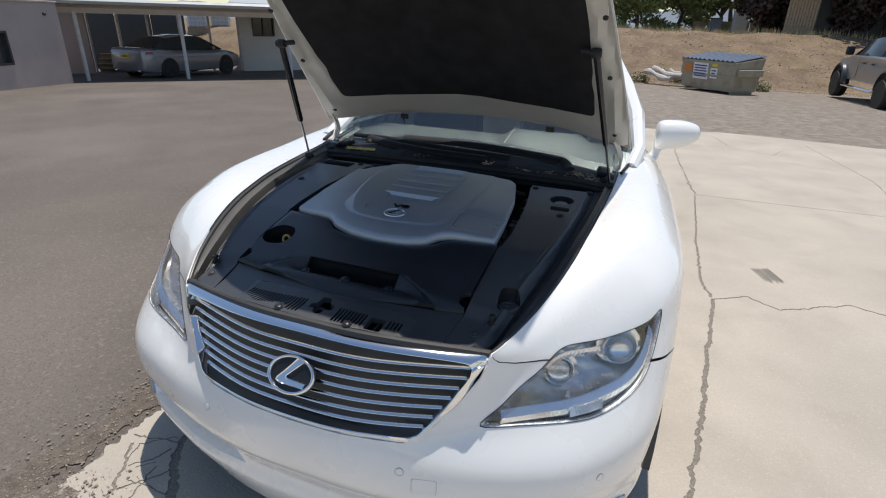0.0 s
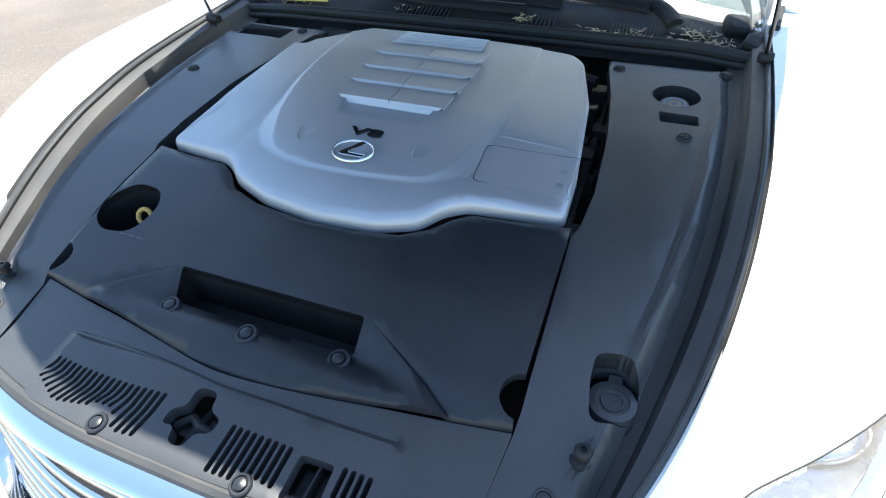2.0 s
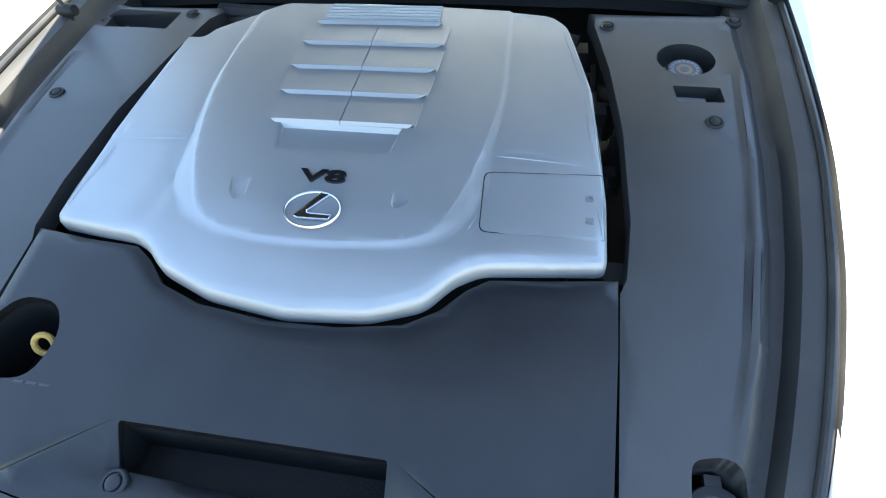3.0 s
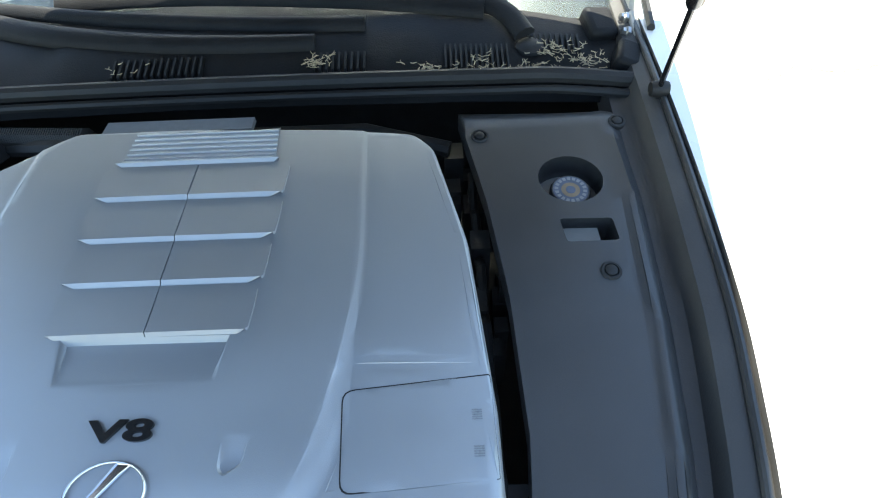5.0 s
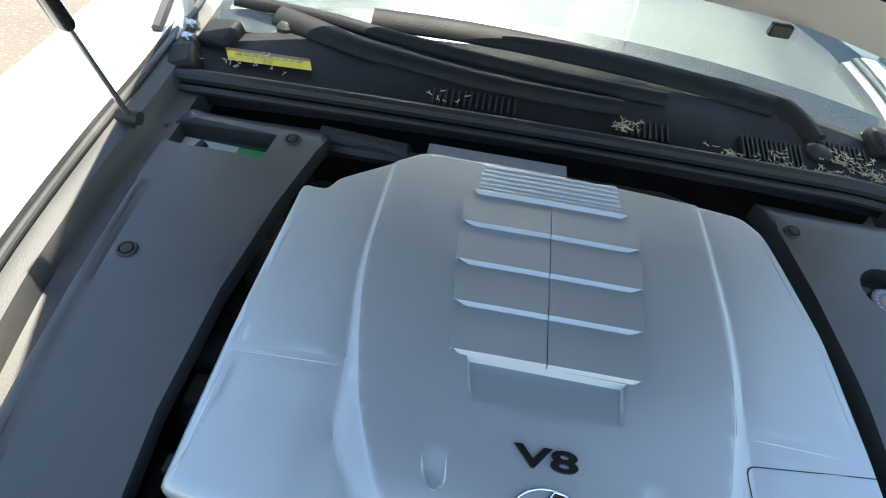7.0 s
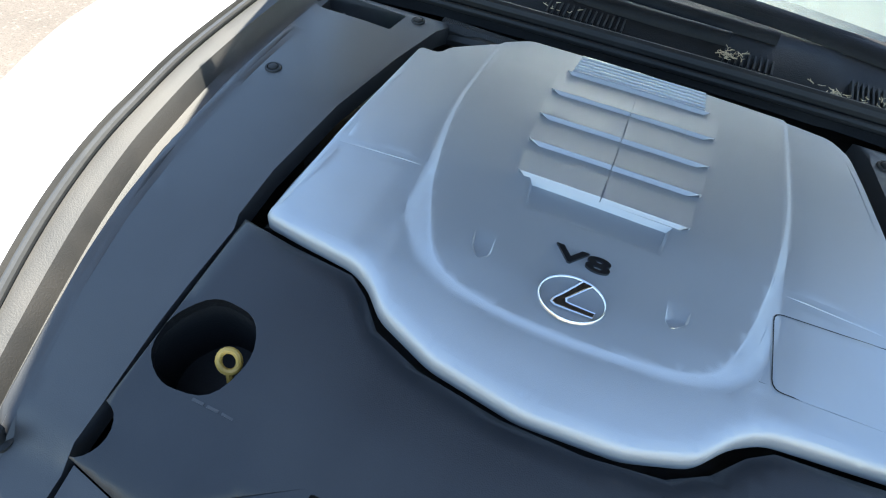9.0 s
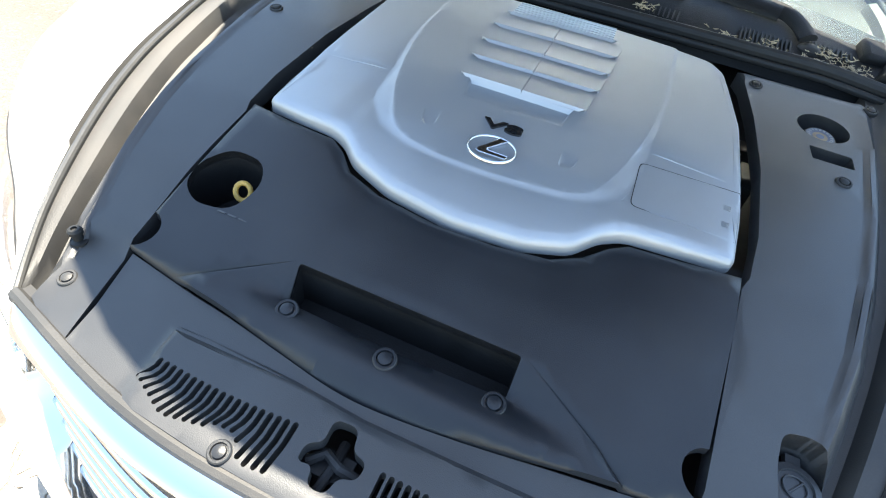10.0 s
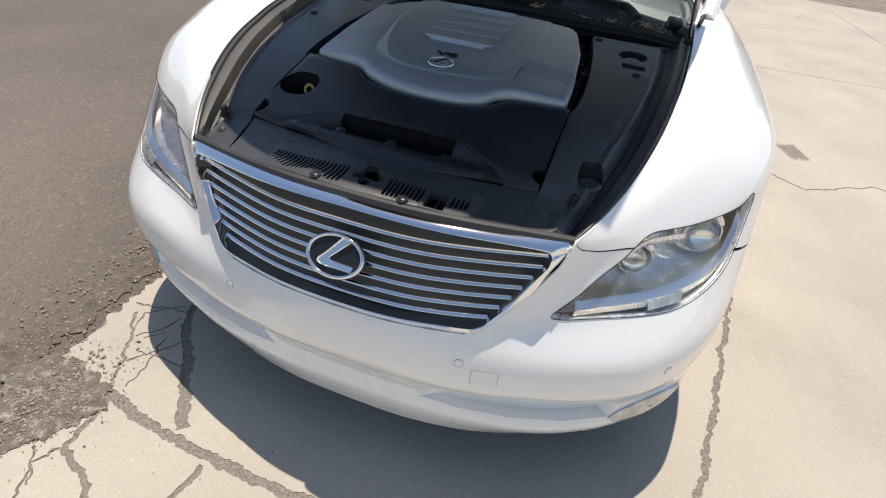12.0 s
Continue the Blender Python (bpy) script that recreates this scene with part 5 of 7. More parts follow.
for side in (1, -1):
    # gas strut
    st = new("gas_strut")
    st.parent = CAR
    tagged(st, "black gas strut holding the bonnet up")
    top = hood(.560 if side > 0 else -.612, .545, -.055)
    base = Vector((.636, 2.150, 1.0)) if side > 0 else Vector((-.612, 2.075, .990))
    mid = base.lerp(top, .34)
    bm = bmesh.new()
    tube(bm, [mid, mid.lerp(top, .02), top], [0.008, 0.0105, 0.0105], 14)
    part("cylinder", bm, BLACK_GLOSS, st)
    bm = bmesh.new()
    tube(bm, [base, mid], 0.0042, 10)
    part("rod", bm, STEEL if side < 0 else BLACK_GLOSS, st)
    bm = bmesh.new()
    disc(bm, Matrix.Translation(top) @ pose(0, 0, 0, 0, 90, 0), [(0.013, -.016), (0.016, -.008), (0.016, .008), (0.013, .016)], 14)
    tube(bm, [top, top + Vector((-side * .045, .01, .006))], 0.009, 8)
    part("ball_joint", bm, RUBBER, st)
    bm = bmesh.new()
    disc(bm, Matrix.Translation(base) @ pose(0, 0, 0, 0, 90, 0), [(0.010, -.014), (0.012, -.006), (0.012, .006), (0.010, .014)], 12)
    tube(bm, [base, base + Vector((side * .012, 0, -.06))], 0.006, 8)
    part("lower_joint", bm, RUBBER, st)
    # painted hinge arm, swan-necked, with its bracket, foam block and end cap of the cowl
    bm = bmesh.new()
    hp = smooth_loop([(side * .640, 2.33, .985), (side * .652, 2.372, 1.005), (side * .650, 2.395, 1.045), (side * .640, 2.365, 1.085), (side * .622, 2.30, 1.135)], 5, closed=False)
    rows = [[p + Vector((-side * .005, -.014, -.004)), p + Vector((side * .006, -.010, .006)), p + Vector((side * .006, .012, .008)), p + Vector((-side * .005, .014, -.002))] for p in hp]
    grid(bm, rows, closed=True)
    bmesh.ops.recalc_face_normals(bm, faces=bm.faces)
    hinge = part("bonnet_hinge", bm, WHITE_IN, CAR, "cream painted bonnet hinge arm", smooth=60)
    bm = bmesh.new()
    box(bm, (-.012, -.030, -.02), (.012, .030, .022), Matrix.Translation((side * .652, 2.335, .985)) @ pose(0, 0, 0, 12, side * 8, 0))
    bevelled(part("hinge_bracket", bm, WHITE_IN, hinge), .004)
    for p in ((side * .636, 2.318, .995), (side * .640, 2.352, 1.002)):
        bm = bmesh.new()
        disc(bm, Matrix.Translation(p) @ pose(0, 0, 0, 0, side * -70, 0), [(0.010, 0), (0.010, .006), (0.006, .007), (0.006, .014)], 6)
        part("hinge_bolt", bm, STEEL, hinge)
    bm = bmesh.new()
    box(bm, (-.026, -.028, -.024), (.026, .028, .012), Matrix.Translation((side * .628, 2.262, .985)) @ pose(0, 0, 0, 10, side * 14, side * -14))
    bevelled(part("foam_block", bm, COWLPL, CAR, "black foam block at the end of the cowl"), .008, 3)
    bm = bmesh.new()
    box(bm, (-.026, -.034, -.024), (.026, .030, .014), Matrix.Translation((side * .592, 2.352, .995)) @ pose(0, 0, 0, 16, side * 6, side * 10))
    bevelled(part("cowl_end_cap", bm, COWLPL, CAR), .010, 3)

# ---- rest of the car ----
def side_profile(y):
    """Half widths and heights of the flank at y: sill, lower, waist, shoulder, beltline."""
    k = lerp_table(y, [(2.6, 1.0), (4.9, .995), (5.5, .97), (5.85, .90), (6.02, .80), (6.06, .70)])
    belt = lerp_table(y, [(2.6, 1.03), (3.4, 1.0), (4.6, 1.01), (5.2, 1.03), (5.8, 1.03), (6.06, .96)])
    return [(.88 * k, .19), (.915 * k, .27), (.933 * k, .425), (.9375 * k, .55), (.928 * k, .68), (.915 * k, .81), (.880 * k, belt - .10), (.80 * k, belt - .02), (.70 * k, belt + .01)]
REAR_C = (4.925, 0.335)
def flank(side, y0, y1, n, cut=None):
    bm = bmesh.new()
    ys = [y0 + (y1 - y0) * i / n for i in range(n + 1)]
    rows = []
    for y in ys:
        pr = smooth_loop([(a, b, 0) for a, b in side_profile(y)], 4, closed=False)
        rows.append([(side * p.x, y, p.y) for p in pr])
    vs = grid(bm, rows, flip=side > 0)
    if cut:
        dead = [f for f in bm.faces if (f.calc_center_median().y - cut[0]) ** 2 + (f.calc_center_median().z - cut[1]) ** 2 < .375 ** 2]
        bmesh.ops.delete(bm, geom=dead, context="FACES")
    return bm
for side in (1, -1):
    d1 = solid(part("front_door", flank(side, 2.626, 3.66, 10), WHITE, CAR), 0.02)
    d2 = solid(part("rear_door", flank(side, 3.666, 4.60, 10), WHITE, CAR), 0.02)
    solid(part("rear_fender", flank(side, 4.606, 6.06, 40, REAR_C), WHITE, CAR), 0.004)
    for dd, y in ((d1, 3.45), (d2, 4.42)):
        bm = bmesh.new()
        tube(bm, [(side * .94, y - .10, .80), (side * .962, y - .07, .805), (side * .962, y + .07, .805), (side * .94, y + .10, .80)], 0.012, 8)
        part("door_handle", bm, WHITE, dd)
# rear panel, boot lid, roof, glass house
bm = bmesh.new()
rows = [[(s * p.x, 6.06 - .02 * (1 - abs(p.x) / .7) * 0 + .03 * (1 - (p.x / .66) ** 2), p.y) for p in smooth_loop([(a, b, 0) for a, b in side_profile(6.06)], 2, closed=False) for s in (1,)], [(-p.x, 6.06 + .03 * (1 - (p.x / .66) ** 2), p.y) for p in smooth_loop([(a, b, 0) for a, b in side_profile(6.06)], 2, closed=False)]]
grid(bm, rows)
solid(part("rear_panel", bm, WHITE, CAR), 0.004)
def arc(y, zc, ze, w, n=12):
    return [(w * i / n, y, ze + (zc - ze) * (1 - (i / n) ** 2)) for i in range(-n, n + 1)]
bm = bmesh.new()
grid(bm, [arc(5.28, 1.10, 1.05, .66), arc(5.45, 1.11, 1.06, .68), arc(5.75, 1.10, 1.05, .66), arc(5.98, 1.07, 1.0, .60), arc(6.06, 1.02, .97, .52), arc(6.08, .75, .74, .52)], flip=True)
solid(part("boot_lid", bm, WHITE, CAR), 0.004)
bm = bmesh.new()
grid(bm, [arc(3.25, 1.415, 1.375, .58), arc(3.5, 1.455, 1.40, .58), arc(3.9, 1.47, 1.41, .575), arc(4.3, 1.455, 1.395, .565), arc(4.55, 1.42, 1.37, .55)], flip=True)
roofp = solid(part("roof", bm, WHITE, CAR), 0.004)
bm = bmesh.new()
grid(bm, [arc(4.555, 1.42, 1.37, .55), arc(4.9, 1.29, 1.24, .60), arc(5.28, 1.105, 1.055, .66)], flip=True)
solid(part("rear_window", bm, SIDEGLASS, CAR), 0.004)
for side in (1, -1):
    belt0 = [(side * .70, y, lerp_table(y, [(2.42, 1.02), (2.6, 1.04), (3.4, 1.01), (4.6, 1.02), (5.28, 1.05)])) for y in (2.50, 2.75, 3.0, 3.25, 3.66, 4.1, 4.55, 4.9, 5.2)]
    ex = .055 if side > 0 else 0.0
    belt0 = [(x + ex * .2, y, z) for x, y, z in belt0]
    topl = [(side * x + ex * (.7 if y < 4 else .3), y, z - ex * .5 * (1 if y < 3.2 else 0)) for x, y, z in ((.675, 2.54, 1.055), (.655, 2.80, 1.19), (.625, 3.03, 1.30), (.590, 3.26, 1.375), (.585, 3.66, 1.405), (.575, 4.1, 1.40), (.555, 4.55, 1.37), (.60, 4.9, 1.24), (.65, 5.2, 1.09))]
    bm = bmesh.new()
    grid(bm, [belt0, topl], flip=side < 0)
    solid(part("side_glass", bm, SIDEGLASS, CAR), 0.004)
    for nm, pts, r in (("a_pillar", [(side * .705, 2.42, 1.0), (side * .68 + ex, 2.56, 1.07 - .3 * ex), (side * .655 + 1.3 * ex, 2.80, 1.20 - .7 * ex), (side * .625 + 1.4 * ex, 3.03, 1.31 - ex), (side * .588 + ex, 3.27, 1.385)], 0.036 if side > 0 else 0.03), ("roof_rail", [(side * .588, 3.27, 1.385), (side * .583, 3.66, 1.412), (side * .573, 4.1, 1.405), (side * .553, 4.56, 1.375)], 0.022), ("c_pillar", [(side * .553, 4.56, 1.375), (side * .61, 4.9, 1.24), (side * .68, 5.25, 1.06)], 0.05), ("b_pillar", [(side * .70, 3.66, 1.0), (side * .585, 3.66, 1.40)], 0.025)):
        bm = bmesh.new()
        tube(bm, pts, r, 10)
        part(nm, bm, WHITE if nm != "b_pillar" else BLACK_GLOSS, CAR)
    # black rubber edge along the pillar foot
    bm = bmesh.new()
    tube(bm, [(side * .668, 2.30, 1.012), (side * .690, 2.42, 1.022), (side * .690 + ex, 2.56, 1.085 - .3 * ex), (side * .665 + 1.3 * ex, 2.80, 1.215 - .7 * ex)], 0.008, 6)
    part("pillar_trim", bm, RUBBER, CAR)
    # door mirror
    mir = new("door_mirror")
    mir.parent = CAR
    tagged(mir, "white door mirror housing on a short foot")
    bm = bmesh.new()
    c0 = Vector((.937 if side > 0 else -.87, 2.93, 1.075))
    rings = []
    for k in range(13):
        a = math.pi * k / 12 - math.pi / 2
        cx = math.sin(a)
        ring = []
        for j in range(20):
            b = 2 * math.pi * j / 20
            ca = max(0.0, math.cos(a)) ** (0.5 if cx > 0 else 0.22)
            ry, rz = .062 * ca, (.066 - .014 * cx) * ca
            yy = ry * math.cos(b)
            yy = yy if yy < 0 else yy * .55
            ring.append(c0 + Vector((side * .100 * cx, yy + .022 * cx, rz * math.sin(b) + .010 * cx)))
        rings.append(ring)
    grid(bm, rings, closed=True, flip=side < 0)
    bmesh.ops.recalc_face_normals(bm, faces=bm.faces)
    part("housing", bm, WHITE, mir, smooth=60)
    bm = bmesh.new()
    disc(bm, Matrix.Translation((c0.x, 2.965, 1.078)) @ pose(0, 0, 0, -90, 0, 0) @ Matrix.Diagonal((1, .6, 1, 1)), [(.082, 0), (.082, .002)], 24)
    part("mirror_glass", bm, CHROME, mir)
    bm = bmesh.new()
    tube(bm, [(c0.x - side * .105, 2.89, .945), (c0.x - side * .085, 2.91, .99), (c0.x - side * .072, 2.925, 1.03)], [.024, .020, .026], 10)
    part("foot", bm, WHITE, mir)
    # wheels
    for yc in (1.955, 4.925):
        wh = new("wheel")
        wh.parent = CAR
        tagged(wh, "alloy wheel with a black tyre")
        m = Matrix.Translation((side * .80, yc, .332)) @ pose(0, 0, 0, 0, side * 90, 0)
        bm = bmesh.new()
        disc(bm, m, [(.23, -.11), (.30, -.115), (.325, -.09), (.332, -.05), (.332, .05), (.325, .09), (.30, .115), (.235, .11)], 48)
        part("tyre", bm, RUBBER, wh)
        bm = bmesh.new()
        disc(bm, m, [(.225, .06), (.235, .112), (.228, .114), (.21, .07), (.06, .06), (.055, .10), (.03, .105)], 40)
        for k in range(10):
            tube(bm, [m @ Vector((.05 * math.cos(a), .05 * math.sin(a), .09)) for a in [2 * math.pi * k / 10]] + [m @ Vector((.22 * math.cos(2 * math.pi * k / 10), .22 * math.sin(2 * math.pi * k / 10), .10))], [.018, .014], 6)
        part("rim", bm, STEEL, wh)
    for yc in (1.955, 4.925):
        bm = bmesh.new()
        rows = []
        for k in range(17):
            a = math.pi * (-.05 + 1.1 * k / 16)
            rows.append([(side * x, yc + .392 * math.cos(a), .335 + .392 * math.sin(a)) for x in (.92, .60)])
        grid(bm, rows, flip=side < 0)
        solid(part("wheel_arch_liner", bm, BLACK, CAR), 0.004, 0)
    bm = bmesh.new()
    box(bm, (side * .66 - .15, 6.0, .72), (side * .66 + .13, 6.075, .88))
    bevelled(part("tail_lamp", bm, mat("red_lamp_plastic", (.4, .02, .02), .2, bump=0) if side > 0 else bpy.data.materials["red_lamp_plastic"], CAR), .02)
bm = bmesh.new()
box(bm, (-.68, 1.45, .20), (.68, 5.85, .26))
box(bm, (-.80, 2.45, .24), (.80, 2.50, .95))
part("underbody", bm, DEEP, CAR)
# body meshes are sheared sideways to fit the camera's view
def view_shear(x, y):
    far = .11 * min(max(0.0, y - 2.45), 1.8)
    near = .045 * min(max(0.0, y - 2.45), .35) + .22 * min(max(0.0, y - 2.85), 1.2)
    return view_sway(x, y) - far - (near - far) * ease((x - .30) / .30)
def view_sway(x, y):
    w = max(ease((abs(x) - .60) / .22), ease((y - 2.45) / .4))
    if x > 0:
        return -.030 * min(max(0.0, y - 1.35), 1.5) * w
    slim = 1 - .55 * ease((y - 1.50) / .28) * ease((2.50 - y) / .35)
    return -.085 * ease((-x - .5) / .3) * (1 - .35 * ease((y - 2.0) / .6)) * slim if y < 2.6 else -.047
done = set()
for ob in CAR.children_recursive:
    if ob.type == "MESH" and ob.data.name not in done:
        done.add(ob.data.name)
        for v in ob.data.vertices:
            v.co.x += view_shear(v.co.x, v.co.y)
# loose dry twigs on the cowl
for (x, y), n, sp in (((.126, 2.262), 26, .018), ((.303, 2.238), 22, .030), ((.389, 2.268), 8, .016), ((.380, 2.238), 18, .026), ((.512, 2.285), 36, .030), ((.463, 2.242), 26, .036), ((.555, 2.258), 36, .028), ((-.54, 2.285), 24, .05), ((-.17, 2.262), 6, .02)):
    bm = bmesh.new()
    for k in range(n):
        p = Vector((x + random.gauss(0, sp * .75), min(max(y + random.gauss(0, sp * .3), 2.236), 2.33), 0))
        p.z = cowl_z(p.x, p.y) + random.uniform(.010, .020)
        a = random.uniform(0, 6.28)
        q = p + Vector((math.cos(a), math.sin(a), random.uniform(-.2, .6))) * random.uniform(.004, .010)
        r = q + Vector((math.cos(a + .7), math.sin(a + .7), .3)) * random.uniform(.003, .008)
        tube(bm, [p, q, r], [.0008, .0007, .0004], 4)
        tube(bm, [q, q + Vector((math.cos(a - .9), math.sin(a - .9), .4)) * random.uniform(.003, .006)], [.0006, .0003], 4)
    me = mesh_of("twig_heap", bm, STRAW, 0)
    tw = tagged(new("twig_heap", me), "small heap of pale dry twigs on the black cowl", "plant debris", kind="stuff")
    tw.matrix_world = CAR.matrix_world

# ---- ground ----
ASPHALT = mat("old_asphalt", (0.152, 0.128, 0.109), 0.92, vary=0.22, scale=1.1, fine=62, bump=1.0, dirt=(0.225, 0.19, 0.165), dirt_amount=0.55, dirt_scale=0.35, spec=0.3, grain=0.75)
CONCRETE = mat("worn_concrete", (0.47, 0.42, 0.355), 0.9, vary=0.13, scale=1.3, fine=140, bump=0.6, dirt=(0.34, 0.30, 0.25), dirt_amount=0.4, dirt_scale=2.2, spec=0.3, grain=0.20)
GRAVEL = mat("grey_gravel", (0.25, 0.215, 0.18), 0.95, grain=0.6, vary=0.35, scale=7, fine=45, bump=1.0, dirt=(0.36, 0.32, 0.27), dirt_amount=0.5, dirt_scale=3, spec=0.2)
DIRT = mat("dry_earth", (0.225, 0.165, 0.115), 0.98, vary=0.35, scale=0.9, grain=0.5, fine=9, bump=1.0, dirt=(0.24, 0.19, 0.10), dirt_amount=0.6, dirt_scale=1.2, spec=0.1)
STONE = mat("pale_stone", (0.36, 0.30, 0.235), 0.9, vary=0.3, scale=3, fine=60, bump=0.4, by_piece=0.6)
CRUMB = mat("crack_grit", (0.25, 0.222, 0.187), 0.95, vary=0.45, scale=130, fine=220, bump=1.0)

VERGE = mat("dark_gritty_earth", (0.15, 0.126, 0.105), 0.97, vary=0.4, scale=26, fine=160, bump=1.0, grain=0.8, dirt=(0.17, 0.145, 0.12), dirt_amount=0.6, dirt_scale=9, spec=0.2)
WASHED = mat("washed_earth", (0.17, 0.145, 0.122), 0.97, vary=0.3, scale=16, fine=180, bump=1.0, grain=0.6, dirt=(0.44, 0.40, 0.345), dirt_amount=0.75, dirt_scale=34, spec=0.2)
def lie(x, y):
    """Ground falls in a cone about the camera's start, fitted to its view."""
    return -.032 * max(0.0, min(math.hypot(x - .77, y - .19), 40.0) - 5.0)

def ground_z(x, y):
    """Flat by the car, rising into an earth bank behind the gravel."""
    bank = ease((y - 25.2 - .1 * (x - 3)) / 10) * ease((x + 8) / 4)
    z = lie(x, y) - 0.02 + 2.35 * bank
    z += bank * (.22 * noise.noise(Vector((x * .45, y * .45, 1))) + .07 * noise.noise(Vector((x * 1.7, y * 1.7, 4))))
    return z
rows = []
xs = [-900, -300, -120, -60, -35] + [-28 + .8 * i for i in range(66)] + [32, 50, 100, 300, 900]
ysg = [-900, -200, -60, -40, -30, -20, -14, -9, -4, 0, 3, 6, 9, 12, 15, 18, 21] + [23 + .5 * i for i in range(34)] + [42, 46, 50, 60, 100, 200, 900]
bm = bmesh.new()
grid(bm, [[(x, y, ground_z(x, y)) for x in xs] for y in ysg])
tagged(new("ground", mesh_of("ground", bm, DIRT)), "dry brown earth rising into a bank", "ground", kind="structure")
bm = bmesh.new()
grid(bm, [[(x, y, lie(x, y) - .012) for x in [-30 + 1.0 * i for i in range(30)] + [-.9]] for y in [-30 + 1.0 * i for i in range(60)]])
tagged(new("asphalt_lot", mesh_of("asphalt_lot", bm, ASPHALT)), "worn grey asphalt lot with lighter dusty streaks", "asphalt", kind="structure")
bm = bmesh.new()
def gravel_edge(x):
    return 25.0 + .1 * (x - 3) + .5 * noise.noise(Vector((x * .5, 0, 0)))
grid(bm, [[(x, 10.3 + (gravel_edge(x) - 10.3) * j / 24, lie(x, 10.3 + (gravel_edge(x) - 10.3) * j / 24) - .010 + .006 * noise.noise(Vector((x * 3, j * 3., 0)))) for x in [-2.5 + .5 * i for i in range(60)]] for j in range(25)])
tagged(new("gravel_strip", mesh_of("gravel_strip", bm, GRAVEL)), "strip of grey gravel behind the slab", "gravel", kind="structure")
bm = bmesh.new()
grid(bm, [[(x, y, lie(x, y) + .0012) for x in (-.985, 0, 1, 2, 3, 4, 4.69)] for y in (-.98, 0, 2, 4, 5, 6, 7, 8, 9, 10, 10.6)])
tagged(new("crack_bed", mesh_of("crack_bed", bm, CRUMB)), "gritty bed that shows in the cracks", "grit", kind="structure")

# concrete slabs, parted by cracks
rs = random.Random(4)
def rough_line(pts, amp=0.012, step=0.010):
    out = []
    for a, b in zip(pts, pts[1:]):
        a, b = Vector(a), Vector(b)
        n = max(2, int((b - a).length / step))
        for k in range(n):
            t = k / n
            p = a.lerp(b, t)
            nr = Vector((-(b - a).y, (b - a).x)).normalized()
            out.append(p + nr * amp * (.9 * noise.noise(Vector((p.x * 9, p.y * 9, 3))) + .8 * noise.noise(Vector((p.x * 31, p.y * 31, 7))) + .55 * noise.noise(Vector((p.x * 83, p.y * 83, 5)))))
    out.append(Vector(pts[-1]))
    return out
def crack_poly(pts, w, amp=0.012, ends=(1.0, 1.0)):
    c = rough_line(pts, amp)
    L, R = [], []
    n = len(c)
    for i, p in enumerate(c):
        d = (c[min(i + 1, n - 1)] - c[max(i - 1, 0)]).normalized()
        nr = Vector((-d.y, d.x))
        k = w / 2 * (ends[0] + (ends[1] - ends[0]) * i / (n - 1))
        # each lip crumbles by itself
        a, b = (k * (.86 + .45 * noise.noise(Vector((p.x * 17, p.y * 17, z))) + .5 * noise.noise(Vector((p.x * 70, p.y * 70, z)))) for z in (9, 21))
        L.append(p + nr * max(a, .0012))
        R.append(p - nr * max(b, .0012))
    return L + R[::-1]
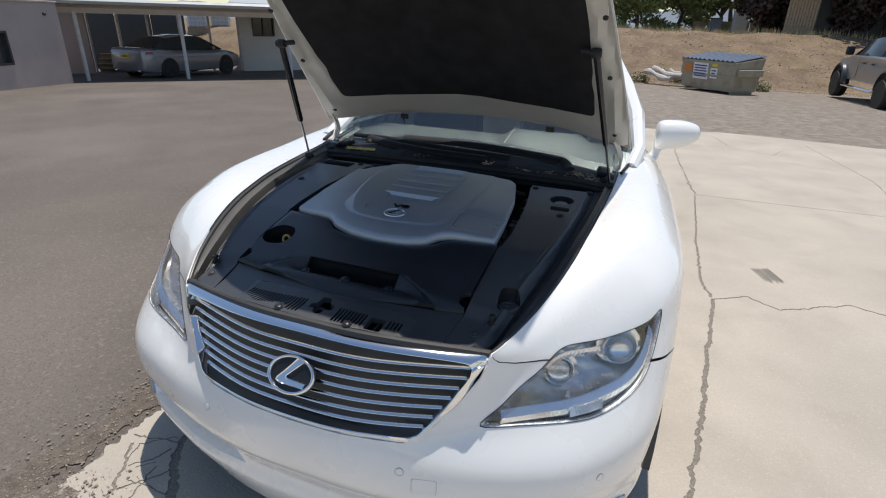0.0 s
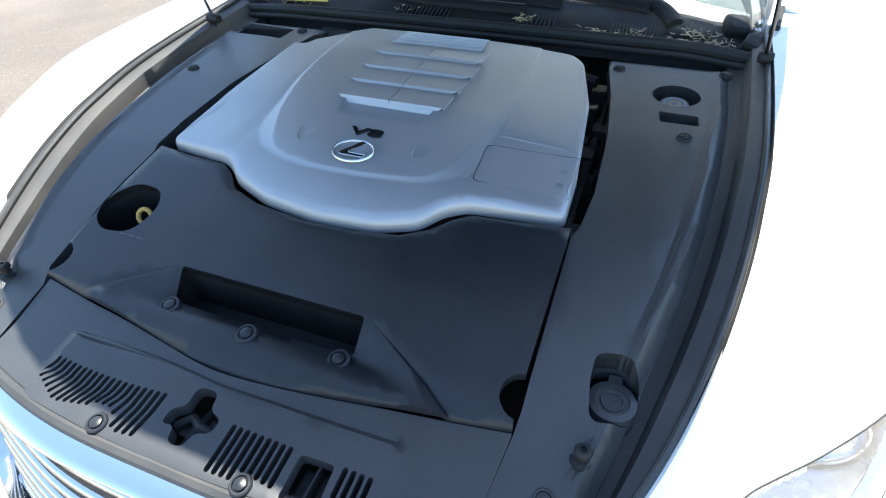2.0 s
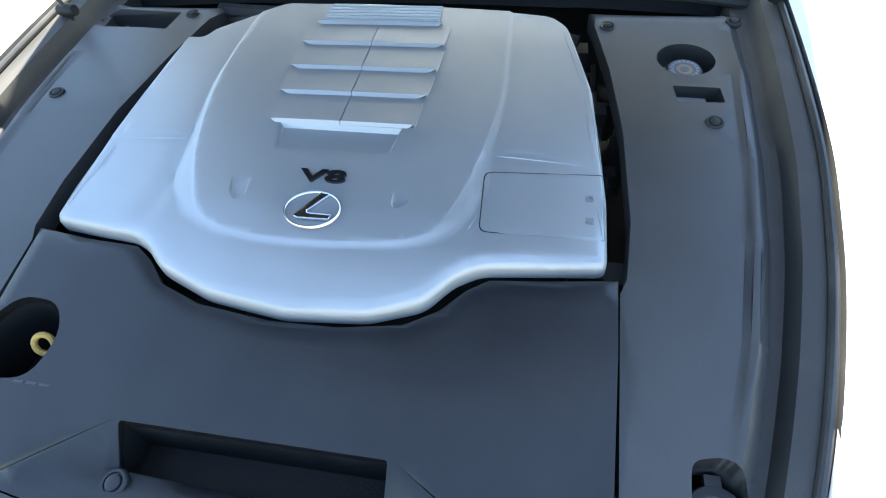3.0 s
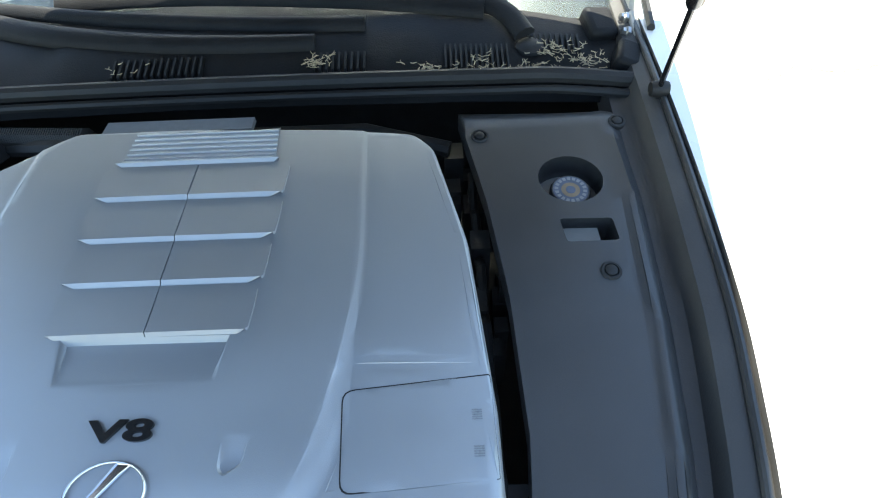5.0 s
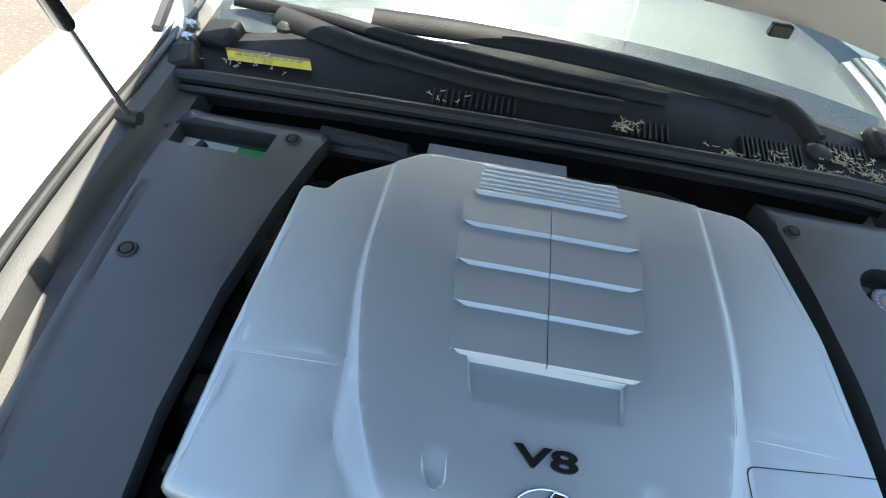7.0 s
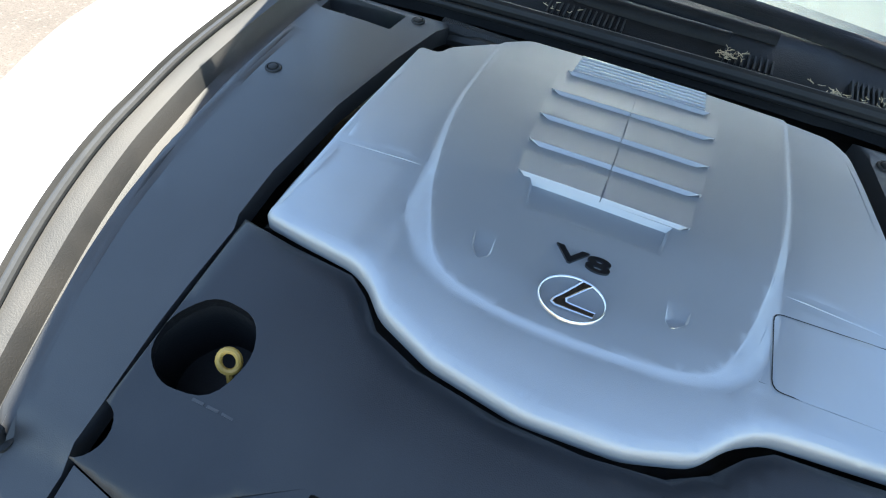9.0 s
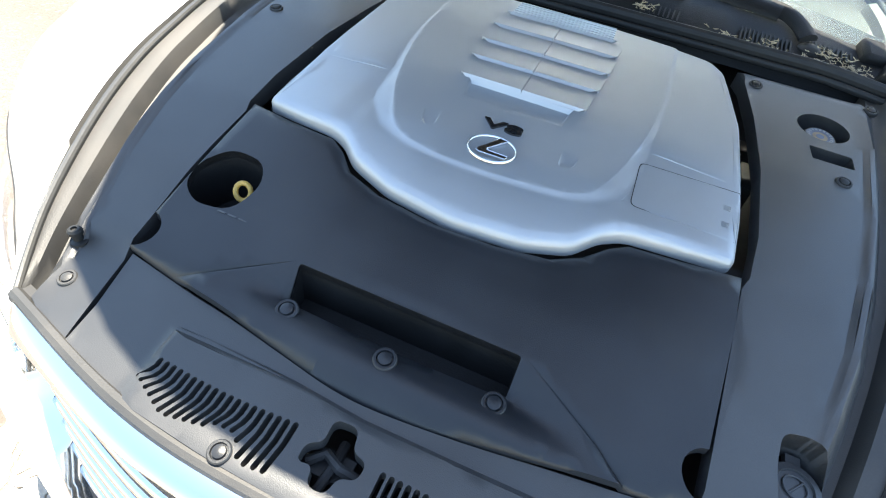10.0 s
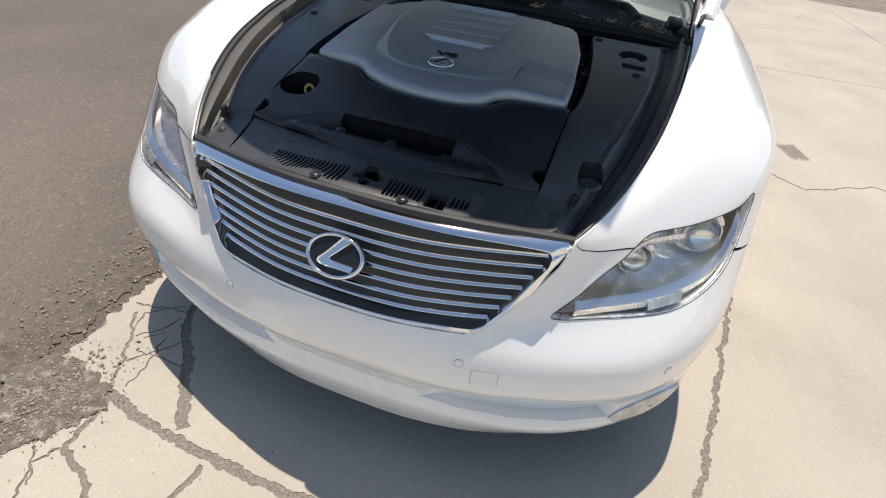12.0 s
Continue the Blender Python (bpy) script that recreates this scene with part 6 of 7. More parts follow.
CRACKS = [
    crack_poly([(.97, -1.0), (.985, .3), (1.01, 1.33), (1.075, 1.80), (1.12, 2.17), (1.17, 2.76), (1.215, 3.25), (1.232, 3.50)], .024),
    crack_poly([(1.225, 3.52), (1.165, 3.75), (1.16, 4.6), (1.178, 5.96)], .020, ends=(1, .5)),
    crack_poly([(1.178, 6.02), (1.11, 6.8), (.98, 8.5), (1.03, 10.2)], .016, .03, ends=(.8, .5)),
    crack_poly([(1.245, 3.50), (1.42, 3.62), (1.60, 3.52), (1.83, 3.66), (1.99, 3.77), (2.18, 3.71), (2.6, 3.8), (3.3, 3.62)], .012, .012),
    crack_poly([(1.19, 5.99), (1.9, 6.02), (2.83, 6.09), (4.6, 6.2)], .010, .003),
    crack_poly([(1.6, 10.4), (1.75, 9.5), (2.3, 9.0), (2.5, 9.6)], .010, .03, ends=(1, .3)),
    crack_poly([(3.05, 6.13), (3.2, 7.8), (2.95, 10.4)], .008, .02),
    crack_poly([(-.745, .905), (-.63, .880), (-.515, .868), (-.36, .852), (-.14, .850), (.10, .858), (.5, .84), (.94, .80)], .036, .006),
    crack_poly([(-.76, 1.52), (-.765, 1.29), (-.69, 1.175), (-.605, 1.095), (-.54, 1.0), (-.487, .925), (-.452, .893)], .034, .010, ends=(.8, 1.3)),
    crack_poly([(-.318, .826), (-.322, .775), (-.338, .72), (-.37, .3)], .020, .012),
    crack_poly([(-.745, .885), (-.775, .784), (-.819, .719), (-.90, .62)], .07, .03, ends=(.8, 1.4)),
    crack_poly([(-.755, .925), (-.803, 1.011), (-.858, 1.109), (-.93, 1.20)], .013, .016),
    crack_poly([(-.845, 1.112), (-.79, 1.17), (-.772, 1.24)], .007, .014),
    crack_poly([(-.790, 1.02), (-.718, 1.105), (-.690, 1.15)], .008, .014),
    crack_poly([(-.72, .855), (-.715, .80), (-.69, .72), (-.60, .677), (-.526, .639), (-.44, .3)], .022, .016),
    crack_poly([(-.705, .71), (-.734, .653), (-.687, .569), (-.66, .3)], .010, .016),
    crack_poly([(-.76, 1.54), (-.80, 2.4), (-.78, 4.0), (-.8, 6.0)], .02, .014),
    crack_poly([(-.86, 1.115), (-.90, 1.205), (-.79, 1.295)], .006, .012),
    crack_poly([(-.716, .94), (-.722, 1.05), (-.750, 1.15)], .007, .014),
    crack_poly([(-.785, 1.062), (-.70, 1.075), (-.61, 1.072)], .006, .012),
    crack_poly([(-.815, 1.118), (-.765, 1.165)], .005, .008),
    crack_poly([(-.776, .690), (-.71, .630), (-.695, .60)], .008, .012),
    crack_poly([(-.965, 1.238), (-.90, 1.245), (-.83, 1.262), (-.775, 1.27)], .008, .010),
]
slab = [Vector(p) for p in rough_line([(-.93, -1.0), (-.90, .3), (-.91, .69), (-.985, .95), (-1.0, 1.42), (-1.02, 3.0), (-1.0, 10.4)], .03)] + [Vector(p) for p in rough_line([(-1.0, 10.6), (1.07, 10.83), (1.8, 11.1), (2.7, 11.05), (3.95, 10.9), (4.7, 10.95)], .04, .1)] + [Vector((4.7, -1.0))]
bm = sheet([(p.x, p.y) for p in slab], CRACKS, lambda x, y: lie(x, y) + .004 + .001 * noise.noise(Vector((x * .9, y * .9, 0))), 0.16)
skirt(bm, 0.016)
tagged(new("concrete_slab", mesh_of("concrete_slab", bm, CONCRETE)), "pale cracked concrete slab under the car", "concrete", kind="structure")
bm = bmesh.new()
grid(bm, [[(x, y, lie(x, y) + .002) for x in (4.7, 6, 8, 10, 12)] for y in (-1, 0, 1, 2, 3, 4, 5, 6, 7, 8, 9, 10, 10.9)])
tagged(new("concrete_apron", mesh_of("concrete_apron", bm, CONCRETE)), "further pale concrete apron", "concrete", kind="structure")
bm = bmesh.new()
grid(bm, [[(x, y, lie(x, y) + .002) for x in (-.93, 0, 1, 2, 3, 4, 5, 6, 8, 10, 12)] for y in (-9, -8, -7, -6, -5, -4, -3, -2, -1.0)])
tagged(new("concrete_front", mesh_of("concrete_front", bm, CONCRETE)), "pale concrete in front of the car", "concrete", kind="structure")
# loose earth along the slab's edge
band = rough_line([(-1.03, -.6), (-1.04, .6), (-1.05, 1.4), (-1.05, 2.6), (-1.08, 2.9), (-1.13, 2.2), (-1.17, 1.3), (-1.24, .6), (-1.30, -.6), (-1.03, -.6)], .035)
bm = sheet([(p.x, p.y) for p in band[:-1]], [], lambda x, y: lie(x, y) - .007 + .003 * noise.noise(Vector((x * 16, y * 16, 2))), 0.04)
tagged(new("dirt_verge", mesh_of("dirt_verge", bm, VERGE)), "dark gritty earth between asphalt and slab", "dirt", kind="structure")
# earth washed over the broken corner of the slab
spill = rough_line([(-1.077, 0.814), (-1.046, 0.898), (-0.996, 0.947), (-0.887, 0.947), (-0.739, 0.918), (-0.705, 0.861), (-0.746, 0.766), (-0.795, 0.7), (-0.832, 0.635), (-1.077, 0.814)], .03)
bm = sheet([(p.x, p.y) for p in spill[:-1]], [], lambda x, y: .007 + .002 * noise.noise(Vector((x * 14, y * 14, 0))), 0.03)
skirt(bm, 0.006)
tagged(new("dirt_patch", mesh_of("dirt_patch", bm, WASHED)), "gritty earth washed over the broken slab corner", "dirt", kind="structure")
# worn dark mark on the slab
OILY = mat("dark_rubbed_mark", (0.34, 0.305, 0.26), 0.8, vary=0.3, scale=30, fine=150, bump=0.2)
bm = bmesh.new()
for k in range(9):
    x0, w, a, b = 1.50 + .0125 * k, rs.uniform(.003, .007), rs.uniform(0, .08), rs.uniform(.78, 1.0)
    d = Vector((.085, -.225, 0))
    p0, p1 = Vector((x0, 4.12 + .006 * k, .0085)) + d * a, Vector((x0, 4.12 + .006 * k, .0085)) + d * b
    bm.faces.new([bm.verts.new(p) for p in (p0, p1, p1 + Vector((w, .004, 0)), p0 + Vector((w, .004, 0)))])
for f in bm.faces:
    f.normal_update()
    if f.normal.z < 0:
        f.normal_flip()
tagged(new("ground_mark", mesh_of("ground_mark", bm, OILY, 0)), "dark rubbed mark on the concrete", "stain", kind="structure")

def stones(name, n, spot, smin, smax, material, label, cat):
    bm = bmesh.new()
    for _ in range(n):
        x, y, z = spot()
        z += lie(x, y) if name != "bank_rocks" else 0
        s = rs.uniform(smin, smax)
        m = Matrix.Translation((x, y, z + s * .15)) @ Matrix.Diagonal((1, 1, .55, 1)) @ pose(0, 0, 0, rs.uniform(0, 360), rs.uniform(0, 360), rs.uniform(0, 360))
        vs = []
        for p in ((1, 0, 0), (-1, 0, 0), (0, 1, 0), (0, -1, 0), (0, 0, .7), (0, 0, -.7)):
            vs.append(bm.verts.new(m @ (Vector(p) * s * rs.uniform(.6, 1.1))))
        for f in ((0, 2, 4), (2, 1, 4), (1, 3, 4), (3, 0, 4), (2, 0, 5), (1, 2, 5), (3, 1, 5), (0, 3, 5)):
            bm.faces.new([vs[i] for i in f])
    return tagged(new(name, mesh_of(name, bm, material, 0)), label, cat, kind="stuff")
PALEGRIT = mat("pale_grit", (0.33, 0.275, 0.22), 0.95, vary=0.4, scale=60, by_piece=0.5, bump=0.3)
PALEROCK = mat("pale_rock", (0.46, 0.37, 0.28), 0.95, vary=0.3, scale=8, by_piece=0.4, bump=0.3)
def spill_spot():
    return (rs.gauss(-0.885, .075), rs.gauss(0.832, .085), .008)
def near_edge():
    y = rs.uniform(.2, 2.4)
    return (-1.12 + rs.gauss(0, .09), y, -.007)
stones("edge_rubble", 1800, near_edge, .0015, .0065, PALEGRIT, "crumbled dark grit along the slab edge", "grit")
stones("edge_stones", 420, near_edge, .005, .011, STONE, "larger loose stones along the slab edge", "grit")
stones("spill_stones", 160, spill_spot, .005, .010, STONE, "larger loose stones on the washed earth", "grit")
stones("spill_grit", 1300, spill_spot, .0015, .005, PALEGRIT, "loose stones on the broken slab corner", "grit")
def crack_spot():
    c = rs.choice(CRACKS[:1] * 4 + CRACKS[1:3] + CRACKS[7:16] * 2)
    i = rs.randrange(len(c) // 2)
    p, q = c[i], c[-1 - i]
    t = rs.random()
    return (p.x + (q.x - p.x) * t, p.y + (q.y - p.y) * t, -.002)
stones("crack_grit", 7500, crack_spot, .0015, .005, PALEGRIT, "fine loose grit lying in the cracks", "grit")
stones("loose_chips", 200, lambda: (-.95 + abs(rs.gauss(0, .5)), rs.uniform(.4, 2.5), .005), .001, .004, PALEGRIT, "scattered tiny stone chips", "grit")
stones("lot_chips", 240, lambda: (rs.uniform(-6, -1.05), rs.uniform(0, 8), -.012), .003, .008, STONE, "pale chips strewn over the asphalt", "grit")
stones("gravel_stones", 7000, lambda: (rs.uniform(.6, 12), 10.9 + 13 * rs.random() ** 1.3, -.008), .005, .012, PALEGRIT, "loose gravel stones", "gravel")
stones("bank_clods", 2200, lambda: (lambda x, y: (x, y, ground_z(x, y) - lie(x, y)))(rs.uniform(-5, 14), 25.4 + 10 * rs.random()), .015, .045, DIRT, "brown clods over the earth bank", "earth")
stones("bank_rocks", 1500, lambda: (lambda x, y: (x, y, ground_z(x, y)))(rs.uniform(-5, 22), 25.6 + 9 * rs.random() ** 2), .02, .085, PALEROCK, "rocks scattered over the earth bank", "rocks")

# ---- the far side of the lot ----
STUCCO = mat("pinkish_grey_stucco", (0.47, 0.39, 0.36), 0.9, vary=0.07, scale=1.2, fine=70, bump=0.4, dirt=(0.33, 0.29, 0.26), dirt_amount=0.4, dirt_scale=.7)
WHITEWALL = mat("white_painted_stucco", (0.66, 0.65, 0.63), 0.9, vary=0.05, scale=1.5, fine=70, bump=0.3, dirt=(0.5, 0.48, 0.44), dirt_amount=0.4, dirt_scale=.8)
FASCIA = mat("grey_painted_metal", (0.42, 0.45, 0.47), 0.5, vary=0.06, scale=3)
POSTM = mat("white_painted_post", (0.62, 0.62, 0.62), 0.5, vary=0.08, scale=5, dirt=(0.35, 0.3, 0.26), dirt_amount=0.4, dirt_scale=6)
SOFFIT = mat("pale_soffit_board", (0.55, 0.50, 0.44), 0.8, vary=0.08)
DARKWIN = mat("dark_window_glass", (0.05, 0.06, 0.065), 0.08, vary=0.2)
WFRAME = mat("dark_window_frame", (0.05, 0.05, 0.05), 0.5)
# Silver darkened to deepen the carport's shade on the saloon.
GREYPAINT = mat("shade_darkened_silver_paint", (0.25, 0.255, 0.275), 0.32, metal=0.4, vary=0.03, bump=0.0, coat=0.8)
TRUCKPAINT = mat("pewter_truck_paint", (0.25, 0.265, 0.29), 0.35, metal=0.4, vary=0.04, bump=0.0, coat=0.8)
REDLAMP = mat("tail_lamp_red", (0.45, 0.03, 0.04), 0.2, bump=0.0)
DUMPTAN = mat("tan_dumpster_paint", (0.36, 0.32, 0.235), 0.6, vary=0.12, scale=2.5, fine=40, bump=0.2, dirt=(0.22, 0.15, 0.09), dirt_amount=0.55, dirt_scale=3)
DUMPLID = mat("blue_grey_plastic_lid", (0.10, 0.13, 0.18), 0.45, vary=0.15)
SIGNWHITE = mat("white_sign", (0.75, 0.75, 0.75), 0.6, bump=0.0)
SIGNORANGE = mat("orange_sign", (0.60, 0.22, 0.06), 0.6, bump=0.0)
SIGNYELLOW = mat("yellow_sign", (0.70, 0.55, 0.05), 0.6, bump=0.0)
BLUEINK = mat("blue_ink", (0.05, 0.07, 0.25), 0.6, bump=0.0)
WOOD = mat("weathered_timber", (0.34, 0.26, 0.17), 0.8, vary=0.25, scale=8, fine=60)
LEAF = mat("green_leaf", (0.20, 0.25, 0.09), 0.6, vary=0.4, scale=1.2, fine=6, bump=0.0)
LEAF_RED = mat("dark_purple_leaf", (0.07, 0.045, 0.04), 0.6, vary=0.5, scale=1.5, fine=8, bump=0.0)
BARK = mat("grey_bark", (0.12, 0.095, 0.075), 0.9, vary=0.3, scale=6, fine=40, bump=0.5)
WEED = mat("dusty_weed_leaf", (0.27, 0.26, 0.14), 0.7, vary=0.35, scale=2, fine=8, bump=0.0)
DRYGRASS = mat("dry_grass", (0.42, 0.33, 0.17), 0.9, vary=0.3, scale=2, bump=0.0)
TARP = mat("pale_tarp", (0.50, 0.47, 0.43), 0.7, vary=0.12, scale=6, fine=30)
CAGE = mat("galvanised_cage", (0.45, 0.46, 0.47), 0.4, metal=0.8)
TANK = mat("white_tank_plastic", (0.62, 0.64, 0.64), 0.5, vary=0.08)

def on_lot(x, y):
    return lie(x, y)

def wall_box(parent, name, lo, hi, material, label=""):
    bm = bmesh.new()
    box(bm, lo, hi)
    return bevelled(part(name, bm, material, parent, label, smooth=0), .012, 1)

# stucco building with a window
zb = lie(-16.6, 10)
bld = thing("stucco_building", "single storey pinkish grey stucco building with a flat roof", "building", (-16.83, 11.89, zb - .1), 17.7)
W0, W1, B0, B1, WH = -3.3, -2.03, 0.74, 1.62, 2.36
for lo, hi in (((-.25, -14, 0), (0, W0, WH)), ((-.25, W1, 0), (0, 0, WH)), ((-.25, W0, 0), (0, W1, B0)), ((-.25, W0, B1), (0, W1, WH)), ((-7, -.25, 0), (-.25, 0, WH)), ((-7, -14, 0), (-6.75, -.25, WH)), ((-6.75, -14, 0), (-.25, -13.75, WH))):
    bm = bmesh.new()
    box(bm, lo, hi)
    part("wall", bm, STUCCO, bld, smooth=0)
wall_box(bld, "roof", (-7, -14, WH - .14), (-.26, -.26, WH - .02), FASCIA)
wall_box(bld, "parapet_cap", (-.30, -14.05, WH), (.04, .04, WH + .06), STUCCO)
win = wall_box(bld, "window", (-.14, W0 + .05, B0 + .05), (-.12, W1 - .05, B1 - .05), DARKWIN)
for lo, hi in (((-.16, W0, B0), (.015, W0 + .06, B1)), ((-.16, W1 - .06, B0), (.015, W1, B1)), ((-.16, W0 + .06, B0), (.015, W1 - .06, B0 + .06)), ((-.16, W0 + .06, B1 - .06), (.015, W1 - .06, B1))):
    bm = bmesh.new()
    box(bm, lo, hi)
    part("frame", bm, WFRAME, win, smooth=0)
bm = bmesh.new()
disc(bm, Matrix.Translation((.02, -.55, 2.06)) @ pose(0, 0, 0, 0, 90, 0), [(.045, -.02), (.045, .03), (.03, .05)], 14)
part("wall_lamp", bm, WFRAME, bld)
bm = bmesh.new()
box(bm, (0, -14, 0), (.012, -.01, .05))
part("plinth", bm, WFRAME, bld, smooth=0)

# carport on thin posts with a rear wall and store
cp = thing("carport", "open carport with a pale roof on thin white posts", "carport", (-15.19, 14.94, lie(-15.2, 15)), 0)
DIR = Vector((2.13, 2.2)).normalized()
BACK = Vector((-DIR.y, DIR.x))
def cpt(a, b, z):
    v = DIR * a + BACK * b
    return (v.x, v.y, z)
def cp_post(a, b, h, r=.045, tag="post"):
    bm = bmesh.new()
    x, y, _ = cpt(a, b, 0)
    box(bm, (x - r, y - r, -.4), (x + r, y + r, h))
    bevelled(part(tag, bm, POSTM, cp, smooth=0), .008, 1)
for a in (-3.06, 0.0, 3.6):
    cp_post(a, 0, 2.36)
for a in (-3.6, -2.5, -1.4, -.2, 1.0, 2.2, 3.4, 5.6):
    cp_post(a, 5.6, 2.25, .04)
bm = bmesh.new()
q = [cpt(-4.2, -.45, 2.36), cpt(5.6, -.45, 2.36), cpt(5.6, 6.2, 2.22), cpt(-4.2, 6.2, 2.22)]
lo = [bm.verts.new(p) for p in q]
hi = [bm.verts.new((p[0], p[1], p[2] + .12)) for p in q]
bm.faces.new(lo[::-1])
bm.faces.new(hi)
for i in range(4):
    bm.faces.new([lo[i - 1], lo[i], hi[i], hi[i - 1]])
part("roof", bm, SOFFIT, cp, smooth=0)
bm = bmesh.new()
tube(bm, [cpt(-4.3, -.50, 2.42), cpt(5.65, -.50, 2.42)], .085, 4)
part("gutter", bm, FASCIA, cp, smooth=0)
bm = bmesh.new()
tube(bm, [cpt(-4.2, 0, 2.22), cpt(5.6, 0, 2.22)], .15, 4)
part("beam", bm, SOFFIT, cp, smooth=0)
bm = bmesh.new()
tube(bm, [cpt(-4.2, 5.6, 2.16), cpt(5.6, 5.6, 2.16)], .08, 4)
part("beam", bm, SOFFIT, cp, smooth=0)
fence = thing("dark_fence", "tall dark screened fence behind the carport", "fence", (-15.19, 14.94, lie(-20, 22)), 0)
for k in range(4):
    bm = bmesh.new()
    a = -6 + 1.5 * k
    pts = [cpt(a, 9.5, 0), cpt(a + 1.48, 9.5, 0)]
    vs = [bm.verts.new((pts[0][0], pts[0][1], -.2)), bm.verts.new((pts[1][0], pts[1][1], -.2)), bm.verts.new((pts[1][0], pts[1][1], 2.35)), bm.verts.new((pts[0][0], pts[0][1], 2.35))]
    bm.faces.new(vs)
    solid(part("panel", bm, WFRAME, fence, smooth=0), .04)
# block wall piece beside the carport and the timber steps
blk = thing("store_wall", "plain stucco store wall under the carport roof", "wall", (-20.0, 15.2, lie(-19, 15)), 44)
wall_box(blk, "wall", (-3.4, -.1, 0), (-.2, .1, 2.3), STUCCO)
steps = thing("timber_steps", "weathered timber steps beside the parked car", "steps", (-20.55, 16.19, lie(-20.55, 16.19)), 44)
for k in range(4):
    wall_box(steps, "tread", (-.6, .28 * k, .17 * (k + 1) - .04), (.6, .28 * k + .30, .17 * (k + 1)), WOOD)
    wall_box(steps, "riser", (-.58, .28 * k + .26, .17 * k), (.58, .28 * k + .28, .17 * (k + 1) - .04), WOOD)
# white building with a small window
zb = lie(-15.9, 18.9)
wb = thing("white_building", "small white stucco building with a pitched roof edge", "building", (-17.14, 19.93, zb - .1), 58.7)
bm = bmesh.new()
for lo, hi in (((0, 0, 0), (.55, .2, 2.75)), ((1.55, 0, 0), (9, .2, 2.75)), ((.55, 0, 0), (1.55, .2, 1.5)), ((.55, 0, 2.4), (1.55, .2, 2.75)), ((8.8, .2, 0), (9, 6, 2.75)), ((2.6, 5.8, 0), (8.8, 6, 2.75))):
    bm = bmesh.new()
    box(bm, lo, hi)
    part("wall", bm, WHITEWALL, wb, smooth=0)
# its end wall slants along the camera's line of sight, to fit the view
bm = bmesh.new()
box(bm, (0, .2, 0), (.2, 6, 2.75))
for v in bm.verts:
    v.co.x += .41 * (v.co.y - .2)
part("wall", bm, WHITEWALL, wb, smooth=0)
wn2 = wall_box(wb, "window", (.6, .08, 1.55), (1.5, .10, 2.35), DARKWIN)
for lo, hi in (((.55, -.02, 1.5), (.61, .12, 2.4)), ((1.49, -.02, 1.5), (1.55, .12, 2.4)), ((.61, -.02, 1.5), (1.49, .12, 1.56)), ((.61, -.02, 2.34), (1.49, .12, 2.4)), ((1.03, 0, 1.56), (1.07, .10, 2.34))):
    bm = bmesh.new()
    box(bm, lo, hi)
    part("frame", bm, WFRAME, wn2, smooth=0)
bm = bmesh.new()
v = [bm.verts.new(p) for p in ((-.5, -.5, 2.70), (9.5, -.5, 2.70), (9.5, 3, 3.7), (.9, 3, 3.7), (9.5, 6.5, 2.70), (2.3, 6.5, 2.70))]
bm.faces.new([v[0], v[1], v[2], v[3]])
bm.faces.new([v[3], v[2], v[4], v[5]])
solid(part("roof", bm, FASCIA, wb, smooth=0), .14, 1)
# caged tanks behind
for k in range(2):
    tk = thing("caged_tank", "white plastic tank in a wire cage", "tank", ((-24.83, 26.88, 0.88), (-24.99, 25.31, 0.83))[k], 40, group="caged tanks")
    bm = bmesh.new()
    box(bm, (-.5, -.5, .12), (.5, .5, 1.0))
    bevelled(part("tank", bm, TANK, tk), .08, 3)
    for z in (.12, .35, .58, .81, 1.02):
        bm = bmesh.new()
        tube(bm, [(-.54, -.54, z), (.54, -.54, z), (.54, .54, z), (-.54, .54, z), (-.54, -.54, z)], .012, 5)
        part("hoop", bm, CAGE, tk)
    for j in range(6):
        for sy in (-.54, .54):
            bm = bmesh.new()
            tube(bm, [(-.54 + .216 * j, sy, .1), (-.54 + .216 * j, sy, 1.04)], .010, 5)
            part("bar", bm, CAGE, tk)
    wall_box(tk, "pallet", (-.55, -.55, -.3), (.55, .55, .1), WOOD)

# earth slope behind the carport
bm = bmesh.new()
grid(bm, [[(x, y, -1.15 + 2.1 * ease((y - 20.5) / 6) * ease((-13 - x) / 2) + .12 * noise.noise(Vector((x * .6, y * .6, 5)))) for x in [-34 + .7 * i for i in range(31)]] for y in [20 + .7 * j for j in range(22)]])
tagged(new("earth_slope", mesh_of("earth_slope", bm, DIRT)), "bare brown earth slope behind the carport", "earth", kind="structure")

# ---- parked vehicles ----
def car_wheel(parent, x, y, r, w, side, tyre_mat=RUBBER, rim=STEEL, spokes=5):
    wh = new("wheel")
    wh.parent = parent
    m = Matrix.Translation((x, y, r)) @ pose(0, 0, 0, 0, side * 90, 0)
    bm = bmesh.new()
    disc(bm, m, [(r * .66, -w / 2), (r * .93, -w / 2), (r, -w * .36), (r, w * .36), (r * .93, w / 2), (r * .68, w / 2)], 28)
    part("tyre", bm, tyre_mat, wh)
    bm = bmesh.new()
    disc(bm, m, [(r * .66, w * .1), (r * .67, w * .5), (r * .62, w * .48), (r * .58, w * .2), (r * .2, w * .2), (r * .16, w * .42)], 28)
    for k in range(spokes):
        a = 2 * math.pi * k / spokes
        tube(bm, [m @ Vector((r * .12 * math.cos(a), r * .12 * math.sin(a), w * .36)), m @ Vector((r * .62 * math.cos(a), r * .62 * math.sin(a), w * .42))], r * .07, 5)
    part("rim", bm, rim, wh)

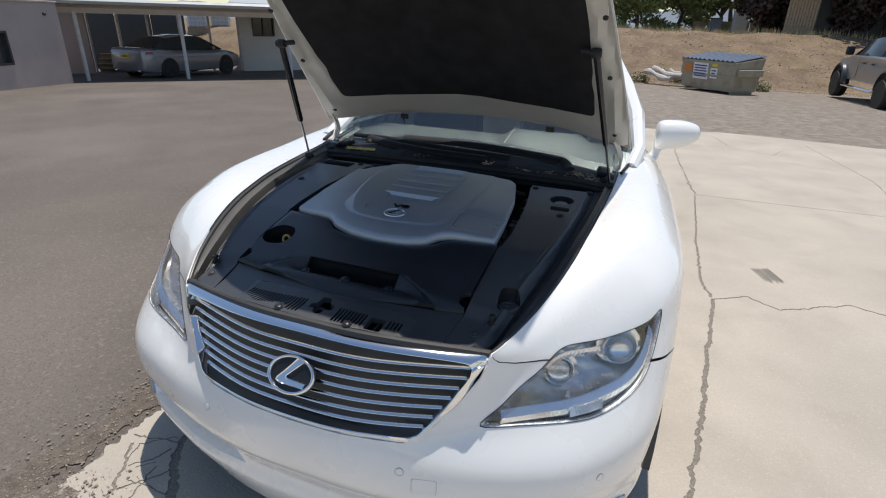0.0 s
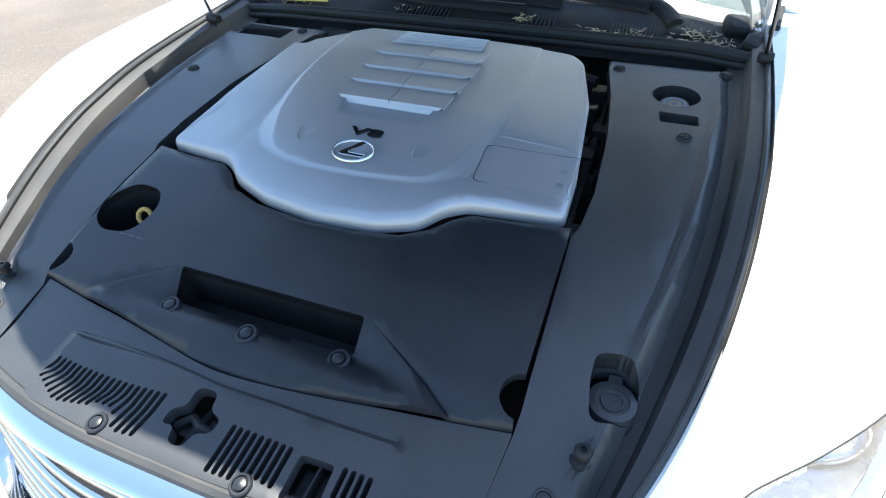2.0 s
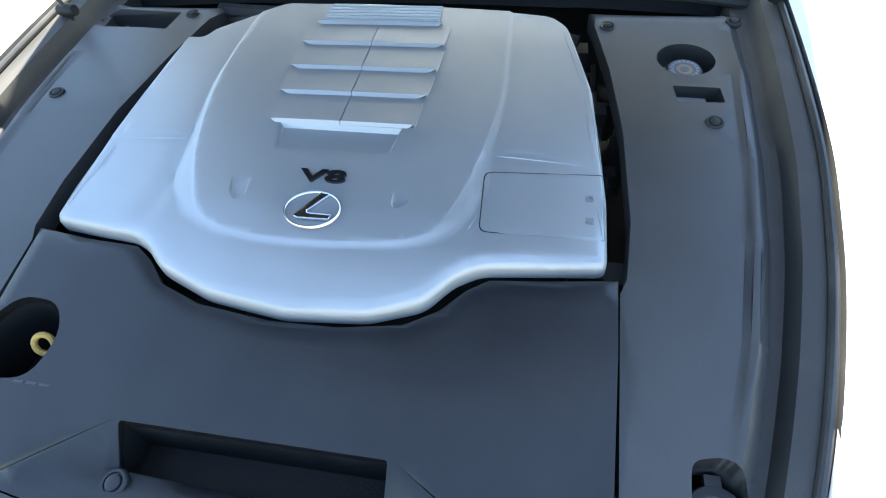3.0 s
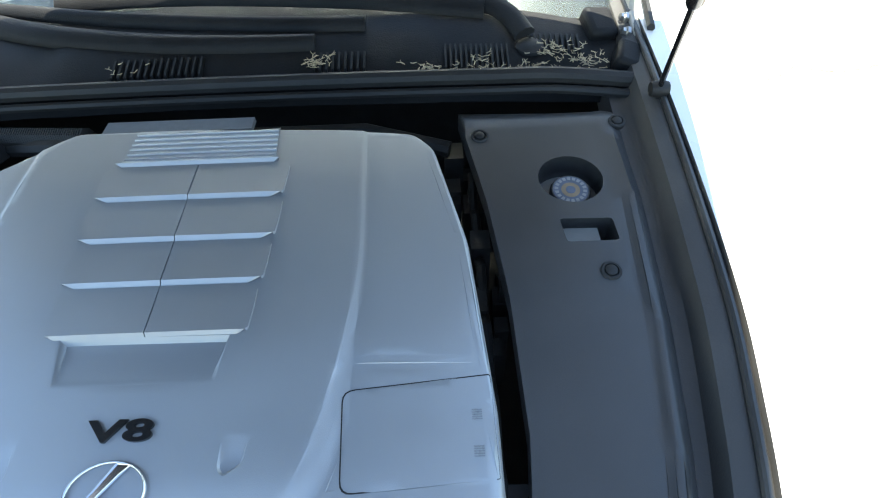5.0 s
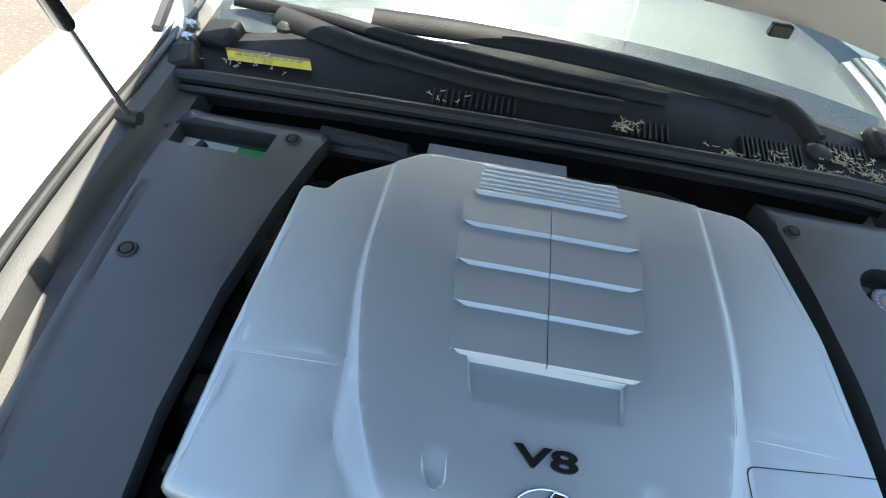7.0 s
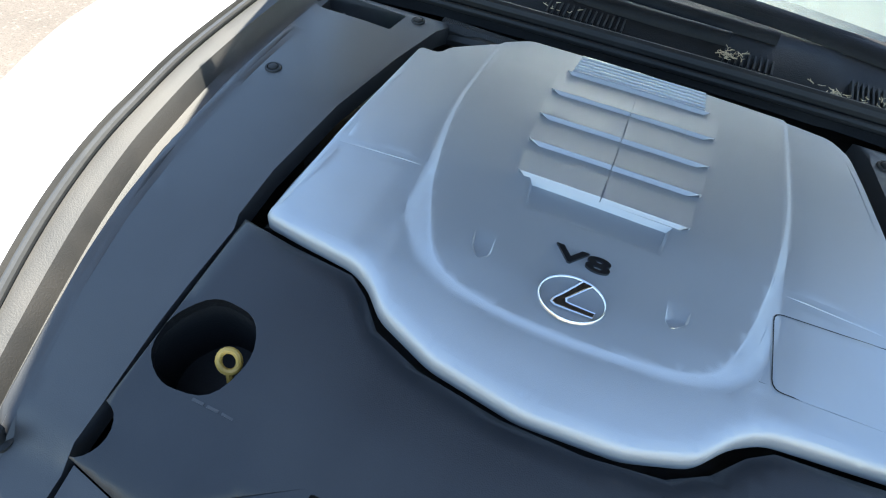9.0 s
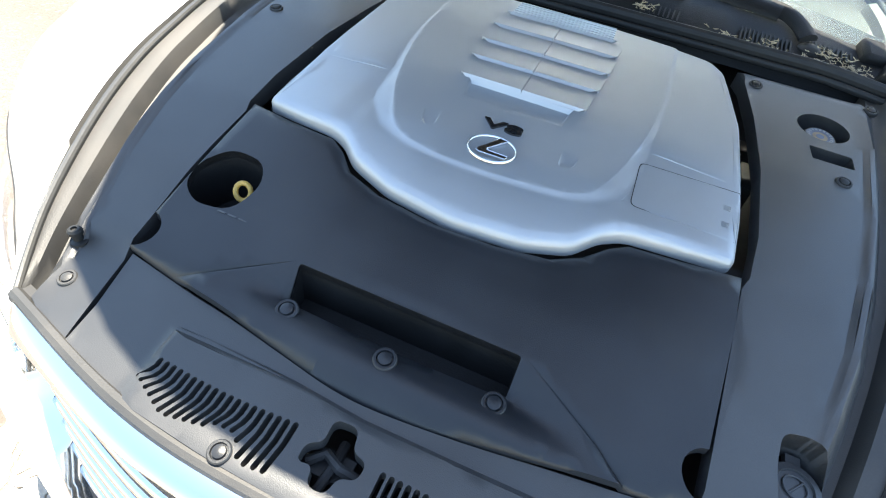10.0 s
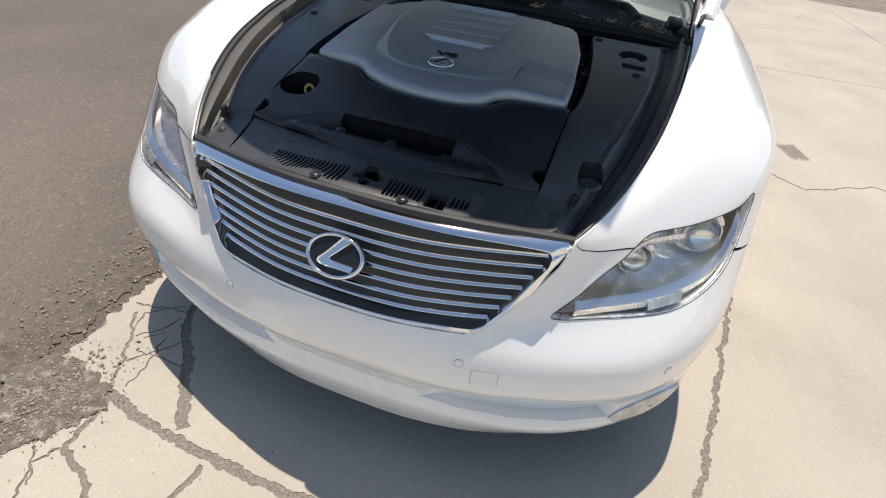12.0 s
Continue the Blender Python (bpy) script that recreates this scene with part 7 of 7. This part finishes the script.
def loft_body(secs):
    """secs: (y, half width, sill z, waist z, deck z, deck half width)."""
    bm = bmesh.new()
    rows = []
    for y, w, z0, zw, zd, wd in secs:
        prof = smooth_loop([(0.0, z0, 0), (w * .86, z0, 0), (w * .98, z0 + (zw - z0) * .35, 0), (w, zw, 0), (w * .97, zw + (zd - zw) * .55, 0), (wd, zd, 0), (0.0, zd + .015, 0)], 3, closed=False)
        rows.append([(-p.x, y, p.y) for p in prof] + [(p.x, y, p.y) for p in prof[::-1]])
    vs = grid(bm, rows, closed=True)
    bm.faces.new(vs[0][::-1])
    bm.faces.new(vs[-1])
    bmesh.ops.recalc_face_normals(bm, faces=bm.faces)
    return bm

# A black disc on the flank stands in for the shaded wheel opening.
def arch_disc(parent, x, y, z, r):
    bm = bmesh.new()
    disc(bm, Matrix.Translation((x, y, z)) @ pose(0, 0, 0, 0, 90, 0), [(r, -.012), (r, .012)], 32)
    part("wheel_arch", bm, BARINK, parent, smooth=0)

# silver saloon under the carport: nose at +y of its own frame
sal = thing("saloon_car", "silver grey saloon car parked in the carport shade", "car", (-17.1, 16.5, lie(-16.7, 16.0) - .01), 1.0)
secs = [(-2.42, .70, .34, .62, .96, .62), (-2.36, .80, .28, .66, 1.04, .68), (-2.1, .88, .22, .68, 1.06, .74), (-1.6, .915, .20, .68, 1.02, .80), (-1.0, .92, .20, .68, .98, .84), (0, .92, .20, .66, .95, .85), (.9, .92, .20, .66, .93, .85), (1.4, .915, .20, .66, .92, .80), (1.9, .89, .21, .64, .84, .70), (2.25, .82, .24, .58, .74, .60), (2.42, .66, .30, .54, .64, .50)]
fine = []
for (a, b) in zip(secs, secs[1:]):
    n = max(1, int(abs(b[0] - a[0]) / .07))
    for k in range(n):
        fine.append(tuple(u + (w - u) * k / n for u, w in zip(a, b)))
fine.append(secs[-1])
bm = loft_body(fine)
part("body", bm, GREYPAINT, sal, smooth=50)
def greenhouse(parent, pts, material_top):
    """pts: (y, belt half, belt z, roof half, roof z)."""
    for side in (1, -1):
        bm = bmesh.new()
        grid(bm, [[(side * p[1], p[0], p[2]) for p in pts], [(side * p[3], p[0], p[4]) for p in pts]], flip=side > 0)
        solid(part("side_window", bm, DARKWIN, parent), .01, 0)
    bm = bmesh.new()
    grid(bm, [[(p[3] * f, p[0], p[4] + .05 * (1 - f * f)) for f in (-1, -.5, 0, .5, 1)] for p in pts[1:-1]])
    solid(part("roof", bm, material_top, parent), .02, 0)
    for a, b, nm in ((pts[0], pts[1], "rear_window"), (pts[-1], pts[-2], "windscreen")):
        bm = bmesh.new()
        grid(bm, [[(a[1] * f, a[0], a[2] + .01) for f in (-1, -.5, 0, .5, 1)], [(b[3] * f, b[0], b[4] + .05 * (1 - f * f)) for f in (-1, -.5, 0, .5, 1)]])
        solid(part(nm, bm, DARKWIN, parent), .01, 0)
greenhouse(sal, [(-1.95, .72, 1.04, .66, 1.06), (-1.15, .80, 1.0, .58, 1.36), (-.5, .84, .97, .60, 1.43), (.2, .85, .95, .60, 1.42), (.55, .85, .95, .58, 1.36), (1.35, .80, .93, .74, .95)], GREYPAINT)
for side in (1, -1):
    for y in (-1.42, 1.40):
        arch_disc(sal, side * .912, y, .34, .385)
        car_wheel(sal, side * .84, y, .335, .22, side)
    bm = bmesh.new()
    tube(bm, [(side * .86, .75, .97), (side * .95, .72, 1.0), (side * 1.03, .72, 1.0)], [.02, .07, .05], 8)
    part("door_mirror", bm, GREYPAINT, sal)
    bm = bmesh.new()
    rows = [[(side * .30, -2.40, .80), (side * .55, -2.37, .83), (side * .80, -2.28, .86), (side * .885, -2.02, .88)], [(side * .30, -2.38, .88), (side * .55, -2.35, .92), (side * .78, -2.26, .95), (side * .86, -2.05, .93)]]
    grid(bm, rows)
    solid(part("tail_lamp", bm, REDLAMP, sal), .03, 0)
    bm = bmesh.new()
    tube(bm, [(side * .5, -2.43, .30), (side * .62, -2.43, .30)], .03, 8)
    part("exhaust_tip", bm, CHROME, sal)
bm = bmesh.new()
box(bm, (-.16, -2.45, .72), (.16, -2.425, .86))
plate = part("number_plate", bm, SIGNYELLOW, sal, smooth=0)
bm = bmesh.new()
box(bm, (-.11, -2.456, .77), (.11, -2.452, .81))
part("plate_bar", bm, BARINK, plate, smooth=0)

# grey pickup truck on big tyres
tr = thing("pickup_truck", "lifted pewter grey pickup truck with big off-road tyres", "truck", (7.38, 22.0, lie(6.5, 21.8) - .01), 4.3)
T = [(-2.9, .94, .75, 1.05, 1.42, .92), (-2.85, .98, .62, 1.05, 1.45, .95), (-.55, .98, .62, 1.05, 1.45, .95), (1.35, .98, .62, 1.05, 1.42, .92), (1.5, .98, .62, 1.02, 1.36, .88), (2.5, .95, .64, 1.0, 1.28, .82), (2.75, .88, .70, .98, 1.20, .74)]
fine = []
for (a, b) in zip(T, T[1:]):
    n = max(1, int(abs(b[0] - a[0]) / .08))
    for k in range(n):
        fine.append(tuple(u + (w - u) * k / n for u, w in zip(a, b)))
fine.append(T[-1])
bm = loft_body(fine)
part("body", bm, TRUCKPAINT, tr, smooth=50)
greenhouse(tr, [(-.75, .88, 1.45, .80, 1.47), (-.62, .90, 1.44, .68, 1.95), (.1, .92, 1.43, .70, 1.99), (.7, .92, 1.42, .68, 1.93), (1.45, .88, 1.40, .80, 1.42)], TRUCKPAINT)
for side in (1, -1):
    for y in (-1.95, 1.95):
        arch_disc(tr, side * .975, y, .56, .55)
        car_wheel(tr, side * .93, y, .44, .34, side, rim=BLACK_GLOSS, spokes=8)
        bm = bmesh.new()
        rows = []
        for k in range(13):
            a = math.pi * (-.02 + 1.04 * k / 12)
            rows.append([(side * x, y + r * math.cos(a), .55 + r * math.sin(a)) for x, r in ((.94, .60), (1.06, .58), (1.08, .53), (.90, .52))])
        grid(bm, rows, flip=side < 0)
        solid(part("fender_flare", bm, BLACK, tr), .02, 0)
    bm = bmesh.new()
    tube(bm, [(side * .98, 1.35, .52), (side * 1.06, 1.25, .46), (side * 1.06, -1.2, .46), (side * .98, -1.3, .52)], .045, 8)
    part("side_step", bm, CHROME, tr)
    bm = bmesh.new()
    box(bm, (side * 1.12 - .12, 1.12, 1.42), (side * 1.12 + .12, 1.26, 1.70))
    bevelled(part("door_mirror", bm, BLACK_GLOSS, tr), .04, 2)
    for y in (.15, -.55):
        bm = bmesh.new()
        tube(bm, [(side * .985, y - .09, 1.22), (side * 1.005, y, 1.225), (side * .985, y + .09, 1.22)], .02, 6)
        part("door_handle", bm, BLACK_GLOSS, tr)
    bm = bmesh.new()
    box(bm, (side * .986 - .003, .52, .72), (side * .986 + .003, .53, 1.42))
    part("door_gap", bm, BARINK, tr, smooth=0)

# tan dumpster with a ribbed lid
du = thing("dumpster", "tan steel dumpster with a dark ribbed lid and pasted signs", "dumpster", (1.02, 23.39, lie(2, 22.3) - .01), -49)
L_, D_, H_ = 2.55, 1.25, 1.18
bm = bmesh.new()
prof = [(0, .10), (L_, .10), (L_ + .0, .10)]
v = [bm.verts.new(p) for p in ((.06, .10, .10), (L_ - .06, .10, .10), (L_ - .06, D_ - .1, .10), (.06, D_ - .1, .10), (0, 0, H_ - .12), (L_, 0, H_ - .12), (L_, D_, H_ + .05), (0, D_, H_ + .05))]
for f in ((3, 2, 1, 0), (0, 1, 5, 4), (1, 2, 6, 5), (2, 3, 7, 6), (3, 0, 4, 7)):
    bm.faces.new([v[i] for i in f])
bevelled(solid(part("bin", bm, DUMPTAN, du, smooth=0), .03, 0), .01, 1)
for z0, w in ((H_ - .2, .05), (.55, .03)):
    wall_box(du, "rib", (-.03, -.035 + (.0 if z0 > .9 else .05), z0), (L_ + .03, .03 + (.0 if z0 > .9 else .05), z0 + w + .04), DUMPTAN)
for x in (-.14, L_):
    wall_box(du, "fork_pocket", (x, .12, .62), (x + .14, D_ - .1, .84), DUMPTAN)
for k in range(2):
    bm = bmesh.new()
    x0 = .02 + k * L_ / 2
    rows = []
    for j in range(25):
        h = .035 if j % 4 in (1, 2) else 0
        x = x0 + (L_ / 2 - .04) * j / 24
        rows.append([(x, -.05, H_ - .10 + h), (x, D_ * .5, H_ + .01 + h), (x, D_ + .03, H_ + .10 + h)])
    grid(bm, rows, flip=True)
    solid(part("lid", bm, DUMPLID, du, smooth=0), .02, 0)
for (x0, x1, z0, z1), m_ in (((.16, .56, .62, .92), SIGNORANGE), ((.62, 1.34, .42, .98), SIGNWHITE), ((1.52, 1.78, .88, 1.02), SIGNYELLOW), ((1.46, 1.78, .48, .84), SIGNWHITE)):
    bm = bmesh.new()
    f0 = lambda z: .10 - (z - .10) * .10 / (H_ - .22) - .022
    bm.faces.new([bm.verts.new(p) for p in ((x0, f0(z0), z0), (x1, f0(z0), z0), (x1, f0(z1), z1), (x0, f0(z1), z1))])
    sg = solid(part("sign", bm, m_, du, smooth=0), .008, 0)
    if m_ is SIGNWHITE:
        for j in range(5 if x1 < 1.4 else 3):
            bm = bmesh.new()
            z = z1 - .09 - j * .09
            box(bm, (x0 + .06, f0(z) - .009, z - .03), (x1 - .06 - .04 * (j % 2), f0(z) - .005, z + .012))
            part("print_bar", bm, BLUEINK, sg, smooth=0)
for x in (.15, L_ - .2):
    wall_box(du, "skid", (x, .15, 0), (x + .1, D_ - .15, .10), DUMPTAN)

# pale tarp rolls and green bin on the bank, timber post box
tp = thing("tarp_heap", "heap of pale rolled tarps at the foot of the bank", "tarp", (.35, 25.0, lie(.3, 25) + .1), 0)
for k in range(5):
    bm = bmesh.new()
    a = radians(-40 + 6 * k)
    p0 = Vector((-.7 + .32 * k, .5 - .1 * k, .35 + .1 * (k % 2)))
    P = [p0 + Vector((math.cos(a) * t, math.sin(a) * t - .3 * t, -.12 * t + .05 * math.sin(t * 5 + k))) for t in [i * .2 for i in range(8)]]
    tube(bm, P, [.10 + .035 * math.sin(i * 1.7 + k) for i in range(8)], 9)
    part("roll", bm, TARP, tp)
bx = thing("metal_cabinet", "pale metal utility cabinet standing on the bank", "cabinet", (4.33, 44.0, ground_z(4.33, 44.0) - .05), 10)
wall_box(bx, "body", (-.4, -.3, 0), (.4, .3, 1.5), FASCIA)
wall_box(bx, "lid", (-.45, -.35, 1.5), (.45, .35, 1.58), SIGNWHITE)
bn = thing("waste_bin", "dark blue wheeled bin far behind the bank", "bin", (2.9, 44.5, ground_z(2.9, 44.5) - .05), 0)
wall_box(bn, "body", (-.35, -.4, 0), (.35, .4, 1.1), DUMPLID)
wall_box(bn, "lid", (-.4, -.45, 1.1), (.4, .45, 1.18), BARINK)
fw = thing("low_fence", "weathered low timber fence behind the bank", "fence", (1.5, 47, .9), 0)
for k in range(16):
    wall_box(fw, "board", (k * .95, -.03, 0), (k * .95 + .9, .03, 1.2), WOOD)

# ---- trees and brush ----
rt = random.Random(11)
def leaf_cloud(bm, centre, rad, n, size):
    for _ in range(n):
        while True:
            d = Vector((rt.uniform(-1, 1), rt.uniform(-1, 1), rt.uniform(-1, 1)))
            if .35 < d.length < 1:
                break
        p = Vector(centre) + Vector((d.x * rad[0], d.y * rad[1], d.z * rad[2]))
        a = Vector((rt.uniform(-1, 1), rt.uniform(-1, 1), rt.uniform(-1, 1))).normalized() * size * rt.uniform(.6, 1.3)
        b = a.cross(Vector((rt.uniform(-1, 1), rt.uniform(-1, 1), rt.uniform(-1, 1)))).normalized() * size * .5
        bm.faces.new([bm.verts.new(p - a), bm.verts.new(p + b), bm.verts.new(p + a), bm.verts.new(p - b)])

def tree(x, y, z, h, r, leafm, n, label, size=.16, low=.3, name="tree"):
    t = thing(name, label, "tree" if h > 2.5 else "bush", (x, y, z - .15))
    bm = bmesh.new()
    bend = [Vector((rt.uniform(-.12, .12) * k, rt.uniform(-.12, .12) * k, h * .8 * k / 5)) for k in range(6)]
    tube(bm, bend, [.055 * h * (1 - k / 6.5) * .6 + .02 for k in range(6)], 8)
    tips = []
    for k in range(9):
        b = bend[rt.randrange(2, 5)]
        a = rt.uniform(0, 6.28)
        e = b + Vector((math.cos(a) * r * rt.uniform(.4, .8), math.sin(a) * r * rt.uniform(.4, .8), h * rt.uniform(.05, .38)))
        tube(bm, [b, b.lerp(e, .5) + Vector((0, 0, .08 * h)), e], [.022 * h, .014 * h, .006 * h], 5)
        tips.append(e)
    part("trunk", bm, BARK, t)
    bm = bmesh.new()
    for e in tips + [bend[-1], bend[-2]]:
        leaf_cloud(bm, e, (r * rt.uniform(.35, .6), r * rt.uniform(.35, .6), h * rt.uniform(.14, .24)), n // 18, size)
    for _ in range(7):
        a = rt.uniform(0, 6.28)
        leaf_cloud(bm, (math.cos(a) * r * .6, math.sin(a) * r * .6, h * rt.uniform(low, .85)), (r * .4, r * .4, h * .13), n // 18, size)
    ob = part("crown", bm, leafm, t, smooth=0)

for x, y, h, r in ((-6, 48, 4.6, 2.6), (-2.5, 46, 4.2, 2.4), (.5, 49, 5.0, 2.8), (3.4, 47, 4.4, 2.4), (6.0, 50, 5.2, 2.6), (8.4, 54, 4.6, 2.2), (-10, 47, 5, 2.8), (2.0, 58, 6.4, 3.0), (5.0, 62, 7, 3.2), (-4.5, 60, 6.5, 3.4), (-14, 52, 6, 3)):
    tree(x, y, 1.2, h, r, LEAF, 5200, "leafy green tree behind the earth bank", .17, low=.05)
for x, y, h, r in ((4.9, 38.5, 5.0, 1.9), (6.2, 40, 5.6, 2.4), (8.4, 37.0, 5.6, 2.6), (10.6, 36.2, 5.6, 2.8), (13.2, 35.4, 5.6, 3.0), (16.2, 34.6, 6, 3.2), (9.5, 42, 6.4, 3.0)):
    tree(x, y, 1.1, h, r, LEAF_RED, 8000, "dark reddish tree shading the yard behind", .19, low=.18)
for x, y, h, r in ((-18, 40, 6.5, 3.2), (-24, 42, 7, 3.4), (-30, 38, 6.5, 3.2)):
    tree(x, y, -.6, h, r, LEAF, 2400, "green tree beyond the buildings", .2)
shed = thing("timber_shed", "weathered timber shed under dark trees", "shed", (5.85, 35.9, ground_z(6.3, 35.8) - .1), -4)
for k in range(10):
    wall_box(shed, "board", (k * .14, 0, 0), (k * .14 + .13, .05, 2.9), WOOD)
wall_box(shed, "side", (1.4, 0, 0), (1.45, 3, 2.9), WFRAME)
wall_box(shed, "roof", (-.2, -.2, 2.9), (1.7, 3.2, 3.0), FASCIA)
# Dark panels added in place of the deep shade under the trees.
yard = thing("yard_wall", "dark panels standing in for the shade behind the truck", "fence", (7.3, 36.9, ground_z(8, 36.9) - .2), -6)
for k in range(9):
    wall_box(yard, "panel", (k * 1.6, 0, 0), (k * 1.6 + 1.57, .05, 2.7), WFRAME)
bm = bmesh.new()
for _ in range(5200):
    x, y = rt.uniform(-12, 12), rt.uniform(34, 46)
    z = ground_z(x, y)
    h = rt.uniform(.12, .42)
    a = rt.uniform(0, 6.28)
    w = .012
    bm.faces.new([bm.verts.new((x - w, y, z)), bm.verts.new((x + w, y, z)), bm.verts.new((x + h * .3 * math.cos(a), y + .1, z + h))])
tagged(new("dry_grass", mesh_of("dry_grass", bm, DRYGRASS, 0)), "tall dry grass along the top of the bank", "grass", kind="stuff")
for x, y in ((-.6, 25.6), (.9, 26.2), (3.9, 24.6), (-1.6, 26.5), (2.6, 27.0)):
    b = thing("weed_bush", "small scrubby dusty green weed on the earth", "bush", (x, y, ground_z(x, y)))
    bm = bmesh.new()
    leaf_cloud(bm, (0, 0, .20), (.4, .4, .24), 190, .055)
    leaf_cloud(bm, (.2, .1, .12), (.3, .3, .16), 120, .07)
    part("leaves", bm, WEED, b, smooth=0)
# hazy hills on the horizon, the distance haze mixed into their colour
HILL = mat("hazy_blue_hills", (0.22, 0.26, 0.31), 1.0, vary=0.1, scale=.01, fine=.05, bump=0.0)
bm = bmesh.new()
grid(bm, [[(x, 800 + 60 * math.sin(x * .01), -10) for x in range(-900, 901, 30)], [(x, 860 + 60 * math.sin(x * .01), 26 + 16 * noise.noise(Vector((x * .006, 0, 0))) + 6 * noise.noise(Vector((x * .03, 2, 0)))) for x in range(-900, 901, 30)]])
tagged(new("backdrop_hills", mesh_of("backdrop_hills", bm, HILL)), "hazy blue hills on the horizon", "hills", kind="structure")
